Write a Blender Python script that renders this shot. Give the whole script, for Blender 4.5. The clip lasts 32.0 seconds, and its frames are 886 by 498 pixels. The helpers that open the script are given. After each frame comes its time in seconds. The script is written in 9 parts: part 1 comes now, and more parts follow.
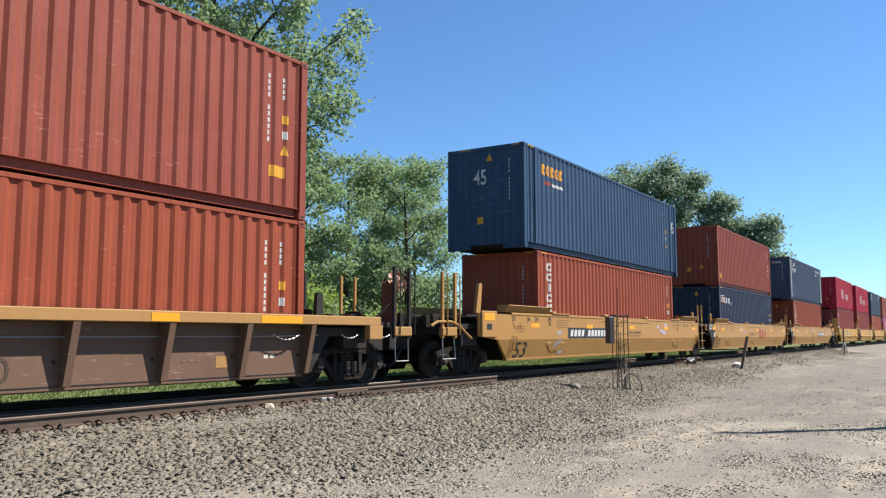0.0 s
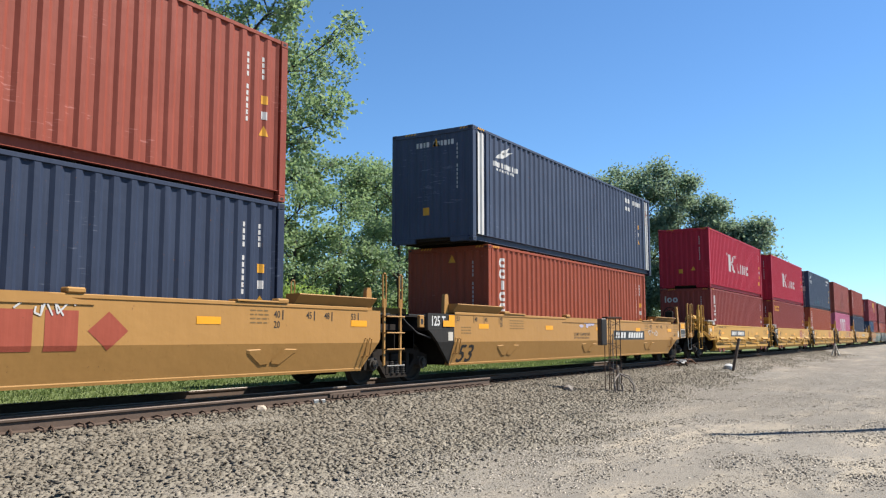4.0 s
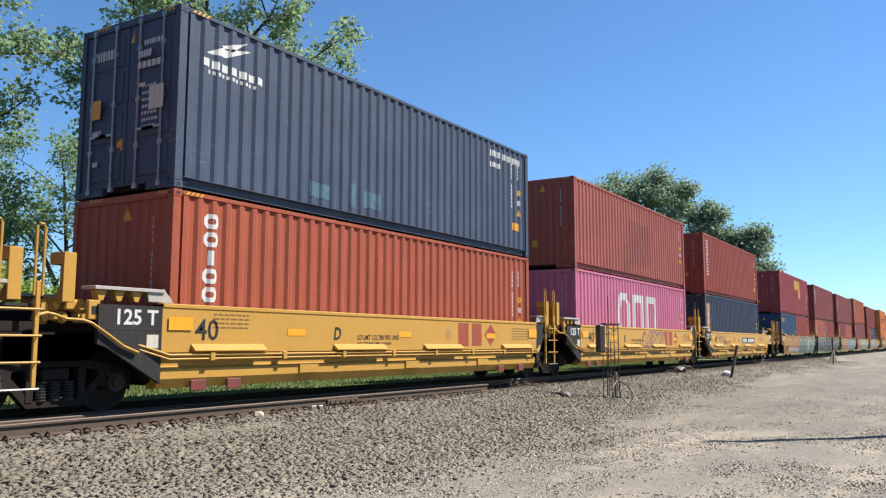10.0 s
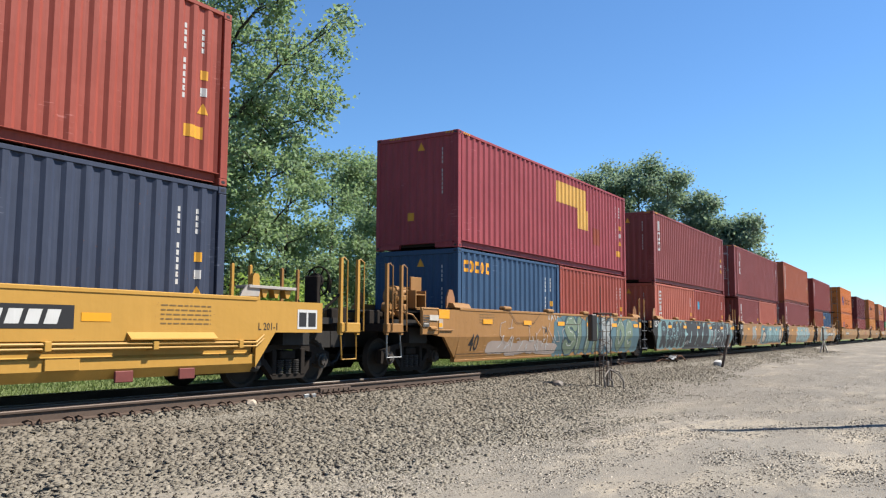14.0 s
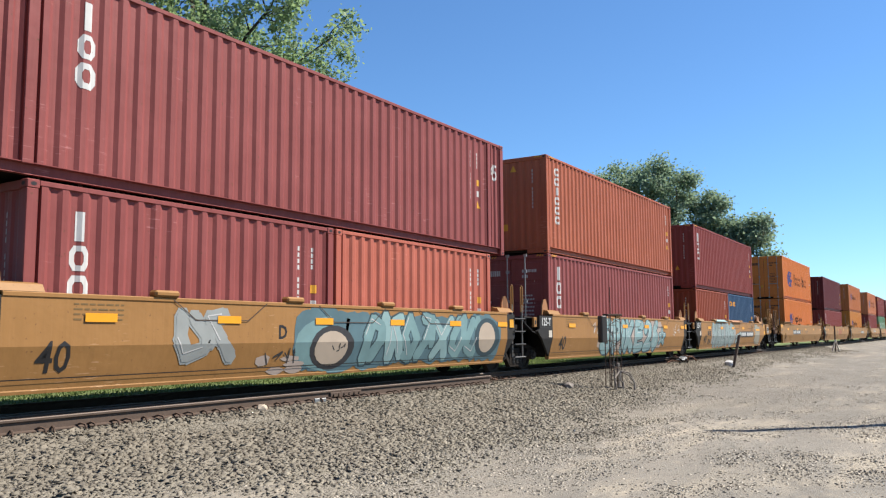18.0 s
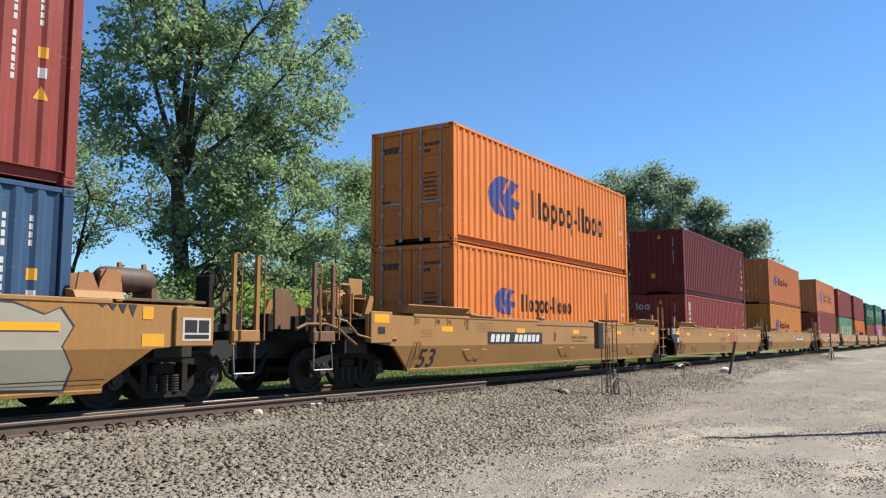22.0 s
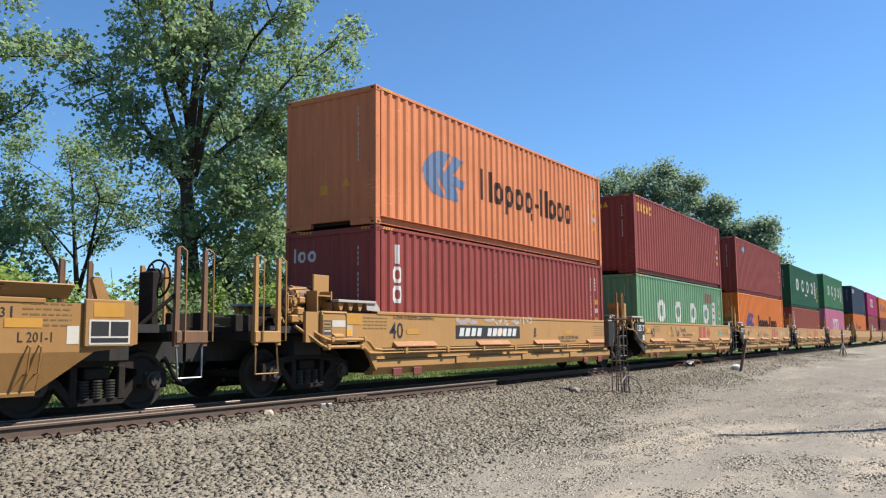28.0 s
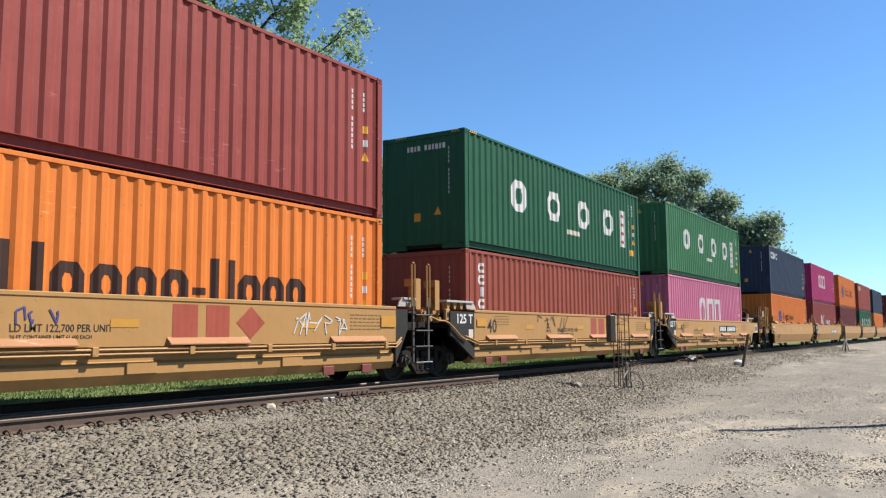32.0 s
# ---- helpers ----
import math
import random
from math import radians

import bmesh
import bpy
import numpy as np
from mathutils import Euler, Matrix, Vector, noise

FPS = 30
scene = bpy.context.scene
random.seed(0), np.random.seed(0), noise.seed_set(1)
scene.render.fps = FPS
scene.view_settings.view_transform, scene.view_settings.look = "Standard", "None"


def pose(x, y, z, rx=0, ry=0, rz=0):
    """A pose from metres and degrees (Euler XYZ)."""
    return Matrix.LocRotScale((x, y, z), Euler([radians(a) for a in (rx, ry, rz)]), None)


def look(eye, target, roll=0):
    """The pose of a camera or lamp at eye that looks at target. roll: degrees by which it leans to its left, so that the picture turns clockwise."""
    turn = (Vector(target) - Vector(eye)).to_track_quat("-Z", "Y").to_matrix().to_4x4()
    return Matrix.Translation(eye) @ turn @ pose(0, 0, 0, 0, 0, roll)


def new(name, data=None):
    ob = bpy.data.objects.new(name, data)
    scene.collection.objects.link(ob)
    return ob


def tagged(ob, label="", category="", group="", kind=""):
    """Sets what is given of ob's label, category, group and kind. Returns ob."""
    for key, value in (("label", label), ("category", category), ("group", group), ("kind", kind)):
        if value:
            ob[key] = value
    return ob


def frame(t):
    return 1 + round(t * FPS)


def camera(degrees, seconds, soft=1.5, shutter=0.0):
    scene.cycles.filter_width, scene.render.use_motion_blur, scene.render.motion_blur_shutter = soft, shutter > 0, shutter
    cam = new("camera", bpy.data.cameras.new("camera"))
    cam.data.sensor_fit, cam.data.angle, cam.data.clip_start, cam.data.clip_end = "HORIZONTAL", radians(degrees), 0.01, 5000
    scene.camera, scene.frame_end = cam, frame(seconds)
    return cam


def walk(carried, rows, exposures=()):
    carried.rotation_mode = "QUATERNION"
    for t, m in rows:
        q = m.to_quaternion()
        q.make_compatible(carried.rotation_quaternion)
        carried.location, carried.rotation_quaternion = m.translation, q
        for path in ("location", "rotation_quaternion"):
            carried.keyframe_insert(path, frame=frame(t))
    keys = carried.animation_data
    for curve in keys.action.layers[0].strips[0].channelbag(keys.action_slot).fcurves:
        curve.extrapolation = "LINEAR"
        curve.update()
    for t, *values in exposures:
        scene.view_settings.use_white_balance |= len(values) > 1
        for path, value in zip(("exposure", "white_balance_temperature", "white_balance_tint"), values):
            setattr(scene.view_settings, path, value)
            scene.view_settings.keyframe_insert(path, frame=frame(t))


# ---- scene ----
cam = camera(56.65, 32.0, 1.25)
EYE_Z = 1.04
PATH = [
    (0.0, pose(0, 0, EYE_Z, 95.98, 0.03, -57.48)),
    (0.5, pose(0, 0, EYE_Z, 95.91, 0.02, -57.54)),
    (1.0, pose(0, 0, EYE_Z, 95.97, 0.03, -57.62)),
    (1.5, pose(0, 0, EYE_Z, 96.01, 0.04, -57.68)),
    (2.0, pose(0, 0, EYE_Z, 96.04, -0.01, -57.77)),
    (2.5, pose(0, 0, EYE_Z, 96.24, 0.04, -57.83)),
    (3.0, pose(0, 0, EYE_Z, 96.21, 0.02, -57.91)),
    (3.5, pose(0, 0, EYE_Z, 96.15, 0.01, -57.95)),
    (5.5, pose(0, 0, EYE_Z, 96.09, -0.01, -58.23)),
    (6.0, pose(0, 0, EYE_Z, 96.21, -0.09, -58.30)),
    (6.5, pose(0, 0, EYE_Z, 96.26, -0.05, -58.36)),
    (7.0, pose(0, 0, EYE_Z, 96.52, 0.01, -58.43)),
    (7.5, pose(0, 0, EYE_Z, 96.78, -0.04, -58.46)),
    (8.0, pose(0, 0, EYE_Z, 96.90, -0.02, -58.38)),
    (8.5, pose(0, 0, EYE_Z, 96.83, -0.05, -58.34)),
    (9.0, pose(0, 0, EYE_Z, 96.70, -0.08, -58.22)),
    (9.5, pose(0, 0, EYE_Z, 96.62, -0.11, -58.19)),
    (10.0, pose(0, 0, EYE_Z, 96.53, -0.11, -58.13)),
    (10.5, pose(0, 0, EYE_Z, 96.41, -0.12, -58.19)),
    (11.0, pose(0, 0, EYE_Z, 96.29, -0.10, -58.24)),
    (11.5, pose(0, 0, EYE_Z, 96.20, -0.20, -58.32)),
    (12.0, pose(0, 0, EYE_Z, 96.09, -0.29, -58.39)),
    (12.5, pose(0, 0, EYE_Z, 95.98, -0.30, -58.46)),
    (13.0, pose(0, 0, EYE_Z, 95.85, -0.32, -58.54)),
    (13.5, pose(0, 0, EYE_Z, 95.74, -0.33, -58.59)),
    (15.5, pose(0, 0, EYE_Z, 96.06, 0.20, -58.75)),
    (16.0, pose(0, 0, EYE_Z, 96.04, 0.44, -58.58)),
    (16.5, pose(0, 0, EYE_Z, 96.03, 0.37, -58.25)),
    (17.0, pose(0, 0, EYE_Z, 96.04, 0.37, -58.03)),
    (17.5, pose(0, 0, EYE_Z, 96.04, 0.38, -57.98)),
    (18.0, pose(0, 0, EYE_Z, 95.98, 0.35, -57.97)),
    (18.5, pose(0, 0, EYE_Z, 96.03, 0.31, -58.03)),
    (19.0, pose(0, 0, EYE_Z, 96.08, 0.21, -58.08)),
    (19.5, pose(0, 0, EYE_Z, 96.17, 0.25, -58.09)),
    (20.0, pose(0, 0, EYE_Z, 96.52, 0.24, -58.16)),
    (20.5, pose(0, 0, EYE_Z, 96.69, 0.28, -58.19)),
    (21.0, pose(0, 0, EYE_Z, 96.57, 0.21, -58.21)),
    (21.5, pose(0, 0, EYE_Z, 96.50, 0.31, -58.22)),
    (22.0, pose(0, 0, EYE_Z, 96.35, 0.08, -58.23)),
    (22.5, pose(0, 0, EYE_Z, 96.24, 0.07, -58.29)),
    (23.0, pose(0, 0, EYE_Z, 96.16, 0.01, -58.23)),
    (23.5, pose(0, 0, EYE_Z, 96.04, 0.00, -58.12)),
    (24.0, pose(0, 0, EYE_Z, 95.92, -0.01, -57.95)),
    (24.5, pose(0, 0, EYE_Z, 95.81, 0.02, -58.02)),
    (26.5, pose(0, 0, EYE_Z, 96.21, 0.15, -58.22)),
    (27.0, pose(0, 0, EYE_Z, 96.21, 0.48, -57.67)),
    (27.5, pose(0, 0, EYE_Z, 96.23, 0.47, -57.53)),
    (28.0, pose(0, 0, EYE_Z, 96.31, 0.52, -57.56)),
    (28.5, pose(0, 0, EYE_Z, 96.25, 0.50, -57.62)),
    (29.0, pose(0, 0, EYE_Z, 96.15, 0.43, -57.67)),
    (29.5, pose(0, 0, EYE_Z, 96.10, 0.42, -57.61)),
    (30.0, pose(0, 0, EYE_Z, 96.03, 0.40, -57.61)),
    (30.5, pose(0, 0, EYE_Z, 95.97, 0.41, -57.53)),
    (31.0, pose(0, 0, EYE_Z, 95.87, 0.36, -57.32)),
    (31.5, pose(0, 0, EYE_Z, 95.82, 0.34, -57.33)),
    (32.0, pose(0, 0, EYE_Z, 95.93, 0.33, -57.41)),
]
walk(cam, PATH)

# ---- daylight ----
SUN_EL, SUN_AZ = 50.0, -47.0    # degrees; the azimuth is counted from +X towards +Y
world = bpy.data.worlds.new("daylight")
scene.world = world
world.use_nodes = True
wn = world.node_tree.nodes
sky = wn.new("ShaderNodeTexSky")
sky.sky_type = "NISHITA"
sky.sun_disc = False
sky.sun_elevation, sky.sun_rotation = radians(SUN_EL), radians(90.0 - SUN_AZ)
sky.air_density, sky.dust_density, sky.ozone_density = 1.0, 0.0, 4.0
sky.altitude = 300.0
wn["Background"].inputs["Strength"].default_value = 0.058
clear = wn.new("ShaderNodeMix")    # a clear summer blue
clear.data_type, clear.blend_type = "RGBA", "MULTIPLY"
clear.inputs[0].default_value = 1.0
clear.inputs[7].default_value = (0.72, 0.975, 1.17, 1)
world.node_tree.links.new(sky.outputs[0], clear.inputs[6])
world.node_tree.links.new(clear.outputs[2], wn["Background"].inputs["Color"])
sun = new("sun", bpy.data.lights.new("sun", "SUN"))
sun.data.energy, sun.data.angle, sun.data.color = 4.3, radians(0.55), (1.0, 0.945, 0.87)
sun_way = Vector((math.cos(radians(SUN_EL)) * math.cos(radians(SUN_AZ)), math.cos(radians(SUN_EL)) * math.sin(radians(SUN_AZ)), math.sin(radians(SUN_EL))))
sun.matrix_world = look(sun_way * 60, (0, 0, 0))
scene.view_settings.exposure = 1.32


# ---- materials ----
class Nodes:
    """A short hand for building a node material."""
    def __init__(self, name):
        self.mat = bpy.data.materials.new(name)
        self.mat.use_nodes = True
        self.tree = self.mat.node_tree
        self.bsdf = self.tree.nodes["Principled BSDF"]

    def add(self, kind, **sets):
        node = self.tree.nodes.new("ShaderNode" + kind)
        for key, value in sets.items():
            node.inputs[key.replace("_", " ")].default_value = value
        return node

    def link(self, a, b):
        self.tree.links.new(a, b)

    def coords(self, which="Object", scale=(1, 1, 1)):
        c = self.add("TexCoord")
        m = self.add("Mapping", Scale=scale)
        self.link(c.outputs[which], m.inputs["Vector"])
        return m.outputs["Vector"]

    def noise(self, vec, scale, detail=4.0, rough=0.55):
        n = self.add("TexNoise", Scale=scale, Detail=detail, Roughness=rough)
        self.link(vec, n.inputs["Vector"])
        return n.outputs["Fac"]

    def ramp(self, fac, stops):
        r = self.add("ValToRGB")
        e = r.color_ramp.elements
        e[0].position, e[0].color = stops[0][0], (*stops[0][1], 1)
        e[1].position, e[1].color = stops[-1][0], (*stops[-1][1], 1)
        for pos, col in stops[1:-1]:
            x = e.new(pos)
            x.color = (*col, 1)
        self.link(fac, r.inputs["Fac"])
        return r.outputs["Color"]

    def mix(self, fac, a, b, blend="MIX"):
        m = self.tree.nodes.new("ShaderNodeMix")
        m.data_type, m.blend_type = "RGBA", blend
        for sock, v in ((m.inputs[0], fac), (m.inputs[6], a), (m.inputs[7], b)):
            if isinstance(v, (float, int)):
                sock.default_value = v
            elif isinstance(v, tuple):
                sock.default_value = (*v, 1)
            else:
                self.link(v, sock)
        return m.outputs[2]

    def maths(self, op, a, b=0.0, clamp=False):
        m = self.tree.nodes.new("ShaderNodeMath")
        m.operation, m.use_clamp = op, clamp
        for sock, v in ((m.inputs[0], a), (m.inputs[1], b)):
            if isinstance(v, (float, int)):
                sock.default_value = v
            else:
                self.link(v, sock)
        return m.outputs[0]

    def bump(self, height, strength, distance):
        b = self.add("Bump", Strength=strength, Distance=distance)
        self.link(height, b.inputs["Height"])
        self.link(b.outputs["Normal"], self.bsdf.inputs["Normal"])

    def done(self, color, rough=0.5, metal=0.0, spec=0.5):
        for key, v in (("Base Color", color), ("Roughness", rough), ("Metallic", metal), ("Specular IOR Level", spec)):
            if isinstance(v, (float, int)):
                self.bsdf.inputs[key].default_value = v
            elif isinstance(v, tuple):
                self.bsdf.inputs[key].default_value = (*v, 1)
            else:
                self.link(v, self.bsdf.inputs[key])
        return self.mat


def shade(rgb, k):
    return tuple(min(1.0, max(0.0, c * k)) for c in rgb)


def paint(name, rgb, rust=0.5, fade=0.12, rough=0.55, streaky=1.0, spec=0.16):
    """Weathered steel paint: cloudy fading, vertical grime streaks, small rust spots and dents."""
    n = Nodes(name)
    vec = n.coords()
    big = n.noise(vec, 0.9, 5)
    base = n.mix(big, shade(rgb, 1 - fade), tuple(c * (1 + fade) + fade * 0.06 for c in rgb))
    streak = n.noise(n.coords(scale=(5.5, 5.5, 0.35)), 2.0, 4, 0.65)
    grime = n.ramp(streak, [(0.42, (0, 0, 0)), (0.75, (0.4 * streaky, 0.4 * streaky, 0.4 * streaky))])
    col = n.mix(grime, base, shade(rgb, 0.62))
    pale = n.ramp(n.noise(n.coords(scale=(7, 7, 0.5)), 2.7, 3, 0.6), [(0.6, (0, 0, 0)), (0.82, (0.22 * streaky, 0.22 * streaky, 0.22 * streaky))])
    col = n.mix(pale, col, tuple(c * 1.25 + 0.05 for c in rgb))
    fine = n.ramp(n.noise(n.coords(scale=(26, 26, 0.30)), 1.6, 5, 0.7), [(0.50, (0, 0, 0)), (0.74, (0.30 * streaky, 0.30 * streaky, 0.30 * streaky))])
    col = n.mix(fine, col, tuple(c * 1.30 + 0.02 for c in rgb))
    if rust >= 0.5:    # pale scuffs where boxes have rubbed past each other
        rub = n.maths("MULTIPLY", n.noise(n.coords(scale=(2.2, 2.2, 20)), 1.5, 4, 0.6), n.ramp(n.noise(vec, 0.8, 3), [(0.38, (0.6, 0.6, 0.6)), (0.62, (1.08, 1.08, 1.08))]))
        col = n.mix(n.ramp(rub, [(0.655, (0, 0, 0)), (0.70, (0.55, 0.55, 0.55))]), col, tuple(c * 1.35 + 0.09 for c in rgb))
    spots = n.noise(vec, 13.0, 6, 0.72)
    mask = n.ramp(spots, [(0.685 - 0.055 * rust, (0, 0, 0)), (0.72 - 0.055 * rust, (0.9, 0.9, 0.9))])
    col = n.mix(mask, col, (0.10, 0.045, 0.025))
    dents = n.maths("ADD", n.maths("MULTIPLY", n.noise(vec, 3.2, 3), 0.5), n.maths("MULTIPLY", n.noise(vec, 1.1, 4, 0.6), 1.6))
    n.bump(dents, 0.30, 0.03)
    return n.done(col, rough, 0.0, spec)


def plain(name, rgb, rough=0.6, metal=0.0, vary=0.15, scale=6.0, spec=0.25):
    n = Nodes(name)
    f = n.noise(n.coords(), scale, 5, 0.62)
    return n.done(n.mix(f, shade(rgb, 1 - vary), shade(rgb, 1 + vary)), rough, metal, spec)


RED_BROWN = paint("red_brown_paint", (0.195, 0.044, 0.026))
ORANGE_RED = paint("orange_red_paint", (0.210, 0.044, 0.019))
BRICK = paint("brick_red_paint", (0.224, 0.046, 0.030))
FADED_RED = paint("faded_red_paint", (0.239, 0.063, 0.047), 0.8, 0.2)
MAROON = paint("maroon_paint", (0.185, 0.035, 0.027))
WASHED_MAROON = paint("washed_maroon_paint", (0.185, 0.045, 0.040), 0.8, 0.2)
DARK_MAROON = paint("dark_maroon_paint", (0.095, 0.014, 0.014))
CRIMSON = paint("crimson_paint", (0.300, 0.012, 0.028), 0.7)
MAGENTA_RED = paint("magenta_red_paint", (0.222, 0.037, 0.043), 0.9, 0.25)
PINK = paint("pink_paint", (0.374, 0.107, 0.176), 0.3, 0.2)
MAGENTA = paint("magenta_paint", (0.277, 0.018, 0.088), 0.3)
SALMON = paint("salmon_paint", (0.320, 0.086, 0.054), 0.7, 0.2)
ORANGE = paint("orange_paint", (0.464, 0.125, 0.019), 0.5)
FADED_ORANGE = paint("faded_orange_paint", (0.430, 0.142, 0.055), 0.8, 0.2)
YELLOW_ORANGE = paint("yellow_orange_paint", (0.440, 0.165, 0.030), 0.4)
BLUE = paint("blue_paint", (0.022, 0.050, 0.095), 0.6)
SEA_BLUE = paint("sea_blue_paint", (0.025, 0.057, 0.110), 0.6)
NAVY = paint("navy_paint", (0.019, 0.028, 0.052), 0.6)
SLATE = paint("slate_blue_paint", (0.036, 0.049, 0.081), 0.8, 0.2)
ROYAL = paint("royal_blue_paint", (0.029, 0.037, 0.061), 0.6)
GREEN = paint("green_paint", (0.009, 0.064, 0.028), 0.4)
PALE_GREEN = paint("pale_green_paint", (0.028, 0.114, 0.044), 0.5, 0.2)
MID_GREEN = paint("mid_green_paint", (0.095, 0.200, 0.104), 0.5, 0.25)
CAR_YELLOW = paint("freight_yellow_paint", (0.296, 0.157, 0.047), 0.35, 0.08, 0.5, 0.3)
CAR_GOLD = paint("golden_yellow_paint", (0.372, 0.203, 0.040), 0.3, 0.08, 0.5, 0.3)
CAR_TAN = paint("dusty_tan_paint", (0.291, 0.159, 0.055), 0.45, 0.10, 0.55, 0.35)
CAR_DULL = paint("dull_tan_paint", (0.240, 0.125, 0.041), 0.55, 0.12, 0.55, 0.45)
CAR_OCHRE = paint("ochre_paint", (0.245, 0.122, 0.038), 0.8, 0.15, 0.55, 0.6)
CAR_BROWN = paint("old_brown_paint", (0.118, 0.068, 0.044), 0.8, 0.15, 0.6, 0.4)
BLACK_PAINT = paint("black_paint", (0.027, 0.025, 0.023), 0.5, 0.12, 0.6, 1.0, 0.07)
WHITE_MARK = paint("white_marking", (0.450, 0.443, 0.420), 0.3, 0.06)
FADED_PRINT = plain("faded_small_print", (0.128, 0.079, 0.030), 0.6)
BLACK_MARK = plain("black_marking", (0.019, 0.018, 0.018), 0.5)
YELLOW_MARK = plain("yellow_reflector", (0.60, 0.255, 0.012), 0.45, 0.0, 0.12)
DULL_REFLECTOR = plain("dull_ochre_reflector", (0.36, 0.180, 0.028), 0.5, 0.0, 0.15)
RUST_WASH = paint("rust_wash", (0.140, 0.088, 0.052), 0.9, 0.25)
TURQUOISE_SPRAY = plain("turquoise_spray", (0.070, 0.300, 0.255), 0.6, 0.0, 0.3, 2.0)
PURPLE_SPRAY = plain("purple_spray", (0.075, 0.045, 0.140), 0.6, 0.0, 0.3)
FADED_RUST = paint("faded_orange_rust_paint", (0.185, 0.060, 0.034), 0.9, 0.25)
TERRACOTTA = paint("terracotta_paint", (0.290, 0.078, 0.037), 0.7, 0.18)
TAG_RED = plain("grimy_red_tag", (0.135, 0.036, 0.030), 0.6, 0.0, 0.25)
LEDGE_BROWN = paint("scuffed_ledge_paint", (0.255, 0.120, 0.052), 0.8, 0.15, 0.6, 0.4)
CAUTION_MARK = plain("caution_yellow", (0.50, 0.24, 0.020), 0.5, 0.0, 0.15)
BLUE_MARK = plain("blue_marking", (0.046, 0.047, 0.150), 0.5)
GREY_BLUE_MARK = plain("faded_blue_marking", (0.086, 0.124, 0.203), 0.55)
RED_MARK = paint("faded_red_marking", (0.233, 0.047, 0.025), 0.4, 0.25)
AMBER_MARK = plain("amber_marking", (0.465, 0.195, 0.038), 0.5)
CYAN_MARK = plain("cyan_marking", (0.060, 0.315, 0.450), 0.5)
PALE_PATCH = paint("pale_patch", (0.413, 0.375, 0.315), 0.4)
AQUA_SPRAY = plain("aqua_spray", (0.125, 0.205, 0.205), 0.6, 0.0, 0.35, 1.6)
GREY_SPRAY = plain("grey_spray", (0.215, 0.225, 0.212), 0.6, 0.0, 0.25, 2.0)
WHITE_SPRAY = plain("white_spray", (0.40, 0.39, 0.37), 0.6, 0.0, 0.2)
BLACK_SPRAY = plain("black_spray", (0.030, 0.029, 0.030), 0.6, 0.0, 0.3)
LILAC_SPRAY = plain("lilac_spray", (0.315, 0.285, 0.345), 0.5, 0.0, 0.2)
STEEL_DARK = plain("grimy_steel", (0.023, 0.019, 0.016), 0.85, 0.0, 0.4, 9.0, 0.05)
STEEL_MID = plain("grey_steel", (0.150, 0.143, 0.131), 0.5, 0.6, 0.2)
WHEEL_STEEL = plain("oily_wheel_steel", (0.034, 0.029, 0.024), 0.7, 0.0, 0.35, 6.0, 0.08)
RAIL_TOP = plain("polished_rail_head", (0.22, 0.195, 0.17), 0.55, 0.8, 0.12)
RAIL_RUST = plain("rusty_rail_web", (0.076, 0.052, 0.038), 0.85, 0.0, 0.35, 14.0)
RAIL_WORN = plain("worn_brown_rail_head", (0.148, 0.108, 0.083), 0.6, 0.0, 0.25, 14.0)
OLD_RUST = plain("dark_old_rust", (0.075, 0.048, 0.034), 0.9, 0.0, 0.3, 18.0)
RUST = plain("rust", (0.112, 0.053, 0.030), 0.85, 0.0, 0.4, 18.0)
TIE_WOOD = plain("weathered_tie_wood", (0.086, 0.064, 0.046), 0.9, 0.0, 0.4, 22.0)
GALV = plain("galvanised_steel", (0.255, 0.255, 0.247), 0.45, 0.7, 0.12)
BOX_GREY = plain("grey_box_paint", (0.056, 0.051, 0.045), 0.5, 0.0, 0.15)
WOOD_STAKE = plain("grey_weathered_wood", (0.090, 0.068, 0.053), 0.9, 0.0, 0.35, 20.0)
HOSE = plain("black_rubber", (0.013, 0.013, 0.013), 0.6)
SPRING_STEEL = plain("grimy_spring_steel", (0.028, 0.025, 0.022), 0.65, 0.0, 0.3)
BEARING = plain("dusty_bearing_steel", (0.040, 0.034, 0.028), 0.7, 0.0, 0.35, 14.0)
MOTTLED_SPRAY = plain("mottled_green_spray", (0.118, 0.150, 0.098), 0.6, 0.0, 0.5, 1.3)
PALE_AQUA = plain("pale_aqua_spray", (0.180, 0.270, 0.265), 0.6, 0.0, 0.3, 1.6)
GREY_AQUA = plain("grey_aqua_spray", (0.185, 0.230, 0.218), 0.6, 0.0, 0.3, 1.4)
TORN_SHEET = plain("pale_torn_sheet", (0.36, 0.215, 0.16), 0.7, 0.0, 0.4, 6.0)
DARK_PRINT = plain("dark_brown_print", (0.040, 0.024, 0.020), 0.8, 0.0, 0.2, 6.0, 0.05)
SUN_ORANGE = paint("sun_bleached_orange_paint", (0.500, 0.143, 0.029), 0.6)
BRIGHT_RUST = paint("bright_orange_red_paint", (0.245, 0.056, 0.027), 0.6)
GREY_BLUE = paint("grey_blue_paint", (0.038, 0.052, 0.082), 0.7, 0.2)
WALK_STEEL = plain("pale_walkway_steel", (0.30, 0.275, 0.245), 0.7, 0.0, 0.25, 9.0)
SLATE_SCUFF = plain("pale_blue_scuff", (0.062, 0.110, 0.140), 0.7, 0.0, 0.5, 5.0, 0.1)
RUSTY_TANK = paint("dark_brown_tank_paint", (0.075, 0.048, 0.036), 0.8, 0.2)
PUTTY_SPRAY = plain("putty_grey_spray", (0.235, 0.215, 0.165), 0.6, 0.0, 0.2, 2.0)
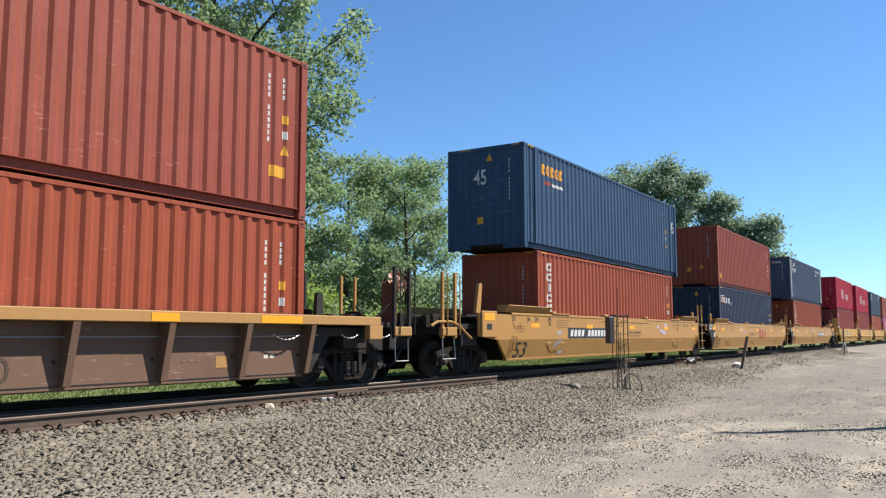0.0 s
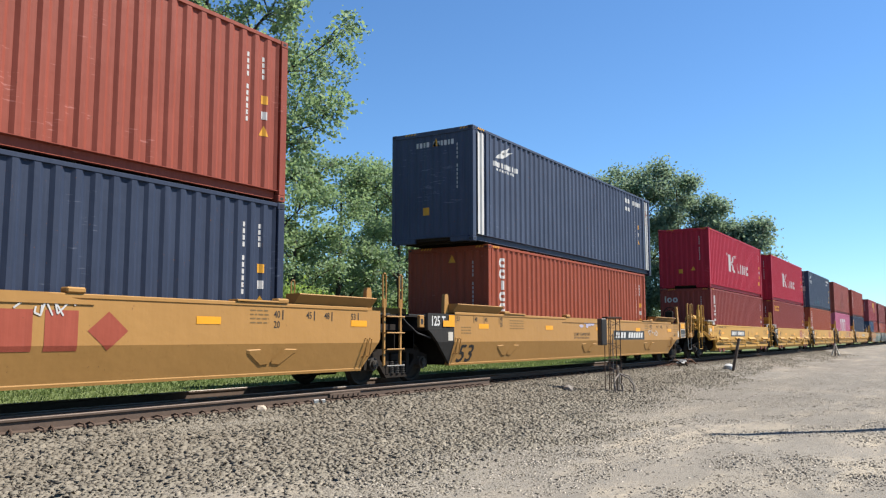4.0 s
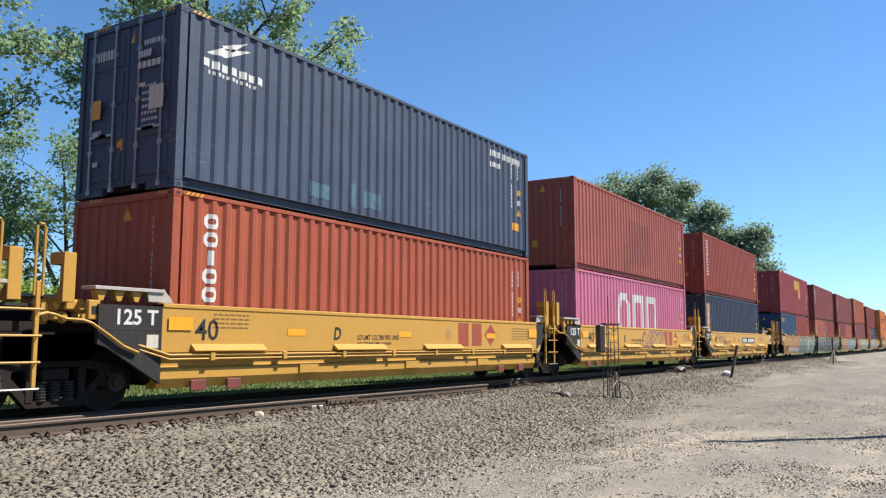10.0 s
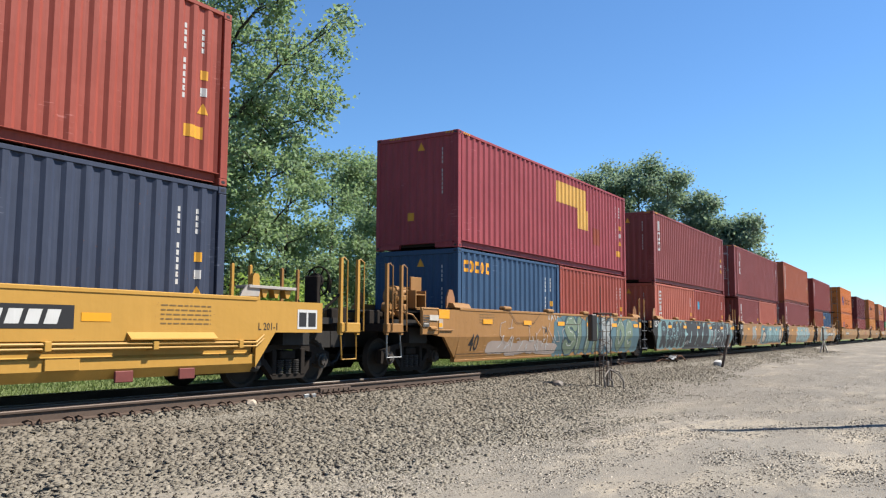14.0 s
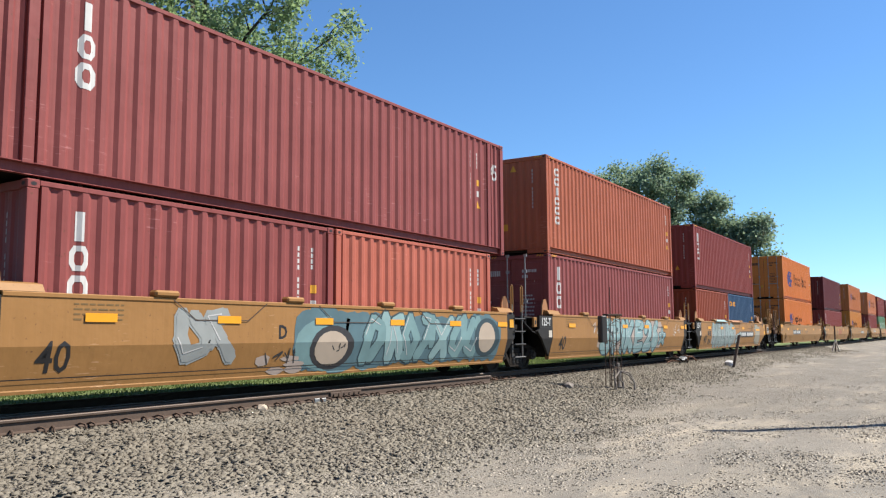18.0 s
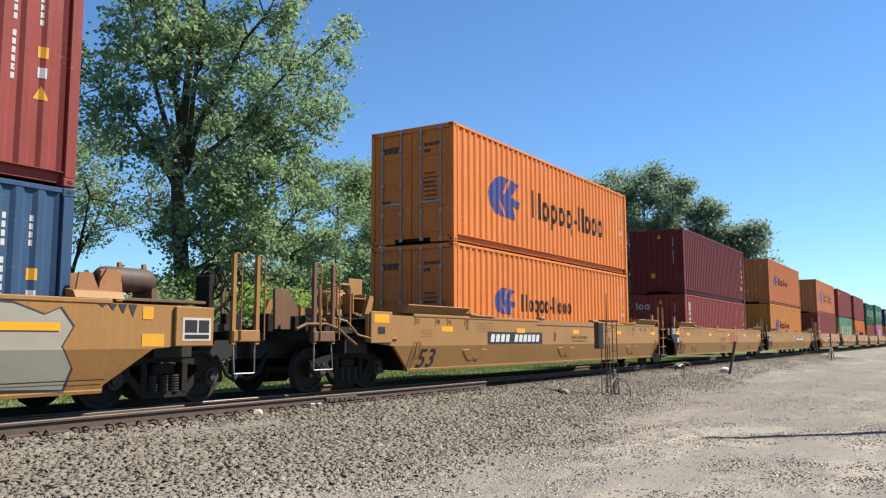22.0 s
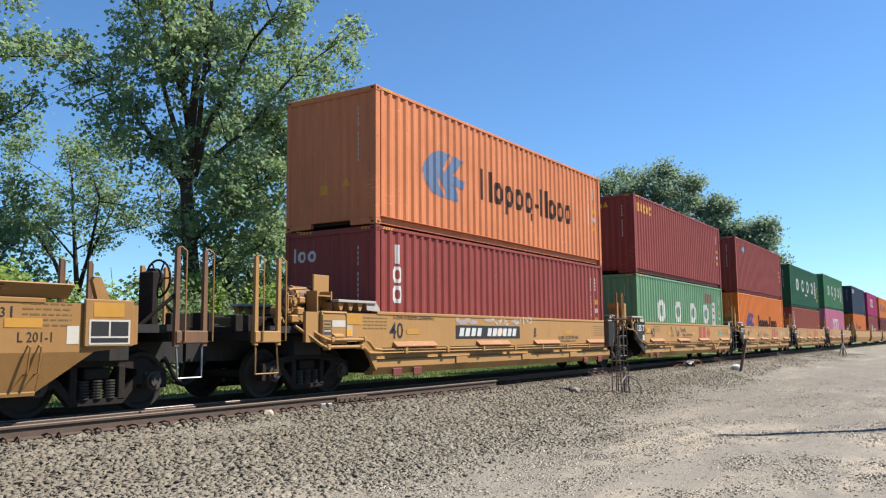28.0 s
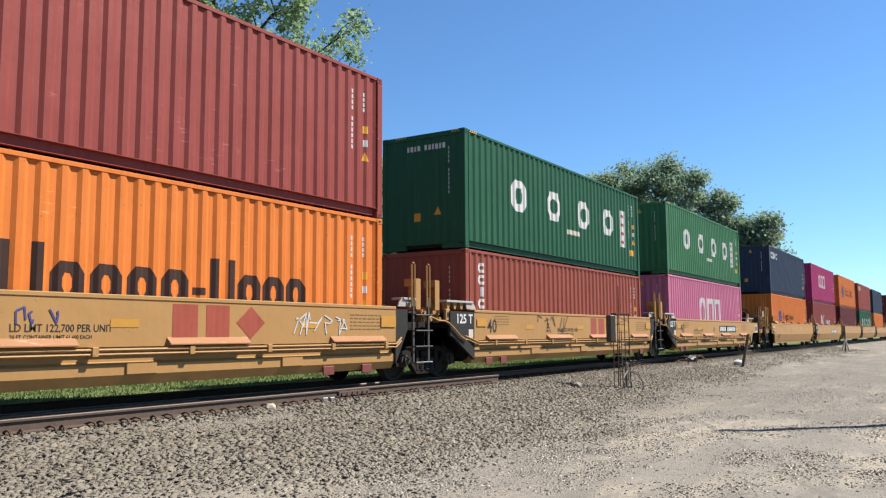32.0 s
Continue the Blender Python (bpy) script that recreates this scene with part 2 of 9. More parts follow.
INK_SPRAY = plain("ink_blue_spray", (0.028, 0.048, 0.056), 0.6, 0.0, 0.3, 2.0)
TAN_SPRAY = plain("pale_tan_spray", (0.30, 0.24, 0.20), 0.6, 0.0, 0.25, 2.0)
CODE_MARK = paint("worn_white_code", (0.40, 0.39, 0.37), 0.5, 0.08)
OLD_MARK = plain("worn_dark_number", (0.055, 0.036, 0.026), 0.7)
DULL_ORANGE = paint("dull_orange_paint", (0.385, 0.122, 0.038), 0.6)
BLUE_SPRAY = plain("blue_grey_spray", (0.068, 0.118, 0.132), 0.6, 0.0, 0.35, 1.6)
CREAM_SPRAY = plain("cream_spray", (0.33, 0.265, 0.20), 0.6, 0.0, 0.2, 2.0)
CONDUIT = plain("weathered_grey_conduit", (0.18, 0.155, 0.13), 0.8, 0.0, 0.35, 16.0)
TANK_BROWN = paint("dull_brown_tank_paint", (0.125, 0.066, 0.036), 0.8, 0.2)
PALE_SMEAR = plain("pale_paint_smear", (0.27, 0.225, 0.20), 0.6, 0.0, 0.15, 3.0)
DARK_PATCH = paint("dark_repaint_patch", (0.195, 0.053, 0.043), 0.9, 0.2)


# ---- helpers for meshes ----
def mesh_ob(name, data, parent=None, label=""):
    ob = new(name, data)
    if parent is not None:
        ob.parent = parent
    if label:
        ob["label"] = label
    return ob


def small_marks(ob):
    """Rows of small painted signs stay one part."""
    if ob.name.split(".")[0] in ("code_column", "end_number", "paint_smear", "code_row", "code_sign", "size_code", "fine_print", "clearance_stripes", "trade_mark", "lettering", "scrawl", "spray_stroke", "spray_outline", "spray_figure", "spray_ground", "trade_mark_dots", "trade_mark_column", "casting_holes", "spray_highlight"):
        ob["kind"] = "stuff"
    return ob


class Build:
    """Collects faces in plain lists, then makes one mesh."""
    def __init__(self):
        self.v, self.f = [], []

    def poly(self, *pts):
        i = len(self.v)
        self.v.extend(tuple(p) for p in pts)
        self.f.append(tuple(range(i, i + len(pts))))

    def box(self, x0, x1, y0, y1, z0, z1, bevel=0.0):
        if bevel <= 0:
            i = len(self.v)
            self.v += [(x0, y0, z0), (x1, y0, z0), (x1, y1, z0), (x0, y1, z0), (x0, y0, z1), (x1, y0, z1), (x1, y1, z1), (x0, y1, z1)]
            self.f += [tuple(i + k for k in q) for q in ((3, 2, 1, 0), (4, 5, 6, 7), (0, 1, 5, 4), (1, 2, 6, 5), (2, 3, 7, 6), (3, 0, 4, 7))]
            return
        bm = bmesh.new()
        bmesh.ops.create_cube(bm, size=1)
        for v in bm.verts:
            v.co = ((x0 + x1) / 2 + v.co.x * (x1 - x0), (y0 + y1) / 2 + v.co.y * (y1 - y0), (z0 + z1) / 2 + v.co.z * (z1 - z0))
        bmesh.ops.bevel(bm, geom=bm.edges[:], offset=bevel, segments=1, affect="EDGES")
        self.take(bm)

    def take(self, bm):
        i = len(self.v)
        bm.verts.index_update()
        self.v += [tuple(v.co) for v in bm.verts]
        self.f += [tuple(i + v.index for v in f.verts) for f in bm.faces]
        bm.free()

    def prism(self, outline, axis, a, b):
        """An outline of (p, q) pulled along an axis from a to b. axis x: p, q are y, z; y: x, z; z: x, y."""
        def at(p, q, s):
            return {"x": (s, p, q), "y": (p, s, q), "z": (p, q, s)}[axis]
        n, i = len(outline), len(self.v)
        self.v += [at(p, q, a) for p, q in outline] + [at(p, q, b) for p, q in outline]
        self.f.append(tuple(range(i + n - 1, i - 1, -1)))
        self.f.append(tuple(range(i + n, i + 2 * n)))
        for k in range(n):
            j = (k + 1) % n
            self.f.append((i + k, i + j, i + n + j, i + n + k))

    def tube(self, points, r, sides=6, r_end=None):
        pts = [Vector(p) for p in points]
        i, n = len(self.v), len(pts)
        for k, p in enumerate(pts):
            d = (pts[min(k + 1, n - 1)] - pts[max(k - 1, 0)]).normalized()
            u = d.orthogonal().normalized() if abs(d.z) > 0.9 else d.cross(Vector((0, 0, 1))).normalized()
            w = d.cross(u)
            rr = r if r_end is None else r + (r_end - r) * k / (n - 1)
            for s in range(sides):
                a = 2 * math.pi * s / sides
                self.v.append(tuple(p + (u * math.cos(a) + w * math.sin(a)) * rr))
        for k in range(n - 1):
            for s in range(sides):
                t = (s + 1) % sides
                self.f.append((i + k * sides + s, i + k * sides + t, i + (k + 1) * sides + t, i + (k + 1) * sides + s))
        self.f.append(tuple(i + s for s in range(sides - 1, -1, -1)))
        self.f.append(tuple(i + (n - 1) * sides + s for s in range(sides)))

    def disc(self, c, axis, r, depth, sides=20, hole=0.0):
        """A round plate with its centre at c, along an axis."""
        out = [(math.cos(2 * math.pi * s / sides) * r, math.sin(2 * math.pi * s / sides) * r) for s in range(sides)]
        cx, cy, cz = c
        if axis == "y":
            self.prism([(cx + p, cz + q) for p, q in out], "y", cy - depth / 2, cy + depth / 2)
        elif axis == "x":
            self.prism([(cy + p, cz + q) for p, q in out], "x", cx - depth / 2, cx + depth / 2)
        else:
            self.prism([(cx + p, cy + q) for p, q in out], "z", cz - depth / 2, cz + depth / 2)

    def mesh(self, name, material, smooth=False):
        m = bpy.data.meshes.new(name)
        m.from_pydata(self.v, [], self.f)
        m.materials.append(material)
        if smooth:
            m.polygons.foreach_set("use_smooth", [True] * len(m.polygons))
        m.update()
        return m

    def part(self, name, material, parent=None, label="", smooth=False):
        return mesh_ob(name, self.mesh(name, material, smooth), parent, label)


STORE = {}


def stored(key, make):
    """A mesh that is made once and shared."""
    if key not in STORE:
        STORE[key] = make()
    return STORE[key]


def thing(name, label, category, group="", kind=""):
    return tagged(new(name), label, category, group, kind)


def clip(poly, axis, lo, hi):
    """The part of a convex polygon of (u, v) points between lo and hi on one axis."""
    for bound, sign in ((lo, 1), (hi, -1)):
        out = []
        for k in range(len(poly)):
            a, b = poly[k], poly[(k + 1) % len(poly)]
            da, db = (a[axis] - bound) * sign, (b[axis] - bound) * sign
            if da >= 0:
                out.append(a)
            if (da > 0 > db) or (da < 0 < db):
                s = da / (da - db)
                out.append((a[0] + (b[0] - a[0]) * s, a[1] + (b[1] - a[1]) * s))
        poly = out
        if len(poly) < 3:
            return []
    return poly


def text_polys(words, height, x, z, shear=0.0, squeeze=1.0):
    """Triangles of a line of type, its lower left corner at (x, z), capitals of that height."""
    bold = 0.010 if height > 0.28 else 0.024 if height > 0.15 else 0.006
    key = ("type", words, bold)
    if key not in STORE:
        cu = bpy.data.curves.new("type", "FONT")
        cu.body, cu.resolution_u, cu.offset = words, 2, bold
        ob = bpy.data.objects.new("type", cu)
        scene.collection.objects.link(ob)
        me = ob.to_mesh()
        tris = [[(me.vertices[i].co.x, me.vertices[i].co.y) for i in p.vertices] for p in me.polygons]
        ob.to_mesh_clear()
        bpy.data.objects.remove(ob)
        bpy.data.curves.remove(cu)
        left = min((p[0] for t in tris for p in t), default=0)
        STORE[key] = [[(p[0] - left, p[1]) for p in t] for t in tris]
    s = height / 0.69
    return [[(x + (p[0] * squeeze + shear * p[1]) * s, z + p[1] * s) for p in t] for t in STORE[key]]


def quad(x0, z0, x1, z1, shear=0.0):
    return [(x0, z0), (x1, z0), (x1 + shear * (z1 - z0), z1), (x0 + shear * (z1 - z0), z1)]


def ring(x0, z0, x1, z1, w):
    return [quad(x0, z0, x0 + w, z1), quad(x1 - w, z0, x1, z1), quad(x0 + w, z0, x1 - w, z0 + w), quad(x0 + w, z1 - w, x1 - w, z1)]


def round_ring(x0, z0, x1, z1, w):
    """A ring with cut corners, as eight pieces."""
    cx, cz, a, b = (x0 + x1) / 2, (z0 + z1) / 2, (x1 - x0) / 2, (z1 - z0) / 2
    shape = [(1, 0.45), (0.55, 1), (-0.55, 1), (-1, 0.45), (-1, -0.45), (-0.55, -1), (0.55, -1), (1, -0.45)]
    out = [(cx + a * p, cz + b * q) for p, q in shape]
    inn = [(cx + (a - w) * p, cz + (b - w) * q) for p, q in shape]
    return [[inn[k], out[k], out[(k + 1) % 8], inn[(k + 1) % 8]] for k in range(8)]


def number_bars(x, z_top, count, w, h, step, skip=()):
    """A column of small bars in place of a code."""
    return [quad(x, z_top - k * step - h, x + w, z_top - k * step) for k in range(count) if k not in skip]


def number_row(x, z, count, w, h, step, shear=0.0, skip=()):
    return [quad(x + k * step, z, x + k * step + w, z + h, shear) for k in range(count) if k not in skip]


# ---- containers ----
DEPTH, WAVE = 0.036, 0.298
HALF_W = 1.219
LIFT = 0.004


def wave_breaks(a, b, pitch):
    """Places along a panel where its trapezium wave bends, with the inset there."""
    n = max(2, round((b - a) / pitch))
    p = (b - a) / n
    out = []
    for k in range(n):
        s = a + k * p
        out += [(s, 0.0), (s + 0.29 * p, 0.0), (s + 0.50 * p, DEPTH), (s + 0.80 * p, DEPTH)]
    out.append((b, 0.0))
    return out


def inset_at(breaks, u):
    for (a, da), (b, db) in zip(breaks, breaks[1:]):
        if a <= u <= b:
            return da + (db - da) * (u - a) / max(b - a, 1e-9)
    return 0.0


def corrugated(breaks, z0, z1, place):
    b = Build()
    for k, (u, d) in enumerate(breaks):
        b.v += [place(u, d, z0), place(u, d, z1)]
    for k in range(len(breaks) - 1):
        b.f.append((2 * k, 2 * k + 2, 2 * k + 3, 2 * k + 1))
    # the return edges at foot and head
    return b


class Container:
    """A steel shipping box on its base centre; its near side faces -Y and its near end -X."""
    def __init__(self, name, length, height, mat, label, door=0, group="containers on the train"):
        self.len, self.h, self.mat = length, height, mat
        self.ob = thing(name, label, "container", group)
        hl = length / 2
        self.hl = hl
        key = (round(length, 2), round(height, 2), mat.name)
        # frame members
        for sx in (-1, 1):
            for sy in (-1, 1):
                def post(sx=sx, sy=sy):
                    b = Build()
                    x0, x1 = (sx * hl, sx * (hl - 0.16)) if sx > 0 else (-hl, -hl + 0.16)
                    y0, y1 = sy * HALF_W, sy * (HALF_W - 0.11)
                    b.box(min(x0, x1), max(x0, x1), min(y0, y1), max(y0, y1), 0.118, height - 0.118, 0.008)
                    return b.mesh("corner_post", mat)
                mesh_ob("corner_post", stored(("post", sx, sy) + key, post), self.ob)
                for top in (0, 1):
                    mesh_ob("corner_casting", stored(("cast", sx, sy, top) + key, lambda sx=sx, sy=sy, top=top: self.casting(sx, sy, top)), self.ob)
        for sy in (-1, 1):
            def rail(sy=sy):
                b = Build()
                y0, y1 = sorted((sy * (HALF_W - 0.004), sy * (HALF_W - 0.064)))
                b.box(-hl + 0.18, hl - 0.18, y0, y1, height - 0.075, height - 0.008, 0.006)
                return b.mesh("top_rail", mat)
            mesh_ob("top_rail", stored(("trail", sy) + key, rail), self.ob)
            def foot(sy=sy):
                b = Build()
                s = sy
                b.prism([(s * (HALF_W - 0.008), 0.192), (s * (HALF_W - 0.008), 0.182), (s * (HALF_W - 0.095), 0.176), (s * (HALF_W - 0.095), 0.060), (s * (HALF_W - 0.075), 0.044), (s * (HALF_W - 0.17), 0.044), (s * (HALF_W - 0.17), 0.192)], "x", -hl + 0.18, hl - 0.18)
                return b.mesh("bottom_rail", mat)
            mesh_ob("bottom_rail", stored(("brail", sy) + key, foot), self.ob)
        self.breaks = []
        ends = [(-hl + 0.16, hl - 0.16)]
        if length > 13:    # the long box has its lifting posts at the forty-foot marks
            ends = [(-hl + 0.16, -6.18), (-6.02, 6.02), (6.18, hl - 0.16)]
            for sx in (-1, 1):
                for sy in (-1, 1):
                    def inner(sx=sx, sy=sy):
                        b = Build()
                        y0, y1 = sorted((sy * HALF_W, sy * (HALF_W - 0.09)))
                        b.box(sx * 6.10 - 0.08, sx * 6.10 + 0.08, y0, y1, 0.17, height - 0.078, 0.008)
                        return b.mesh("inner_post", mat)
                    mesh_ob("inner_post", stored(("inner", sx, sy) + key, inner), self.ob)
        for k, (a, b_) in enumerate(ends):
            br = [(a, 0.055), (a + 0.045, 0.055)] + wave_breaks(a + 0.05, b_ - 0.05, WAVE) + [(b_ - 0.045, 0.055), (b_, 0.055)]
            self.breaks += br
            for sy in (-1, 1):
                def side(sy=sy, br=br):
                    b = corrugated(br, 0.188, height - 0.06, lambda u, d, z: (u, sy * (HALF_W - 0.012 - d), z))
                    return b.mesh("side_panel", mat)
                mesh_ob("side_panel", stored(("side", sy, k) + key, side), self.ob)
        def roof():
            br = wave_breaks(-hl + 0.1, hl - 0.1, 0.25)
            b = Build()
            for u, d in br:
                b.v += [(u, -HALF_W + 0.03, height - 0.012 - d * 0.5), (u, HALF_W - 0.03, height - 0.012 - d * 0.5)]
            for q in range(len(br) - 1):
                b.f.append((2 * q, 2 * q + 2, 2 * q + 3, 2 * q + 1))
            return b.mesh("roof_panel", mat)
        mesh_ob("roof_panel", stored(("roof",) + key, roof), self.ob)
        def base():
            b = Build()
            b.box(-hl + 0.1, hl - 0.1, -HALF_W + 0.19, HALF_W - 0.19, 0.06, 0.15)
            for q in range(int(length / 0.6)):
                x = -hl + 0.4 + q * 0.6
                b.box(x, x + 0.06, -HALF_W + 0.19, HALF_W - 0.19, 0.012, 0.06)
            return b.mesh("floor_frame", STEEL_DARK)
        mesh_ob("floor_frame", stored(("base", round(length, 2)), base), self.ob)
        for sx in (-1, 1):
            self.end(sx, sx == door, key)

    def casting(self, sx, sy, top):
        b = Build()
        x0, x1 = sorted((sx * (self.hl + 0.002), sx * (self.hl - 0.178)))
        y0, y1 = sorted((sy * (HALF_W + 0.002), sy * (HALF_W - 0.162)))
        z0, z1 = (self.h - 0.118, self.h) if top else (0.0, 0.118)
        b.box(x0, x1, y0, y1, z0, z1, 0.012)
        # the lifting slots as sunk dark pads
        return b.mesh("corner_casting", self.mat)

    def end(self, sx, doors, key):
        hl, h, mat = self.hl, self.h, self.mat
        def bars():
            b = Build()
            x0, x1 = sorted((sx * (hl - 0.002), sx * (hl - 0.09)))
            b.box(x0, x1, -HALF_W + 0.16, HALF_W - 0.16, h - 0.13, h - 0.01, 0.008)
            return b.mesh("end_header", mat)
        mesh_ob("end_header", stored(("hdr", sx) + key, bars), self.ob)
        def sill():
            b = Build()
            x0, x1 = sorted((sx * (hl - 0.002), sx * (hl - 0.09)))
            b.box(x0, x1, -HALF_W + 0.16, HALF_W - 0.16, 0.125, 0.165, 0.006)    # the tunnel for the trailer's neck stays open
            for ya, yb in ((-HALF_W + 0.16, -0.56), (0.50, HALF_W - 0.16)):
                b.box(x0, x1, ya, yb, 0.012, 0.125, 0.006)
            return b.mesh("end_sill", mat)
        mesh_ob("end_sill", stored(("sill", sx) + key, sill), self.ob)
        self.slots(sx)
        if not doors:
            def wall():
                br = wave_breaks(-HALF_W + 0.11, HALF_W - 0.11, 0.245)
                b = corrugated(br, 0.14, h - 0.12, lambda u, d, z: (sx * (hl - 0.02 - d * 0.55), u, z))
                return b.mesh("end_wall", mat)
            mesh_ob("end_wall", stored(("wall", sx) + key, wall), self.ob)
            return
        for sy in (-1, 1):
            def leaf(sy=sy):
                b = Build()
                y0, y1 = sorted((sy * 0.012, sy * (HALF_W - 0.115)))
                x0, x1 = sorted((sx * (hl - 0.03), sx * (hl - 0.075)))
                b.box(x0, x1, y0, y1, 0.155, h - 0.135, 0.006)
                return b.mesh("door", mat)
            door = mesh_ob("door", stored(("door", sx, sy) + key, leaf), self.ob)
            for n in range(4):    # pressed fields between the frame bars
                def field(sy=sy, n=n):
                    b = Build()
                    y0, y1 = sorted((sy * 0.112, sy * (HALF_W - 0.215)))
                    step = (h - 0.39) / 4
                    xa, xb = sorted((sx * (hl - 0.014), sx * (hl - 0.035)))
                    b.box(xa, xb, y0, y1, 0.25 + n * step, 0.16 + (n + 1) * step, 0.012)
                    return b.mesh("door_panel", mat)
                mesh_ob("door_panel", stored(("field", sx, sy, n) + key, field), door)
            for q in (0.30, 0.86):
                def lock(sy=sy, q=q):
                    b = Build()
                    b.tube([(sx * (hl + 0.012), sy * q, 0.09), (sx * (hl + 0.012), sy * q, h - 0.07)], 0.019, 6)
                    for z in (0.10, 0.75, 1.5, h - 0.55, h - 0.10):
                        b.box(sx * (hl - 0.01) - 0.03, sx * (hl - 0.01) + 0.03, sy * q - 0.045, sy * q + 0.045, z - 0.04, z + 0.04)
                    ya, yb = sorted((sy * q, sy * q - 0.42 * (1 if q > 0.5 else -1) * sy))
                    b.box(sx * (hl + 0.02) - 0.012, sx * (hl + 0.02) + 0.012, ya, yb, 0.98, 1.02)
                    return b.mesh("locking_bar", GALV)
                mesh_ob("locking_bar", stored(("lock", sx, sy, q) + key[1:], lock), door, "galvanised locking bar")
            rng = random.Random(9)
            b = Build()
            rows = [(h - 0.52, 0.42, 0.085), (h - 0.68, 0.20, 0.085)] + [(h - 1.22 - 0.11 * k, 0.34, 0.045) for k in range(7)] if sy < 0 else [(h - 0.60, 0.50, 0.16), (h - 1.9, 0.20, 0.12)]
            for z, wide, tall in rows:
                y = sy * 0.62 + 0.24
                while y > sy * 0.62 + 0.24 - wide:
                    w = rng.uniform(0.03, 0.07)
                    b.poly(*[(sx * (hl - 0.008), y - p, z + q) for p, q in ((0, 0), (w, 0), (w, tall), (0, tall))])
                    y -= w + 0.02
            print_mat = BLACK_MARK if mat in (ORANGE, SUN_ORANGE, DULL_ORANGE, FADED_ORANGE, YELLOW_ORANGE) else CODE_MARK
            small_marks(b.part("fine_print", print_mat, door, "rows of small printed signs"))

    def slots(self, sx):
        """Dark oval holes of the castings on the near side and on the end."""
        hl, h = self.hl, self.h
        def make():
            b = Build()
            for zc in (0.058, h - 0.058):
                oval = [(math.cos(a) * 0.042, math.sin(a) * 0.026) for a in [2 * math.pi * k / 10 for k in range(10)]]
                b.poly(*[(sx * (hl - 0.089) + p, -HALF_W - 0.0045, zc + q) for p, q in oval])
                for sy in (-1, 1):
                    ring_pts = [(sx * (hl + 0.0045), sy * (HALF_W - 0.08) + p, zc + q) for p, q in oval]
                    b.poly(*(ring_pts if sx > 0 else ring_pts[::-1]))
            return b.mesh("casting_holes", BLACK_MARK)
        small_marks(mesh_ob("casting_holes", stored(("slots", sx, round(self.len, 2), round(h, 2)), make), self.ob))

    # marks: u runs from the near end along the side, z from the floor
    def mark(self, polys, mat, name="marking", label="", lift=LIFT):
        b = Build()
        hl = self.hl
        us = [u for u, _ in self.breaks]
        for poly in polys:
            poly = [(u - hl, z) for u, z in poly]
            lo, hi = min(p[0] for p in poly), max(p[0] for p in poly)
            cuts = [lo] + [u for u in us if lo < u < hi] + [hi]
            for a, c in zip(cuts, cuts[1:]):
                if c - a < 1e-6:
                    continue
                piece = clip(poly, 0, a, c)
                if len(piece) < 3:
                    continue
                b.poly(*[(u, -(HALF_W - 0.012 - inset_at(self.breaks, min(max(u, a + 1e-6), c - 1e-6))) - lift, z) for u, z in piece])
        if b.f:
            small_marks(b.part(name, mat, self.ob, label))

    def end_mark(self, polys, mat, name="marking", label="", lift=LIFT):
        """Marks on the near end, u from its outer (far) corner towards the near side."""
        br = wave_breaks(-HALF_W + 0.11, HALF_W - 0.11, 0.245)
        b = Build()
        for poly in polys:
            poly = [(HALF_W - u, z) for u, z in poly][::-1]
            lo, hi = min(p[0] for p in poly), max(p[0] for p in poly)
            cuts = [lo] + [u for u, _ in br if lo < u < hi] + [hi]
            for a, c in zip(cuts, cuts[1:]):
                if c - a < 1e-6:
                    continue
                piece = clip(poly, 0, a, c)
                if len(piece) >= 3:
                    b.poly(*[(-(self.hl - 0.02 - 0.55 * inset_at(br, min(max(u, a + 1e-6), c - 1e-6))) - lift, u, z) for u, z in piece])
        if b.f:
            small_marks(b.part(name, mat, self.ob, label))

    def codes(self, seed=0, caution=True):
        """The small signs that every box carries near its far end, and the code on its near end."""
        rng = random.Random(seed)
        L, h = self.len, self.h
        off = 0.76 if L > 13 else 0.0
        x = L - 0.95 - off
        n = 11
        self.mark(number_bars(x, h - 0.42, n, 0.050, 0.080, 0.112, (4,)), CODE_MARK, "code_column")
        self.mark(number_bars(x + 0.36, h - 0.42, 4, 0.045, 0.078, 0.105), CODE_MARK, "size_code")
        self.mark([quad(x + 0.35, h - 1.25, x + 0.48, h - 1.10)], CAUTION_MARK, "height_sign", "small yellow height sign")
        self.mark([quad(x + 0.36, h - 1.52, x + 0.47, h - 1.38)], CODE_MARK, "notice_plate")
        self.mark([[(x + 0.31, h - 1.81), (x + 0.51, h - 1.81), (x + 0.41, h - 1.63)]], CAUTION_MARK, "warning_triangle", "yellow warning triangle")
        if caution and rng.random() < 0.35:
            self.mark([quad(x + 0.05, h - 2.22, x + 0.42, h - 2.02)], CAUTION_MARK, "caution_plate", "yellow caution plate")
        self.end_mark(number_bars(1.95, h - 0.40, n, 0.040, 0.075, 0.108, (4,)), CODE_MARK, "code_column")
        self.end_mark([[(1.25, h - 0.42), (1.45, h - 0.42), (1.35, h - 0.22)]] if rng.random() < 0.6 else [[(1.55, 0.85), (1.75, 0.85), (1.65, 1.05)]], CAUTION_MARK, "warning_triangle")
        self.end_mark([quad(0.95, 0.72, 1.14, 0.92)], CAUTION_MARK, "caution_plate", "small yellow caution plate")
        # slanted clearance stripes at the upper corners
        if h > 2.7:
            st = [quad(0.24 + k * 0.09, h - 0.068, 0.285 + k * 0.09, h - 0.014, 0.9) for k in range(4)]
            self.stripes(st)

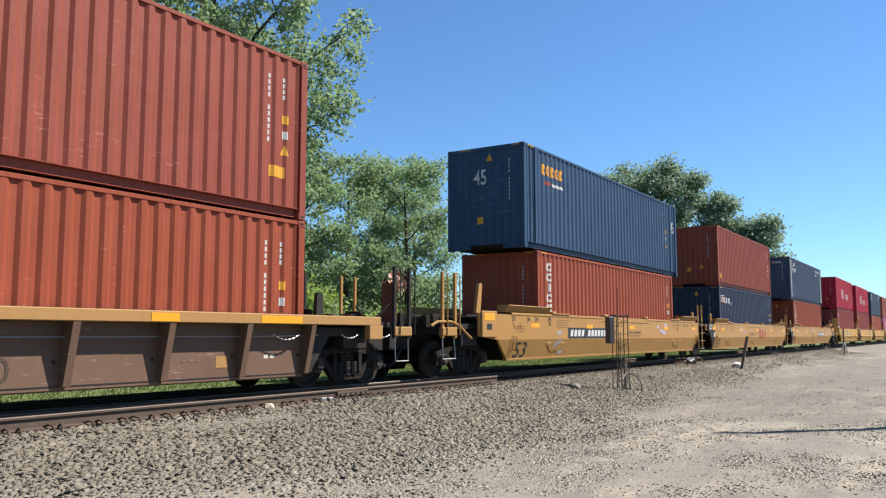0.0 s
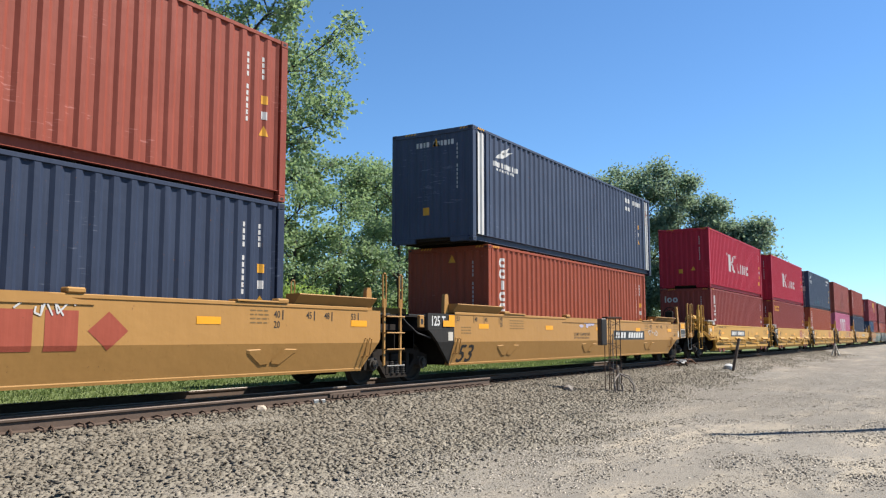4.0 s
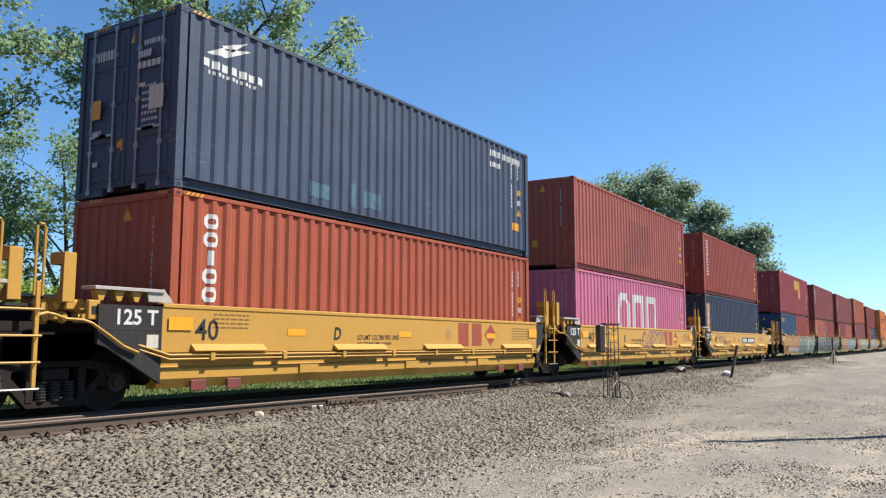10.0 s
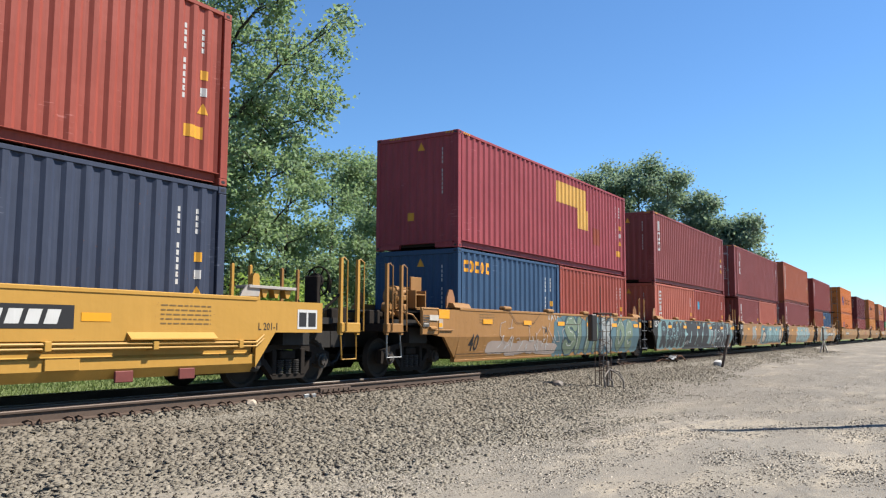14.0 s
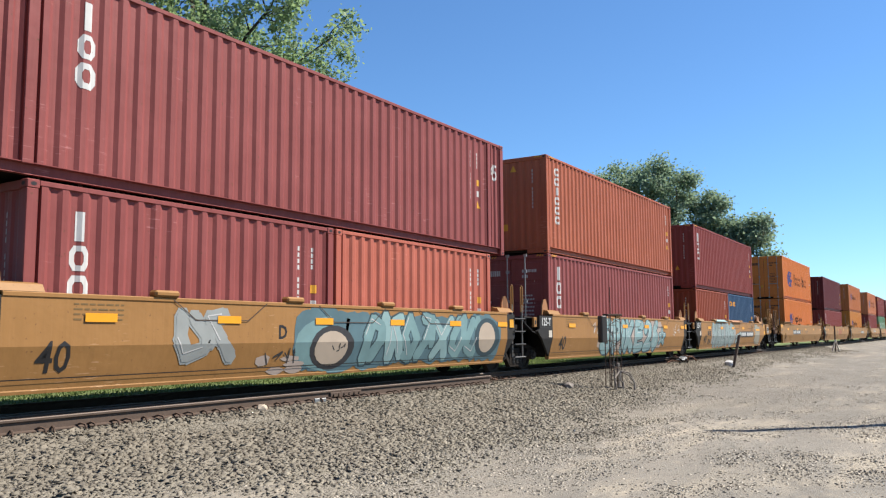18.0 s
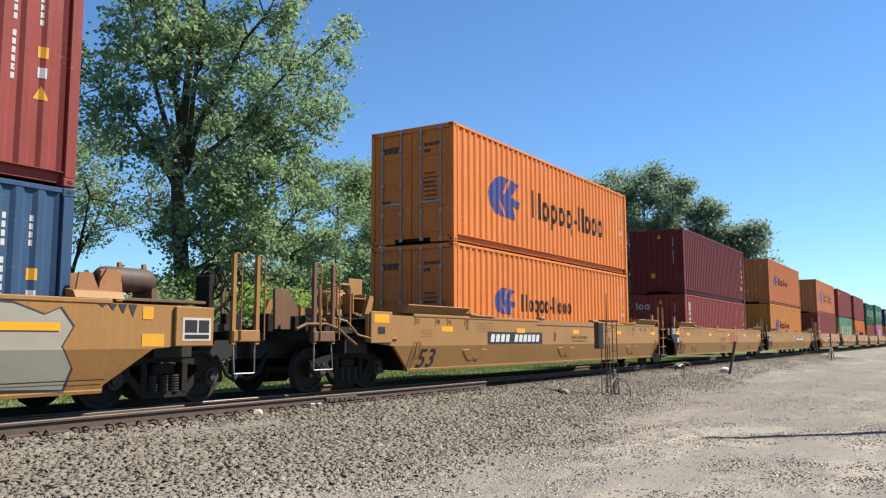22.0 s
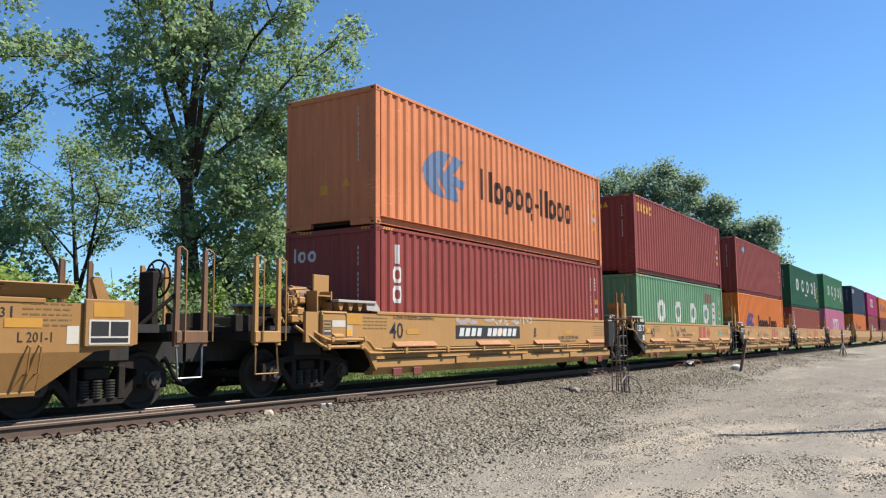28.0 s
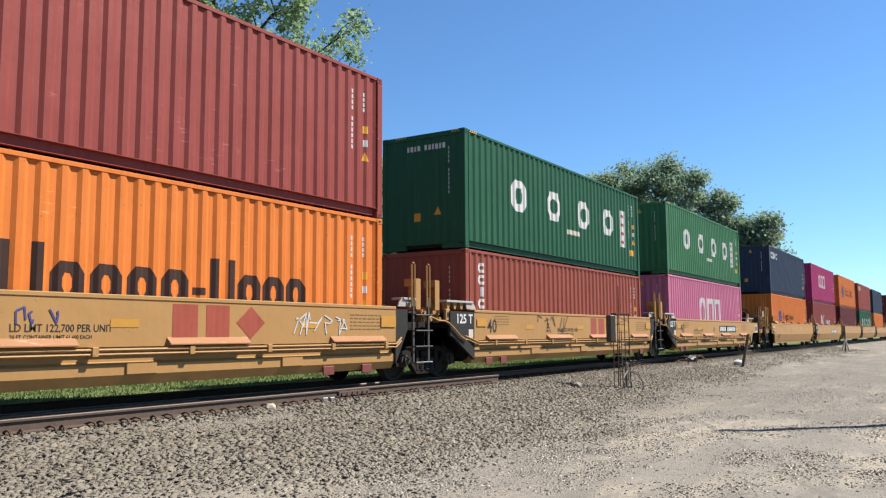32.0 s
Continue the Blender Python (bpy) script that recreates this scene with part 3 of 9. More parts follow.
    def stripes(self, polys):
        b = Build()
        for p in polys:
            b.poly(*[(u - self.hl, -HALF_W - 0.0005, z) for u, z in p])
            b.poly(*[(-self.hl - 0.0015, HALF_W - 0.18 - (u - 0.02), z) for u, z in p][::-1])
            b.poly(*[(-self.hl - 0.0015, -HALF_W + 0.6 - (u - 0.02), z) for u, z in p][::-1])
        small_marks(b.part("clearance_stripes", CAUTION_MARK, self.ob))


# ---- trade marks as plain shapes ----
def brand_three(c, end=True):
    """White column of three signs, and the same in a row on the end."""
    u = 0.78 + (0.76 if c.len > 13 else 0)
    z = c.h - 0.34
    polys = [quad(u - 0.06, z - 0.40, u + 0.06, z)] + round_ring(u - 0.13, z - 0.80, u + 0.14, z - 0.46, 0.075) + round_ring(u - 0.15, z - 1.22, u + 0.16, z - 0.86, 0.085)
    c.mark(polys, WHITE_MARK, "trade_mark")
    if end:
        a, b = 0.22, c.h - 0.66
        e = [quad(a, b, a + 0.07, b + 0.30)] + round_ring(a + 0.13, b, a + 0.34, b + 0.23, 0.055) + round_ring(a + 0.40, b, a + 0.63, b + 0.23, 0.06)
        c.end_mark(e, WHITE_MARK, "trade_mark")


def brand_six(c, short=False):
    """White column of six signs."""
    u = 0.80
    z = c.h - 0.30
    step = 0.29
    out = []
    for k in range(6):
        t = z - k * step
        b = t - 0.235
        if k == 2:
            out.append(quad(u - 0.055, b, u + 0.055, t))
        else:
            out += round_ring(u - 0.145, b, u + 0.145, t, 0.072)
    c.mark(out, WHITE_MARK, "trade_mark")


def brand_line(c):
    """Large white sign with dots and a row of four smaller signs."""
    z = c.h - 1.86
    c.mark([quad(4.00, z, 4.38, z + 0.88), [(4.52, z + 0.44), (4.98, z), (5.36, z), (4.84, z + 0.44)], [(4.52, z + 0.46), (4.84, z + 0.46), (5.22, z + 0.88), (4.98, z + 0.88)]], WHITE_MARK, "trade_mark")
    c.mark([quad(3.58, z + 0.80, 3.70, z + 0.95), quad(3.76, z + 0.80, 3.88, z + 0.95), quad(5.38, z + 0.78, 5.48, z + 0.92), quad(5.54, z + 0.78, 5.64, z + 0.92)], WHITE_MARK, "trade_mark_dots")
    y = z + 0.02
    out = [quad(5.84, y, 6.04, y + 0.50), quad(6.10, y, 6.36, y + 0.13), quad(6.66, y, 6.86, y + 0.50), quad(7.10, y, 7.27, y + 0.50), quad(7.33, y + 0.10, 7.49, y + 0.40), quad(7.54, y, 7.71, y + 0.50), quad(7.96, y, 8.15, y + 0.50), quad(8.21, y, 8.50, y + 0.17), quad(8.21, y + 0.33, 8.50, y + 0.50)]
    c.mark(out, WHITE_MARK, "trade_mark")


def brand_liner(c, low=False, mark=None, shift=0.0, drop=0.0):
    """A blue folded-sail shape and a dark row of blocks."""
    mark = mark or BLUE_MARK
    big = 1.0 if not low else 0.64
    u, z = (1.70, c.h - 2.02) if not low else (2.03, c.h - 1.66)
    u, z = u + shift, z - drop
    w, h = 1.85 * big, 1.10 * big
    sail = [[(0.0, 0.50), (0.18, 0.10), (0.18, 0.84)], [(0.18, 0.10), (0.36, 0.04), (0.36, 0.98), (0.18, 0.84)], [(0.36, 0.04), (0.50, 0.02), (0.36, 0.42)], [(0.36, 0.62), (0.46, 0.62), (0.66, 0.98), (0.36, 1.0)],
            [(0.36, 0.52), (0.46, 0.30), (0.64, 0.34), (0.46, 0.62), (0.36, 0.62)], [(0.46, 0.30), (0.56, 0.02), (0.86, 0.0), (0.76, 0.34), (0.64, 0.34)], [(0.64, 0.34), (0.96, 0.30), (1.0, 0.48), (0.72, 0.56), (0.52, 0.53)],
            [(0.52, 0.53), (0.72, 0.56), (0.98, 0.92), (0.72, 0.98)]]
    c.mark([[(u + p * w, z + q * h) for p, q in poly] for poly in sail], mark, "sail_mark", "blue folded-sail emblem")
    # eleven blocks, some with ascenders or tails
    s = 1.0 if not low else 0.61
    x = (4.32 if not low else 3.63) + shift
    base = (c.h - 1.80 if not low else c.h - 1.55) - drop
    H, xh, st = 0.78 * s, 0.56 * s, 0.150 * s
    out = [quad(x, base, x + st, base + H), quad(x + 0.44 * s, base, x + 0.44 * s + st, base + H)]
    x += 0.70 * s
    for kind in "rqrq":
        out += round_ring(x, base, x + 0.47 * s, base + xh, st)
        if kind == "q":
            out.append(quad(x + (0.0 if x < 6.0 * s else 0.30 * s), base - 0.20 * s, x + 0.16 * s + (0.0 if x < 6.0 * s else 0.30 * s), base))
        x += 0.58 * s
    out.append(quad(x, base + 0.20 * s, x + 0.24 * s, base + 0.31 * s))
    x += 0.34 * s
    out += [quad(x, base, x + st, base + H), quad(x + 0.36 * s, base, x + 0.36 * s + st, base + H)]
    x += 0.58 * s
    out += round_ring(x, base, x + 0.48 * s, base + xh, st)
    x += 0.56 * s
    for k in range(2):
        out += round_ring(x, base, x + 0.47 * s, base + xh, st)
        x += 0.55 * s
    c.mark(out, DARK_PRINT, "trade_mark", "dark trade-name blocks")


def brand_three_big(c, u=4.0, h=1.20, w=4.1, z=0.88, mat=None):
    """Three tall white signs."""
    mat = mat or WHITE_MARK
    k = w / 4.1
    z0 = c.h - z - h
    out = round_ring(u, z0, u + 1.15 * k, z0 + h, 0.24 * k)
    out += ring(u + 1.42 * k, z0, u + 2.62 * k, z0 + h, 0.26 * k) + ring(u + 2.90 * k, z0, u + 4.0 * k, z0 + h, 0.24 * k)
    c.mark(out, mat, "trade_mark")


def brand_four(c, low=False):
    """Four white signs set wide apart, and a white column near the far end."""
    h = 0.84
    z = c.h - 1.70
    out = []
    for x in (2.40, 4.60, 6.74, 8.80):
        out += round_ring(x, z, x + 0.86, z + h, 0.21)
    c.mark(out, WHITE_MARK, "trade_mark")
    c.mark([quad(10.42, c.h - 1.98, 10.80, c.h - 0.72)], WHITE_MARK, "white_column", "white upright panel")
    c.mark([quad(10.47, c.h - 1.86 + k * 0.30, 10.75, c.h - 1.76 + k * 0.30) for k in range(4)], RED_MARK, "trade_mark", "", 0.007)
    c.mark([quad(5.9, z - 0.28, 6.9, z - 0.14)], PALE_PATCH, "small_mark")


def brand_yellow_word(c, u=1.35, z=0.70, s=1.0, mat=None, end=False):
    mat = mat or YELLOW_MARK
    b = c.h - z
    out, x = [], u
    for k in range(5):
        w = 0.20 * s
        out += round_ring(x, b, x + w, b + 0.26 * s, 0.06 * s) if k % 2 else [quad(x, b, x + 0.08 * s, b + 0.26 * s), quad(x + 0.08 * s, b + 0.17 * s, x + w, b + 0.26 * s), quad(x + 0.08 * s, b, x + w, b + 0.08 * s)]
        x += 0.255 * s
    c.mark(out, mat, "trade_mark", "small yellow trade mark")
    if end:
        low = c.h - 0.44
        c.end_mark([quad(0.42 + k * 0.17, low, 0.54 + k * 0.17, low + 0.15) for k in range(5)], mat, "trade_mark", "small yellow trade mark")
    return x


def brand_flag(c):
    """A red and white flag and white blocks."""
    z = c.h - 0.78
    c.mark([quad(0.40, z, 0.88, z + 0.36)], WHITE_MARK, "flag_ground")
    c.mark([quad(0.42, z + k * 0.125, 0.86, z + k * 0.125 + 0.062) for k in range(3)], RED_MARK, "flag_stripes", "", 0.007)
    out = []
    for k in range(3):
        x = 1.0 + k * 0.36
        out += ring(x, z, x + 0.28, z + 0.26, 0.08)
    out += number_row(2.06, z - 0.06, 4, 0.07, 0.10, 0.10)
    c.mark(out, WHITE_MARK, "trade_mark")


def brand_dark_line(c):
    """A small white bird over a word, white code plates at the far end."""
    z = c.h - 0.62
    o = 0.62 if c.len > 13 else 0.0
    c.mark([[(0.55 + o, z), (1.0 + o, z + 0.04), (1.55 + o, z + 0.30), (0.9 + o, z + 0.18)], [(0.85 + o, z + 0.20), (1.1 + o, z + 0.16), (1.45 + o, z + 0.42)]], WHITE_MARK, "bird_mark", "small white bird emblem")
    c.mark(number_row(0.50 + o, z - 0.22, 7, 0.14, 0.13, 0.20) + number_row(0.62 + o, z - 0.32, 11, 0.05, 0.06, 0.10), WHITE_MARK, "trade_mark")
    e = c.len - (0.42 if c.len < 13 else 0.95)
    c.mark(number_row(e - 1.75, c.h - 0.42, 12, 0.105, 0.16, 0.142, 0.0, (4,)) + number_row(e - 1.75, c.h - 0.70, 4, 0.105, 0.13, 0.142), WHITE_MARK, "code_row")


def end_code_row(c):
    c.end_mark(number_row(0.75, c.h - 0.42, 11, 0.07, 0.13, 0.105, 0.0, (4,)), WHITE_MARK, "code_row")


# ---- well cars ----
WHEEL_R = 0.42
RAIL_Z = 0.07


def wheel_mesh():
    b = Build()
    for sy in (-1, 1):
        prof = [(0.0, 0.07), (0.09, 0.075), (0.12, 0.03), (0.33, 0.015), (0.36, 0.055), (0.415, 0.055), (0.445, -0.03), (0.445, -0.055), (0.34, -0.055), (0.32, -0.015), (0.12, -0.03), (0.0, -0.07)]
        n, i = 22, len(b.v)
        for k in range(n):
            a = 2 * math.pi * k / n
            for r, y in prof:
                b.v.append((math.cos(a) * r, sy * (0.745 + y), math.sin(a) * r))
        m = len(prof)
        for k in range(n):
            for j in range(m - 1):
                q = (i + k * m + j, i + k * m + j + 1, i + ((k + 1) % n) * m + j + 1, i + ((k + 1) % n) * m + j)
                b.f.append(q if sy > 0 else q[::-1])
    b.tube([(0, -1.02, 0), (0, 1.02, 0)], 0.075, 10)
    for k in range(3):    # bearing cap bolts
        a = 2.1 * k
        b.disc((0.05 * math.cos(a), -1.03, 0.05 * math.sin(a)), "y", 0.016, 0.03, 6)
    return b.mesh("wheelset", WHEEL_STEEL)


def side_frame_mesh(sy):
    """A cast side frame: bowed chords, columns beside the springs, jaws over the axles."""
    b = Build()
    y0, y1 = sorted((sy * 0.93, sy * 1.05))
    b.prism([(-1.13, 0.51), (-1.13, 0.585), (-0.76, 0.68), (-0.32, 0.755), (0.32, 0.755), (0.76, 0.68), (1.13, 0.585), (1.13, 0.51), (0.74, 0.57), (0.30, 0.645), (-0.30, 0.645), (-0.74, 0.57)][::-1], "y", y0, y1)
    b.prism([(-0.70, 0.45), (-0.40, 0.13), (0.40, 0.13), (0.70, 0.45), (0.60, 0.50), (0.34, 0.215), (-0.34, 0.215), (-0.60, 0.50)][::-1], "y", y0, y1)
    for sx in (-1, 1):
        xa, xb = sorted((sx * 0.315, sx * 0.43))
        b.box(xa, xb, y0 - 0.01, y1 + 0.01, 0.19, 0.66, 0.012)
        jaw = [(0.62, 0.40), (0.62, 0.62), (1.13, 0.585), (1.15, 0.31), (1.06, 0.31), (1.05, 0.53), (0.74, 0.53), (0.72, 0.36)]
        b.prism([(sx * p, q) for p, q in (jaw if sx < 0 else jaw[::-1])], "y", y0, y1)
    return b.mesh("side_frame", STEEL_DARK)


def bolster_mesh():
    b = Build()
    b.box(-0.20, 0.20, -1.04, 1.04, 0.47, 0.63, 0.02)
    b.box(-0.30, 0.30, -0.45, 0.45, 0.40, 0.72, 0.02)
    for sx in (-1, 1):    # brake beams
        b.box(sx * 0.42 - 0.05, sx * 0.42 + 0.05, -0.85, 0.85, 0.30, 0.38)
    return b.mesh("bolster", STEEL_DARK)


def bearing_mesh(sy):
    """The round bearing with its bolted end cap, and its adapter in the jaw."""
    b = Build()
    for sx in (-1, 1):
        b.disc((sx * 0.89, sy * 1.02, 0.42), "y", 0.135, 0.16, 16)
        b.disc((sx * 0.89, sy * 1.125, 0.42), "y", 0.088, 0.05, 12)
        b.box(sx * 0.89 - 0.14, sx * 0.89 + 0.14, *sorted((sy * 0.94, sy * 1.06)), 0.50, 0.55)
        for k in range(3):
            a = 0.5 + 2.094 * k
            b.disc((sx * 0.89 + 0.052 * math.cos(a), sy * 1.155, 0.42 + 0.052 * math.sin(a)), "y", 0.017, 0.02, 6)
    return b.mesh("bearing", BEARING)


def spring_mesh(sy, x):
    """One coil of the nest, as a ribbed column."""
    b = Build()
    sides, prof = 10, []
    for k in range(7):
        z = 0.205 + k * 0.038
        prof += [(0.062, z), (0.088, z + 0.008), (0.088, z + 0.024), (0.062, z + 0.032)]
    for r, z in prof:
        for k in range(sides):
            a = 2 * math.pi * k / sides
            b.v.append((x + r * math.cos(a), sy * 1.0 + r * math.sin(a), z))
    for j in range(len(prof) - 1):
        for k in range(sides):
            n = (k + 1) % sides
            b.f.append((j * sides + k, j * sides + n, (j + 1) * sides + n, (j + 1) * sides + k))
    return b.mesh("spring", SPRING_STEEL)


def bogie(car, x):
    g = new("bogie")
    g.parent = car
    g.location = (x, 0, RAIL_Z)
    mesh_ob("bolster", stored("bolster", bolster_mesh), g)
    for sy in (-1, 1):
        mesh_ob("side_frame", stored(("side_frame", sy), lambda sy=sy: side_frame_mesh(sy)), g)
        mesh_ob("bearing", stored(("bearing", sy), lambda sy=sy: bearing_mesh(sy)), g, "round bearings with bolted caps")["kind"] = "stuff"
        for q in (-0.20, 0.0, 0.20):
            mesh_ob("spring", stored(("spring", sy, q), lambda sy=sy, q=q: spring_mesh(sy, q)), g, "grimy coil spring")
    out = []
    for sx in (-1, 1):
        w = mesh_ob("wheelset", stored("wheelset", wheel_mesh), g)
        w.location = (sx * 0.89, 0, WHEEL_R)
        out.append(w)
    return out


SIDE_LINE = [(1.52, 1.58), (1.52, 0.93), (1.375, 0.455), (1.380, 0.44), (1.370, 0.40), (1.26, 0.40), (1.26, 0.46), (1.44, 0.94), (1.44, 1.50), (1.30, 1.50), (1.30, 1.58)]
OLD_LINE = [(1.30, 1.36), (1.30, 0.40), (1.24, 0.36), (1.24, 1.36)]
STEP_LINE = [(1.50, 1.59), (1.50, 0.90), (1.40, 0.84), (1.40, 0.70), (1.46, 0.66), (1.46, 0.52), (1.38, 0.38), (1.20, 0.38), (1.20, 0.44), (1.34, 0.54), (1.34, 0.86), (1.42, 0.94), (1.42, 1.51), (1.28, 1.51), (1.28, 1.59)]


def side_point(line, z, lift):
    """The place on the outer face of a car side at a height."""
    for (ya, za), (yb, zb) in zip(line, line[1:]):
        if za >= z >= zb and za > zb:
            return (ya + (yb - ya) * (za - z) / (za - zb)) + lift
    return line[0][0] + lift


SIGNS = {    # the centre lines of sprayed signs in a unit square
    "S": [[(0.95, 0.82), (0.65, 1.0), (0.25, 0.97), (0.05, 0.75), (0.28, 0.56), (0.70, 0.45), (0.95, 0.24), (0.68, 0.02), (0.28, 0.0), (0.0, 0.16)]],
    "P": [[(0.12, 0.0), (0.12, 1.0), (0.62, 1.0), (0.95, 0.78), (0.66, 0.50), (0.14, 0.46)]],
    "I": [[(0.5, 0.0), (0.5, 0.55), (0.45, 1.0)]],
    "K": [[(0.12, 0.0), (0.12, 1.0)], [(0.88, 1.0), (0.18, 0.46), (0.95, 0.0)]],
    "E": [[(0.95, 0.92), (0.2, 1.0), (0.1, 0.5), (0.2, 0.0), (1.0, 0.06)], [(0.12, 0.5), (0.8, 0.53)]],
    "2": [[(0.05, 0.72), (0.38, 1.0), (0.85, 0.86), (0.72, 0.5), (0.1, 0.02), (0.95, 0.06)]],
    "6": [[(0.80, 1.0), (0.28, 0.72), (0.08, 0.28), (0.45, 0.0), (0.9, 0.2), (0.65, 0.5), (0.2, 0.36)]],
    "N": [[(0.10, 0.0), (0.10, 0.95)], [(0.12, 0.78), (0.5, 1.0), (0.9, 0.78), (0.9, 0.0)]],
    "O": [[(0.5, 1.0), (0.12, 0.74), (0.10, 0.26), (0.5, 0.0), (0.9, 0.26), (0.88, 0.74), (0.5, 1.0)]],
    "C": [[(0.15, 0.50), (0.90, 0.55), (0.75, 0.93), (0.38, 1.0), (0.08, 0.65), (0.12, 0.24), (0.5, 0.0), (0.95, 0.10)]],
    "R": [[(0.12, 0.0), (0.12, 1.0), (0.62, 1.0), (0.9, 0.78), (0.62, 0.52), (0.2, 0.48), (1.0, 0.0)]],
    "J": [[(0.10, 0.96), (0.95, 1.0)], [(0.66, 1.0), (0.66, 0.2), (0.42, 0.0), (0.05, 0.12)]],
    "U": [[(0.10, 1.0), (0.10, 0.22), (0.5, 0.0), (0.9, 0.22), (0.9, 1.0)]],
    "X": [[(0.05, 1.0), (0.95, 0.0)], [(0.95, 1.0), (0.05, 0.0)]],
    "V": [[(0.0, 1.0), (0.45, 0.0), (0.95, 1.0)]],
    "A": [[(0.0, 0.0), (0.5, 1.0), (1.0, 0.0)], [(0.2, 0.35), (0.8, 0.35)]],
    "L": [[(0.25, 1.0), (0.10, 0.05), (0.95, 0.08)]],
    "T": [[(0.0, 0.93), (1.0, 1.0)], [(0.55, 0.96), (0.42, 0.45), (0.30, 0.0)]],
    "G": [[(0.95, 0.95), (0.42, 1.0), (0.08, 0.58), (0.22, 0.05), (0.72, 0.0), (0.80, 0.46), (0.48, 0.46)]],
    "hook": [[(1.0, 1.0), (0.55, 0.78), (0.05, 0.62)], [(0.40, 0.72), (0.38, 0.2), (0.12, 0.0)]],
    "star": [[(0.5, 1.0), (0.36, 0.62), (0.0, 0.58), (0.3, 0.36), (0.12, 0.0), (0.5, 0.22), (0.88, 0.0), (0.7, 0.36), (1.0, 0.58), (0.64, 0.62), (0.5, 1.0)]],
}


VEE = 3.05    # where the pipe of the stepped cars dips


class Car:
    def __init__(self, kind, half, mat, left, right, label, dark=None, step=False, group="well cars of the train", line=None, reach=(0.0, 0.0)):
        """half: half of the unit's length between joints; left, right: True for a coupler end, False for a shared bogie."""
        self.strip = DULL_REFLECTOR if mat is CAR_TAN or (mat is CAR_DULL and right) else YELLOW_MARK
        self.half, self.mat, self.kind = half, mat, kind
        self.line = line or (STEP_LINE if step else SIDE_LINE)
        self.sloped = self.line is SIDE_LINE
        if mat is CAR_OCHRE:    # the sprayed cars hang a little deeper
            self.line = [(y, z - 0.055 if z < 0.5 else z) for y, z in SIDE_LINE]
        self.ob = thing("well_car", label, "freight car", group)
        self.dark = dark or BLACK_PAINT
        self.reach_left = left
        self.wheels = []
        self.reach = {-1: reach[0], 1: reach[1]}    # how much longer or shorter a coupler end is
        d = self.drop = 0.20 if line is OLD_LINE else 0.0
        w = half - (1.55 if kind == 53 else 1.30)    # half the well's side
        self.w = w
        wr = self.wr = w if right or self.drop else w - (0.50 if step else 0.13)    # the side stops short of a shared bogie
        o = self.ob
        for sy in (-1, 1):
            b = Build()
            line = [(sy * y, z) for y, z in self.line]
            b.prism(line if sy > 0 else line[::-1], "x", -w, wr)
            b.part("side_wall", mat, o)
            b = Build()
            y0, y1 = sorted((sy * (self.line[0][0] + 0.014), sy * 1.28))
            b.box(-w, wr, y0, y1, 1.535 - d, 1.60 - d, 0.01)
            b.part("top_chord", mat, o)
            for sx, coupler in ((-1, left), (1, right)):
                # the raised end panel over the bogie and its slanted gusset
                y = self.line[0][0]
                tone = mat if coupler and not self.drop else (self.dark if sx < 0 or not self.sloped or mat is CAR_OCHRE else mat)
                xe = half + self.reach[sx] + (0.37 if step or self.drop else 0.26 if sx > 0 else 0.02) if coupler else (half - (0.26 if step else 0.46) if sx < 0 else wr + 0.41)
                foot = 1.02 if coupler else 1.20
                we = wr if sx > 0 else w
                b = Build()
                ya, yb = sorted((sy * y, sy * (y - 0.07)))
                if self.sloped:    # the sloping lower side tapers away under the panel
                    run = 0.36 if sx > 0 and not coupler else 0.70
                    top = [(sx * we, 1.55), (sx * xe, 1.55), (sx * xe, 1.0 if run < 0.5 else foot)] + ([(sx * (we + 0.95), foot - 0.07)] if run > 0.5 else []) + [(sx * (we + run), 0.93), (sx * we, 0.93)]
                    b.prism(top if sx > 0 else top[::-1], "y", ya, yb)
                    i = len(b.v)
                    for q in (0.0, 0.06):
                        b.v += [(sx * we, sy * (1.52 - q), 0.93), (sx * (we + run), sy * (1.52 - q), 0.93), (sx * we, sy * (1.375 - q), 0.44)]
                    b.f += [(i, i + 1, i + 2), (i + 3, i + 5, i + 4), (i + 1, i + 4, i + 5, i + 2), (i, i + 2, i + 5, i + 3)]
                else:
                    low = [(sx * we, 1.55 - d), (sx * xe, 1.55 - d)] + ([(sx * xe, 1.02), (sx * (we + 0.90), 0.98)] if step and sx < 0 and not coupler else [(sx * xe, foot), (sx * (we + 0.45), foot)]) + [(sx * we, 0.46)]
                    b.prism(low if sx > 0 else low[::-1], "y", ya, yb)
                b.part("end_panel", tone, o, "black-painted end panel" if tone is self.dark else "")
        # floor of the well and its cross members
        for k in range(5):
            b = Build()
            x = -w + 0.5 + k * (w + wr - 1.0) / 4
            b.box(x - 0.14, x + 0.14, -1.32, 1.32, 0.40, 0.455)
            b.part("floor_beam", STEEL_DARK, o)
        for sx, coupler in ((-1, left), (1, right)):
            self.end(sx, coupler, w)

    def end(self, sx, coupler, w):
        o, half, mat = self.ob, self.half + (self.reach[sx] if coupler else 0.0), self.mat
        xo = half + (2.0 if coupler else -0.10)
        b = Build()
        xa, xb = sorted((sx * w, sx * (half + (1.1 if coupler else -0.45))))
        b.box(xa, xb, -1.30, 1.30, 1.18, 1.30)
        xa, xb = sorted((sx * w, sx * xo))
        b.box(xa, xb, -0.38, 0.38, 0.72, 1.18)
        xa, xb = sorted((sx * (half - 0.35), sx * (half + 0.35)))
        b.box(xa, xb, -1.22, 1.22, 0.80, 1.14)
        b.part("end_platform", STEEL_DARK if not coupler else self.dark, o)
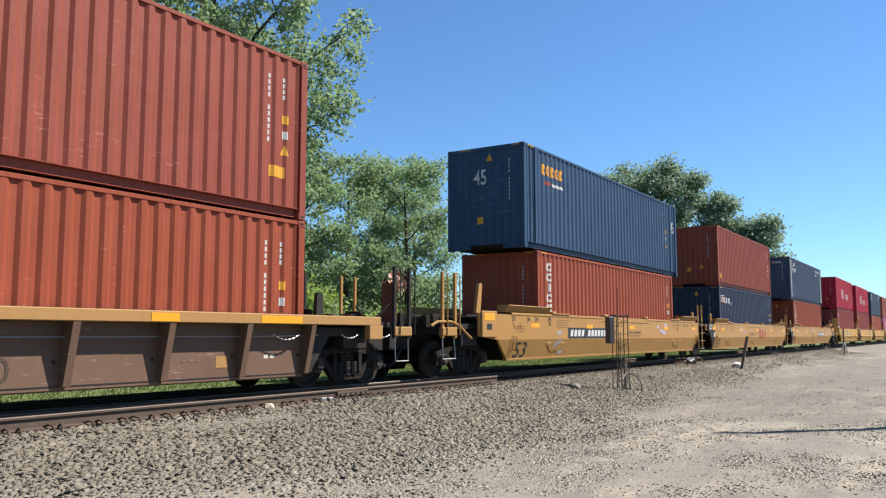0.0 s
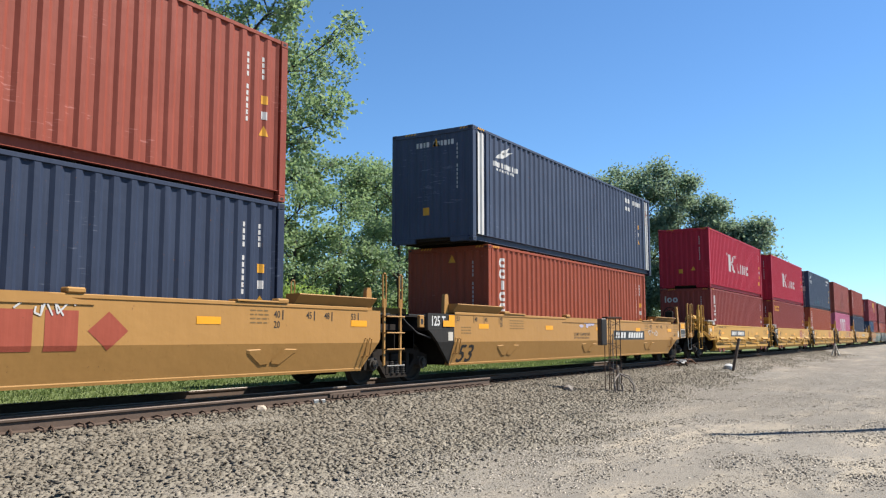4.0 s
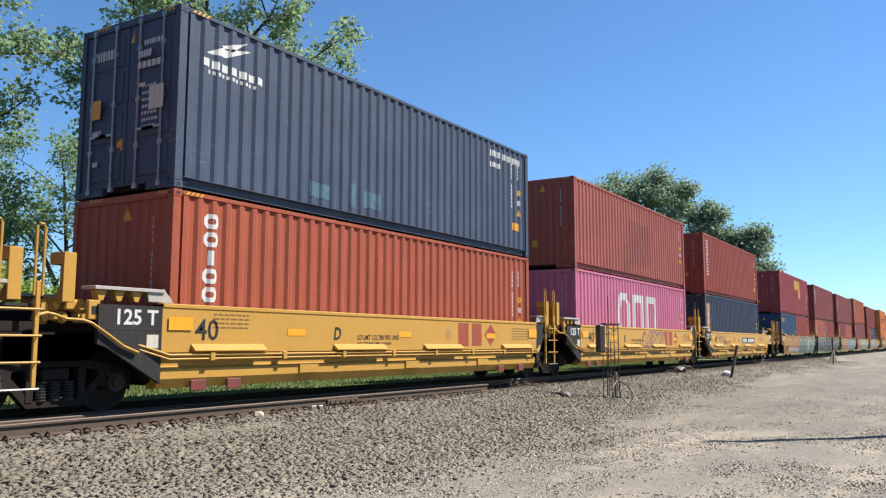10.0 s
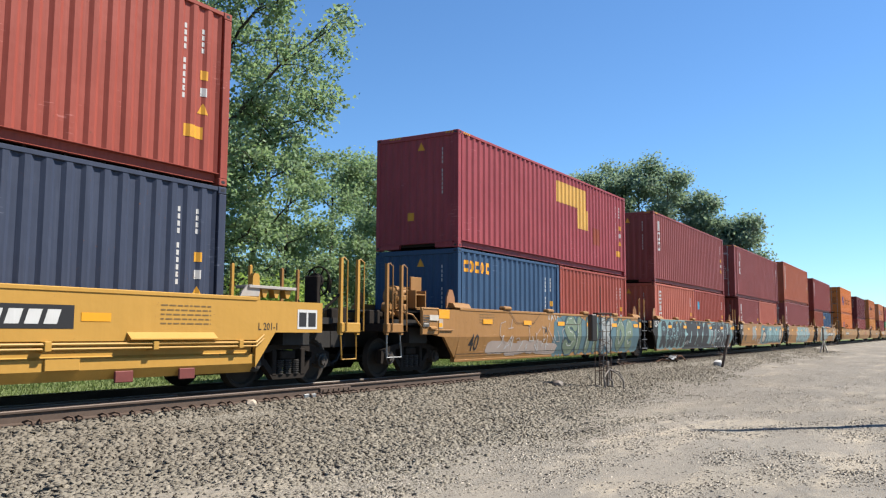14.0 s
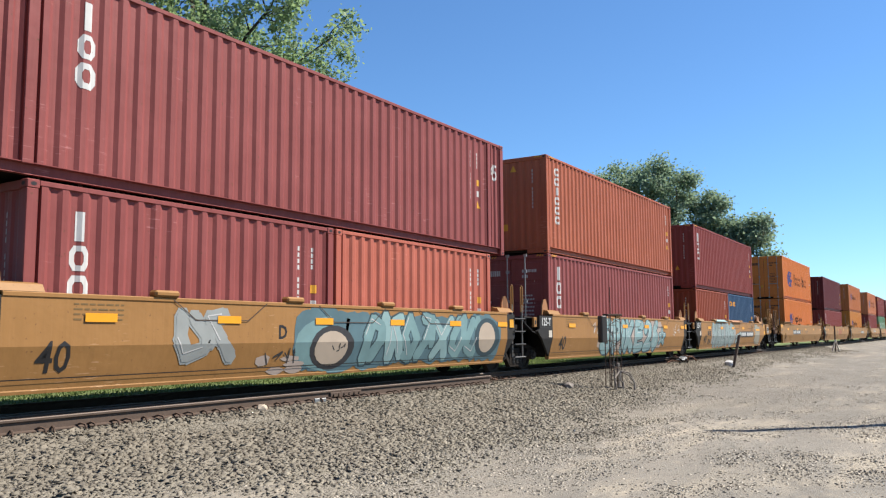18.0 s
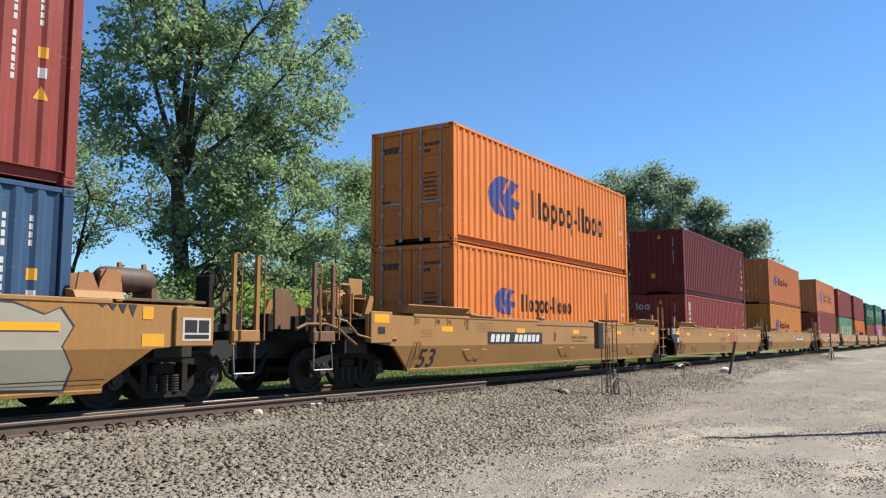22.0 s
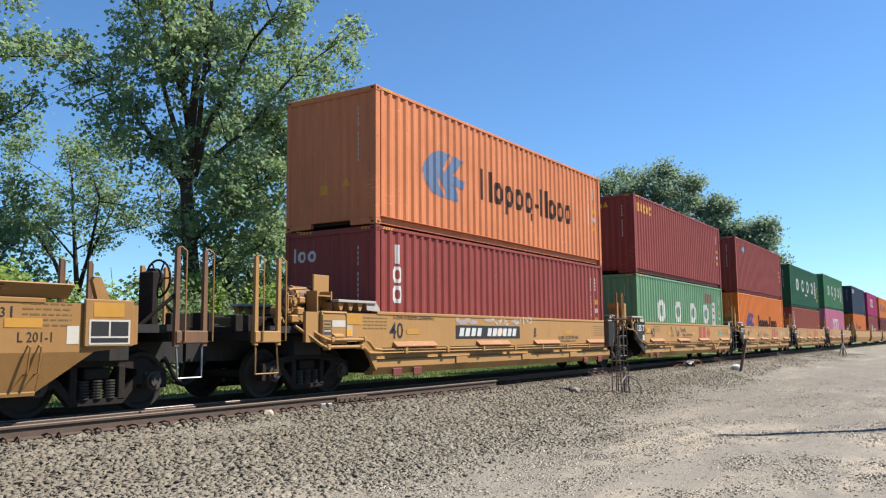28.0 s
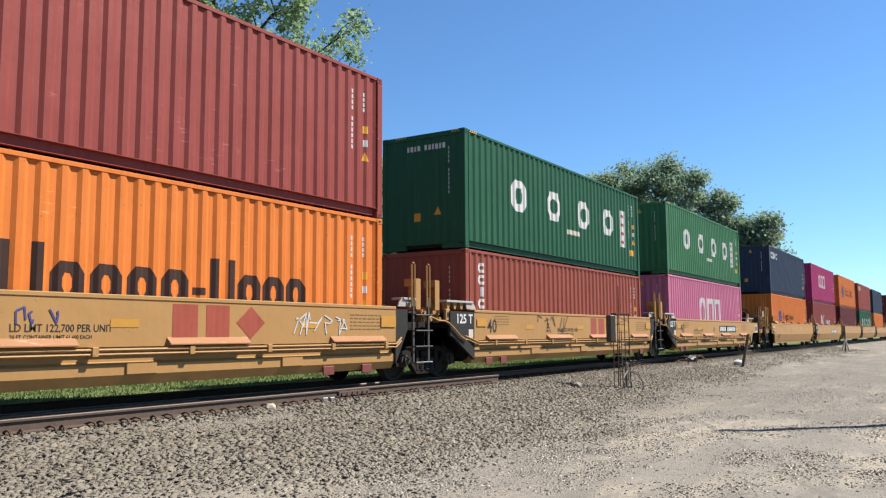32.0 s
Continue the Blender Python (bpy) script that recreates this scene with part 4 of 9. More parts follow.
        xa, xb = sorted((sx * w, sx * (w - 0.05)))
        b = Build()
        b.box(xa, xb, -1.28, 1.28, 0.46, 1.50)
        b.part("end_bulkhead", STEEL_DARK, o)
        # container guides and walkway plates above the deck
        d = self.drop
        for sy in (-1, 1):
            b = Build()
            tall = coupler and self.kind == 53
            x, e = (sx * (half - 0.16), 1.92 if mat is CAR_DULL else 2.27) if tall else (sx * (w + 0.10), 2.0)
            q = -0.12 * sx if tall else 0.0    # a tall one leans towards the well
            b.prism([(x - 0.10, 1.56 - d), (x + 0.10, 1.56 - d), (x + 0.07 + q, e - 0.05 - d), (x + 0.04 + q, e - d), (x - 0.05 + q, e - d), (x - 0.08 + q, e - 0.05 - d)], "y", *sorted((sy * 1.30, sy * 1.38)))
            if mat is CAR_OCHRE:
                b = Build()
                b.prism([(x - 0.20, 1.585), (x + 0.20, 1.585), (x + 0.17, 1.84), (x + 0.07, 2.02), (x - 0.07, 2.02), (x - 0.17, 1.84)], "y", *sorted((sy * 1.30, sy * 1.34)))
            if self.line is not STEP_LINE or (coupler and sx > 0):
                b.part("container_guide", LEDGE_BROWN if mat is CAR_OCHRE else mat, o)
            if self.drop:
                continue
            b = Build()
            if self.kind == 53:    # a plate that leans out over the side
                xa, xb = sorted((sx * (w - 2.18), sx * (w + (0.02 if not coupler else 0.32))))
                b.prism([(sy * 1.30, 1.605), (sy * 1.49, 1.605), (sy * 1.63, 1.77), (sy * 1.62, 1.785), (sy * 1.30, 1.785)], "x", xa, xb)
            else:
                xa, xb = sorted((sx * (w - 0.55), sx * (w + 0.2)))
                if self.line is STEP_LINE:
                    xa, xb = sorted((sx * (w - 0.10), sx * (w + 1.05 if coupler or sx < 0 else w + 0.35)))
                    for k in range(4):
                        b = Build()
                        p = xa + 0.10 + (xb - xa - 0.30) * k / 3
                        b.prism([(p, 1.605), (p + 0.06, 1.605), (p + 0.12, 1.745), (p - 0.05, 1.745)], "y", *sorted((sy * 1.24, sy * 1.37)))
                        b.part("walkway_bracket", mat, o)
                    b = Build()
                    b.box(xa, xb, *sorted((sy * 1.10, sy * 1.42)), 1.75, 1.80, 0.006)
                    b.part("walkway_plate", WALK_STEEL, o, "grey walkway grating")
                    b = Build()
                    p, q = (xb, 1) if sx < 0 else (xa, -1)
                    wedge = [(p - 0.28 * q, 1.745), (p - 0.26 * q, 1.62), (p + 0.17 * q, 1.61), (p + 0.13 * q, 1.68), (p, 1.80)]
                    b.prism(wedge if q > 0 else wedge[::-1], "y", *sorted((sy * 1.36, sy * 1.39)))
                    b.part("walkway_end", WALK_STEEL, o)
                    if sx > 0 and not coupler:
                        for p in (half - 0.85, half - 0.12):    # hollow posts beside the shared bogie
                            b = Build()
                            b.box(p - 0.09, p + 0.09, *sorted((sy * 1.37, sy * 1.40)), 1.56, 2.21, 0.006)
                            b.box(p + 0.06, p + 0.09, *sorted((sy * 1.10, sy * 1.37)), 1.56, 2.21)
                            b.box(p - 0.09, p + 0.06, *sorted((sy * 1.10, sy * 1.37)), 2.05, 2.21)
                            b.prism([(sy * 1.12, 1.56), (sy * 1.37, 1.56), (sy * 1.24, 1.80)][::sy], "x", p - 0.03, p)
                            b.part("guide_post", mat, o)
                    continue
                b.prism([(sy * 1.30, 1.605), (sy * 1.52, 1.605), (sy * 1.46, 1.70), (sy * 1.28, 1.73)], "x", xa, xb)
            b.part("walkway_plate", mat, o)
        for k in range(4):
            b = Build()
            xa, xb = sorted((sx * (w - 0.2), sx * (half - 0.35 if not coupler else half + 0.4)))
            y = -1.1 + k * 0.62
            b.box(xa, xb, y, y + 0.34, 1.50 - d, 1.535 - d)
            b.part("crossover_grating", SPRING_STEEL, o)
        if coupler:
            self.coupler_end(sx)
        elif sx > 0:
            self.ladder(half - (0.80 if self.sloped else 0.87), mat)
        if coupler or sx < 0:
            self.wheels += bogie(o, sx * (self.half + (min(self.reach[sx], 0.15) if coupler else 0.0)))

    def ladder(self, x, mat):
        """Two uprights with bent hand loops above the deck, rungs between them."""
        head = 2.30 if self.sloped else 2.52
        rail = BOX_GREY if mat is CAR_OCHRE or (mat is CAR_TAN and self.line is STEP_LINE) else mat
        for sy in (-1, 1):
            y = sy * 1.47
            for dx in (-0.28, 0.28):
                b = Build()
                b.box(x + dx - 0.03, x + dx + 0.03, y - 0.02, y + 0.02, 0.46, 1.80, 0.006)
                b.part("ladder_upright", rail, self.ob)
                b = Build()
                b.tube([(x + dx - 0.05, y, 1.62), (x + dx - 0.05, y, head - 0.04), (x + dx - 0.02, y, head), (x + dx + 0.03, y, head), (x + dx + 0.06, y, head - 0.04), (x + dx + 0.06, y, 1.62)], 0.019, 6)
                b.part("hand_loop", mat, self.ob)
            for k in range(4):
                b = Build()
                z = 0.47 + k * 0.325
                b.tube([(x - 0.28, y - sy * 0.04, z), (x - 0.30, y + sy * 0.09, z), (x + 0.30, y + sy * 0.09, z), (x + 0.28, y - sy * 0.04, z)], 0.017, 6)
                b.part("rung", rail if k else STEEL_MID, self.ob)

    def coupler_end(self, sx):
        o, half, mat = self.ob, self.half + self.reach[sx], self.mat
        # end sill with stanchions and stirrups
        for sy in (-1, 1):
            b = Build()
            xa, xb = sorted((sx * (half + 0.95), sx * (half + 1.55)))
            y0, y1 = sorted((sy * 1.36, sy * 1.48))
            b.box(xa, xb, y0, y1, 1.02, 1.21, 0.015)
            b.part("end_sill", TANK_BROWN if mat is CAR_DULL else CAR_TAN if self.drop else mat, o)
            for q in (0.98, 1.50):
                b = Build()
                x = sx * (half + q)
                b.prism([(x - 0.04, 0.98), (x + 0.04, 0.98), (x + 0.032, 2.43), (x - 0.032, 2.43)], "y", *sorted((sy * 1.40, sy * 1.46)))
                b.part("stanchion", TANK_BROWN if mat is CAR_DULL or (sx > 0 and mat is CAR_TAN) else mat, o)
                b = Build()
                b.tube([(x, sy * 1.45, 1.05), (x + 0.11, sy * 1.50, 1.05), (x + 0.11, sy * 1.50, 2.38), (x + 0.05, sy * 1.46, 2.44), (x, sy * 1.45, 2.42)], 0.014, 6)
                b.part("grab_rail", mat, o)
            b = Build()
            x0, x1 = sx * (half + 1.0), sx * (half + 1.48)
            b.tube([(x0, sy * 1.42, 1.0), (x0 + 0.02, sy * 1.44, 0.52), (x1 - 0.02, sy * 1.44, 0.52), (x1, sy * 1.42, 1.0)], 0.017, 6)
            b.part("stirrup", mat if self.line is STEP_LINE else GALV, o)
        b = Build()
        b.box(*sorted((sx * (half + 0.9), sx * (half + 1.6))), -1.38, 1.38, 1.05, 1.20)
        b.part("end_beam", STEEL_DARK, o)
        rng = random.Random(12)
        for k in range(7):    # brake rigging and brackets on the dark end deck
            b = Build()
            x, y = sx * (half + rng.uniform(0.2, 1.5)), rng.uniform(-1.1, 0.9)
            a, c, e = rng.uniform(0.06, 0.22), rng.uniform(0.05, 0.2), rng.uniform(0.10, 0.34)
            b.box(x - a, x + a, y - c, y + c, 1.20, 1.22 + e, 0.015)
            b.part("deck_fitting", STEEL_DARK, o)
        for sy in (-1, 1):
            b = Build()
            b.tube([(sx * (half + 0.45), sy * 1.2, 1.22), (sx * (half + 0.98), sy * 1.42, 1.75)], 0.03, 6)
            b.part("stanchion_brace", STEEL_DARK, o)
        b = Build()
        xa, xb = sorted((sx * (half + 1.5), sx * (half + 2.16)))
        b.prism([(-0.10, 0.74), (0.10, 0.74), (0.10, 1.00), (-0.10, 1.00)], "x", xa, xb)
        x = sx * (half + 2.1)
        b.prism([(x - 0.18, -0.20), (x + 0.14, -0.24), (x + 0.18, 0.10), (x, 0.22), (x - 0.18, 0.14)], "z", 0.72, 1.02)
        b.part("coupler", STEEL_DARK, o)
        b = Build()
        pts = [(sx * (half + 1.6), -0.42, 0.80), (sx * (half + 1.85), -0.42, 0.45), (sx * (half + 2.05), -0.38, 0.36), (sx * (half + 2.18), -0.30, 0.42)]
        b.tube(pts, 0.035, 8)
        b.part("air_hose", HOSE, o)

    def brake_wheel(self, sx, mat=None, y=-0.62):
        x = sx * (self.half + self.reach[sx] + 1.28)
        b = Build()
        n = 24
        for k in range(n):
            a, c = 2 * math.pi * k / n, 2 * math.pi * (k + 1) / n
            b.tube([(x, y + 0.29 * math.cos(a), 2.02 + 0.29 * math.sin(a)), (x, y + 0.29 * math.cos(c), 2.02 + 0.29 * math.sin(c))], 0.018, 5)
        for k in range(6):
            a = math.pi * k / 3
            b.tube([(x, y, 2.02), (x, y + 0.28 * math.cos(a), 2.02 + 0.28 * math.sin(a))], 0.014, 5)
        b.part("brake_wheel", mat or STEEL_DARK, self.ob)
        b = Build()
        b.disc((x - sx * 0.07, y, 2.02), "x", 0.16, 0.10, 14)
        b.box(x - sx * 0.16 - 0.07, x - sx * 0.16 + 0.07, y - 0.16, y + 0.16, 1.28, 2.12, 0.02)
        b.part("brake_gear_housing", mat or STEEL_DARK, self.ob)

    def brake_tank(self, sx):
        """Air tank, valves, hollow bracket and pipes at the brake end."""
        x = sx * (self.half + 0.05)
        b = Build()
        n, r0 = 18, 0.225
        prof = [(-0.43, 0.04), (-0.41, 0.12), (-0.36, 0.19), (-0.28, r0), (0.28, r0), (0.36, 0.19), (0.41, 0.12), (0.43, 0.04)]
        m = len(prof)
        for k in range(n):
            a = 2 * math.pi * k / n
            for q, r in prof:
                b.v.append((x + q, -0.75 + math.cos(a) * r, 1.825 + math.sin(a) * r))
        for k in range(n):
            for j in range(m - 1):
                b.f.append((k * m + j, k * m + j + 1, ((k + 1) % n) * m + j + 1, ((k + 1) % n) * m + j))
        b.part("air_tank", TANK_BROWN if self.mat is CAR_TAN else self.mat, self.ob, "", True)
        for q in (-0.3, 0.3):
            b = Build()
            b.box(x + q - 0.04, x + q + 0.04, -1.0, -0.5, 1.53, 1.66)
            b.part("tank_foot", self.mat, self.ob)
            b = Build()
            b.disc((x + q, -0.75, 1.825), "x", r0 + 0.008, 0.045, 18, r0 - 0.02)
            b.part("tank_strap", self.mat, self.ob)
        b = Build()
        b.box(x + 0.12, x + 0.56, -0.97, -0.93, 1.53, 2.27, 0.008)
        b.part("tank_bracket", self.mat, self.ob)
        b = Build()    # the hollow bracket in front of the tank
        b.box(x - 0.09, x - 0.06, -1.24, -0.98, 1.56, 1.95)
        b.box(x + 0.30, x + 0.33, -1.24, -0.98, 1.56, 1.95)
        b.box(x - 0.06, x + 0.30, -1.24, -0.98, 1.56, 1.58)
        b.box(x - 0.06, x + 0.30, -1.235, -0.98, 1.85, 1.875)
        b.box(x - 0.06, x + 0.30, -1.00, -0.975, 1.58, 1.85)
        b.part("valve_bracket", self.mat, self.ob)
        b = Build()
        b.tube([(x - 0.82, -1.20, 1.52), (x - 0.82, -1.20, 1.86), (x - 0.78, -1.20, 1.93), (x - 0.70, -1.20, 1.95), (x - 0.30, -1.15, 1.98)], 0.024, 7)
        b.tube([(x - 0.72, -1.22, 1.56), (x - 0.70, -1.22, 1.80), (x - 0.62, -1.22, 1.88), (x - 0.40, -1.10, 1.90)], 0.018, 7)
        b.part("tank_pipe", self.mat, self.ob)
        self.castings(x - 0.88, x - 0.38, 1.42, 11, 5)
        if self.line is STEP_LINE:
            side = -self.w
            for pts in ([(x - 0.84, -1.40, 1.30), (x - 0.52, -1.50, 1.10), (x - 0.38, -1.58, 0.98), (x - 0.26, -1.60, 0.93), (x + 0.72, -1.60, 0.93), (x + 0.86, -1.59, 0.90), (x + 1.02, -1.57, 0.81), (side + 0.10, -1.55, 0.80)],
                        [(x - 0.55, -1.40, 1.28), (x - 0.40, -1.52, 1.16), (x - 0.28, -1.59, 1.08), (x - 0.18, -1.60, 1.06), (x + 0.85, -1.60, 1.06), (x + 0.98, -1.59, 1.02), (x + 1.18, -1.57, 0.88), (side + 0.10, -1.55, 0.86)]):
                b = Build()
                b.tube(pts, 0.030, 8)
                b.part("brake_pipe", self.mat, self.ob)
            for q in (-0.20, 0.74):
                b = Build()
                b.box(x + q - 0.045, x + q + 0.045, -1.64, -1.50, 0.88, 0.98, 0.012)
                b.box(x + q + 0.055, x + q + 0.145, -1.64, -1.50, 1.01, 1.11, 0.012)
                b.part("pipe_clamp", self.mat, self.ob)
        else:
            b = Build()
            b.tube([(x - 0.9, -1.45, 1.45), (x - 0.6, -1.50, 1.40), (x - 0.3, -1.53, 1.15), (x + 0.1, -1.54, 1.08), (x + 1.0, -1.54, 1.08)], 0.02, 6)
            b.part("brake_pipe", self.mat, self.ob)

    def mark(self, polys, mat, name="marking", label="", lift=LIFT, spread=0.0):
        b = Build()
        levels = [z for _, z in self.line[:6]]
        for poly in polys:
            lo, hi = min(p[1] for p in poly), max(p[1] for p in poly)
            cuts = [lo] + sorted(z for z in levels if lo < z < hi) + [hi]
            lift += spread
            for a, c in zip(cuts, cuts[1:]):
                piece = clip(poly, 1, a, c)
                if len(piece) >= 3:
                    b.poly(*[(u, -side_point(self.line, min(max(z, a + 1e-6), c - 1e-6), lift), z) for u, z in piece])
        if b.f:
            small_marks(b.part(name, mat, self.ob, label))

    def reflectors(self, n=5, z=1.235):
        w = self.w
        if self.line is STEP_LINE:
            spots, size, z = ((-5.2, -1.5, 2.63) if self.reach_left else (-3.25, 3.45) if self.wr == self.w else (-3.6, -0.31, 3.38)), 0.225, 1.16
        else:
            spots, size = [-w + 1.35 + k * (w + self.wr - 1.62) / (n - 1) for k in range(n)], 0.24
        if self.mat is CAR_OCHRE and self.wr == self.w:
            spots = [u for u in spots if u < 3.2]
        for u in spots:
            self.mark([quad(u - size, z, u + size, z + 0.115)], self.strip, "reflector", "yellow reflective strip", 0.0185 if self.mat is CAR_OCHRE else 0.006)

    def plate(self, u, chars=10, light=True):
        """The black plate with the car's code as slanted bars."""
        z = 1.06 if self.line is STEP_LINE else 0.83 if self.mat is CAR_OCHRE else 0.945
        self.mark([quad(u, z, u + 3.12, z + 0.305)], BLACK_MARK, "code_plate", "black plate with white code bars")
        self.mark(number_row(u + 0.14, z + 0.06, 4, 0.185, 0.185, 0.265, 0.30) + number_row(u + 1.42, z + 0.06, 6, 0.185, 0.185, 0.255, 0.30), WHITE_MARK, "code_sign", "", 0.007)

    def words(self, text, h, u, z, mat=None, shear=0.0, squeeze=0.9, name="lettering"):
        self.mark(text_polys(text, h, u, z, shear, squeeze), mat or BLACK_MARK, name)

    def fine_print(self, u, z, rows, width, seed=0):
        rng = random.Random(seed)
        out = []
        for r in range(rows):
            x = u
            while x < u + width:
                w = rng.uniform(0.05, 0.14)
                out.append(quad(x, z - r * 0.066, min(x + w, u + width), z - r * 0.066 + 0.020))
                x += w + 0.03
        self.mark(out, FADED_PRINT, "fine_print")

    def house_mark(self, u, chevron=False, z=0.98):
        """The faded red house mark: two blocks and a diamond."""
        h, z = 0.52, 0.98 if self.line is STEP_LINE else 0.86
        out = [quad(u, z, u + 0.46, z + h), quad(u + 0.62, z, u + 1.08, z + h), [(u + 1.22, z + h / 2), (u + 1.53, z), (u + 1.84, z + h / 2), (u + 1.53, z + h)]]
        self.mark(out, RED_MARK, "house_mark", "faded red house mark")

    def end_number(self, text="125 T"):
        """White type on the dark end panel at the shared bogie."""
        u = -self.half + (0.26 if self.line is STEP_LINE else 0.46)
        side = -self.w
        self.mark(text_polys(text, 0.20, u + (0.29 if self.line is STEP_LINE else 0.16), 1.29, 0, 1.05 if self.line is STEP_LINE else 0.86), WHITE_MARK, "end_number", "white number on black")
        self.mark([quad(u + 0.02, 1.215, side - 0.03, 1.232)], SPRING_STEEL, "panel_seam")
        if self.sloped and self.kind == 53:
            self.mark([quad(side - 0.50, 1.265, side - 0.02, 1.40), quad(side - 0.26, 1.40, side - 0.02, 1.525)], self.strip, "reflector", "yellow reflective strip", 0.02)
        elif self.line is STEP_LINE:
            self.mark([quad(side + 0.10, 1.22, side + 0.54, 1.41)], self.strip, "reflector", "yellow reflective strip", 0.02)
        self.mark([quad(side - 0.26, 0.96, side - 0.06, 1.15)], PALE_PATCH, "notice_plate")
        step = self.line is STEP_LINE
        for sy in (-1, 1):    # the small framed box beside the number
            b = Build()
            xa, za = (u - 0.135, 1.34) if step else (u - 0.24, 1.24)
            b.box(xa, xa + 0.18, *sorted((sy * 1.40, sy * 1.47)), za, za + 0.26, 0.012)
            b.part("step_box", self.mat, self.ob)
            b = Build()
            b.box(xa + 0.05, xa + 0.13, *sorted((sy * 1.465, sy * 1.474)), za + 0.07, za + 0.18)
            b.part("step_hole", BLACK_MARK, self.ob)
            b = Build()
            if step:
                pts = [(-0.825, 1.38), (-0.70, 1.41), (-0.585, 1.39), (-0.425, 1.34), (-0.215, 1.33), (-0.10, 1.29), (-0.015, 1.23), (0.135, 1.14), (0.375, 0.99), (0.62, 0.90)]
                b.tube([(u + p, sy * (1.45 + 0.09 * min(1.0, max(0.0, p + 0.4) * 2.5)), q) for p, q in pts], 0.022, 7)
            else:
                b.tube([(u - 0.75, sy * 1.30, 1.52), (u - 0.55, sy * 1.36, 1.32), (u - 0.25, sy * 1.42, 1.12), (u + 0.2, sy * 1.46, 1.02)], 0.018, 6)
            b.part("brake_hose", self.mat if step else HOSE, self.ob)
        if step:
            self.castings(u - 0.58, u - 0.06, 1.36, 8, 6)

    def castings(self, x0, x1, z, count, seed):
        """Lumpy valve castings in rows of four."""
        rng = random.Random(seed)
        for k in range(count):
            cx, cz = x1 + (x0 - x1) * (k % 4) / 3 + rng.uniform(-0.04, 0.04), z + 0.16 * (k // 4) + rng.uniform(-0.03, 0.03)
            r = rng.uniform(0.06, 0.105)
            y = -1.12 + rng.uniform(-0.06, 0.10)
            b = Build()
            if k % 3 == 2:
                b.box(cx - r, cx + r, y - 0.10, y + 0.10, cz - r * 0.7, cz + r * 0.7, 0.02)
            else:
                b.disc((cx, y, cz), "xyy"[k % 3], r, 0.14, 12)
                b.disc((cx, y - 0.09, cz), "y", r * 0.55, 0.06, 10)
            b.part("brake_valve", self.mat, self.ob)

    def pipes(self, vee):
        """Ledges, brake pipes, brackets and red tags of the stepped side."""
        w = self.w
        y = -1.50
        for u0, u1 in ((-5.9, -4.4), (-2.6, -1.04), (0.39, 1.93), (3.94, 5.52)):
            b = Build()
            b.prism([(y, 1.02), (y - 0.10, 0.93), (y - 0.10, 0.915), (y, 0.90)], "x", u0, u1)
            b.part("ledge_plate", LEDGE_BROWN if self.mat is CAR_TAN else self.mat, self.ob)
        for z, r in ((0.86, 0.022), (0.80, 0.018)):
            b = Build()
            b.tube(([] if self.reach_left else [(-w - 0.4, y + 0.02, z + 0.15)]) + [(-w + 0.1, y - 0.05, z), (self.wr - 0.05, y - 0.05, z), (self.wr + 0.15, y - 0.03, z + 0.12)], r, 6)
            b.part("brake_pipe", self.mat, self.ob)
        if vee:
            b = Build()    # the pipe dips in a vee near the far end
            b.tube([(VEE - 0.85, y - 0.06, 0.86), (VEE - 0.62, y - 0.06, 0.84), (VEE - 0.10, y - 0.02, 0.52), (VEE + 0.10, y - 0.02, 0.52), (VEE + 0.62, y - 0.06, 0.84), (VEE + 0.85, y - 0.06, 0.86)], 0.030, 7)
            b.part("drain_vee", self.mat, self.ob)
        for k in range(8):
            u = -w + 0.9 + k * (w + self.wr - 1.3) / 7
            b = Build()
            b.box(u - 0.05, u + 0.05, y - 0.085, y + 0.09, 0.77, 0.90, 0.008)
            b.part("pipe_clamp", self.mat, self.ob)
        for u in (-w + 0.73, -w + 1.45, 3.95, 5.05):
            b = Build()
            b.box(u - 0.15, u + 0.15, -1.475, -1.44, 0.33, 0.49, 0.01)
            b.part("lock_tag", TAG_RED, self.ob, "small red tag")
        for u in (-w + 3.2, 0.0, 3.0):
            b = Build()
            b.box(u - 0.25, u + 0.25, -1.49, -1.40, 0.52, 0.68, 0.01)
            b.part("pull_bracket", self.mat, self.ob)

    def doublers(self, long=False):
        """Seams of the doubling plates under the top chord, and plates that fold over it."""
        out = []
        for a, e in ((-4.0, -2.1), (-0.8, 1.2), (2.4, 4.3)):
            for p, q in (((a, 1.57), (a + 0.42, 1.285)), ((a + 0.42, 1.285), (e - 0.42, 1.285)), ((e - 0.42, 1.285), (e, 1.57))):
                d = Vector((q[0] - p[0], q[1] - p[1])).normalized() * 0.008
                out.append([(p[0] + d.y, p[1] - d.x), (q[0] + d.y, q[1] - d.x), (q[0] - d.y, q[1] + d.x), (p[0] - d.y, p[1] + d.x)])
        self.mark(out, OLD_MARK, "plate_seam", "", 0.017)
        if long:
            for a, e in ((-4.0, -2.0), (-0.9, 1.1)):
                b = Build()
                b.prism([(-1.60, 1.60), (-1.58, 1.58), (-1.30, 1.66), (-1.30, 1.69), (-1.45, 1.695)], "x", a, e)
                b.part("folded_plate", PALE_AQUA if a < -3 else LEDGE_BROWN, self.ob, "sprayed folded plate" if a < -3 else "")

    def seam(self):
        self.mark([quad(-self.w, 0.52, self.wr, 0.535)], BLACK_MARK, "seam", "", 0.022)

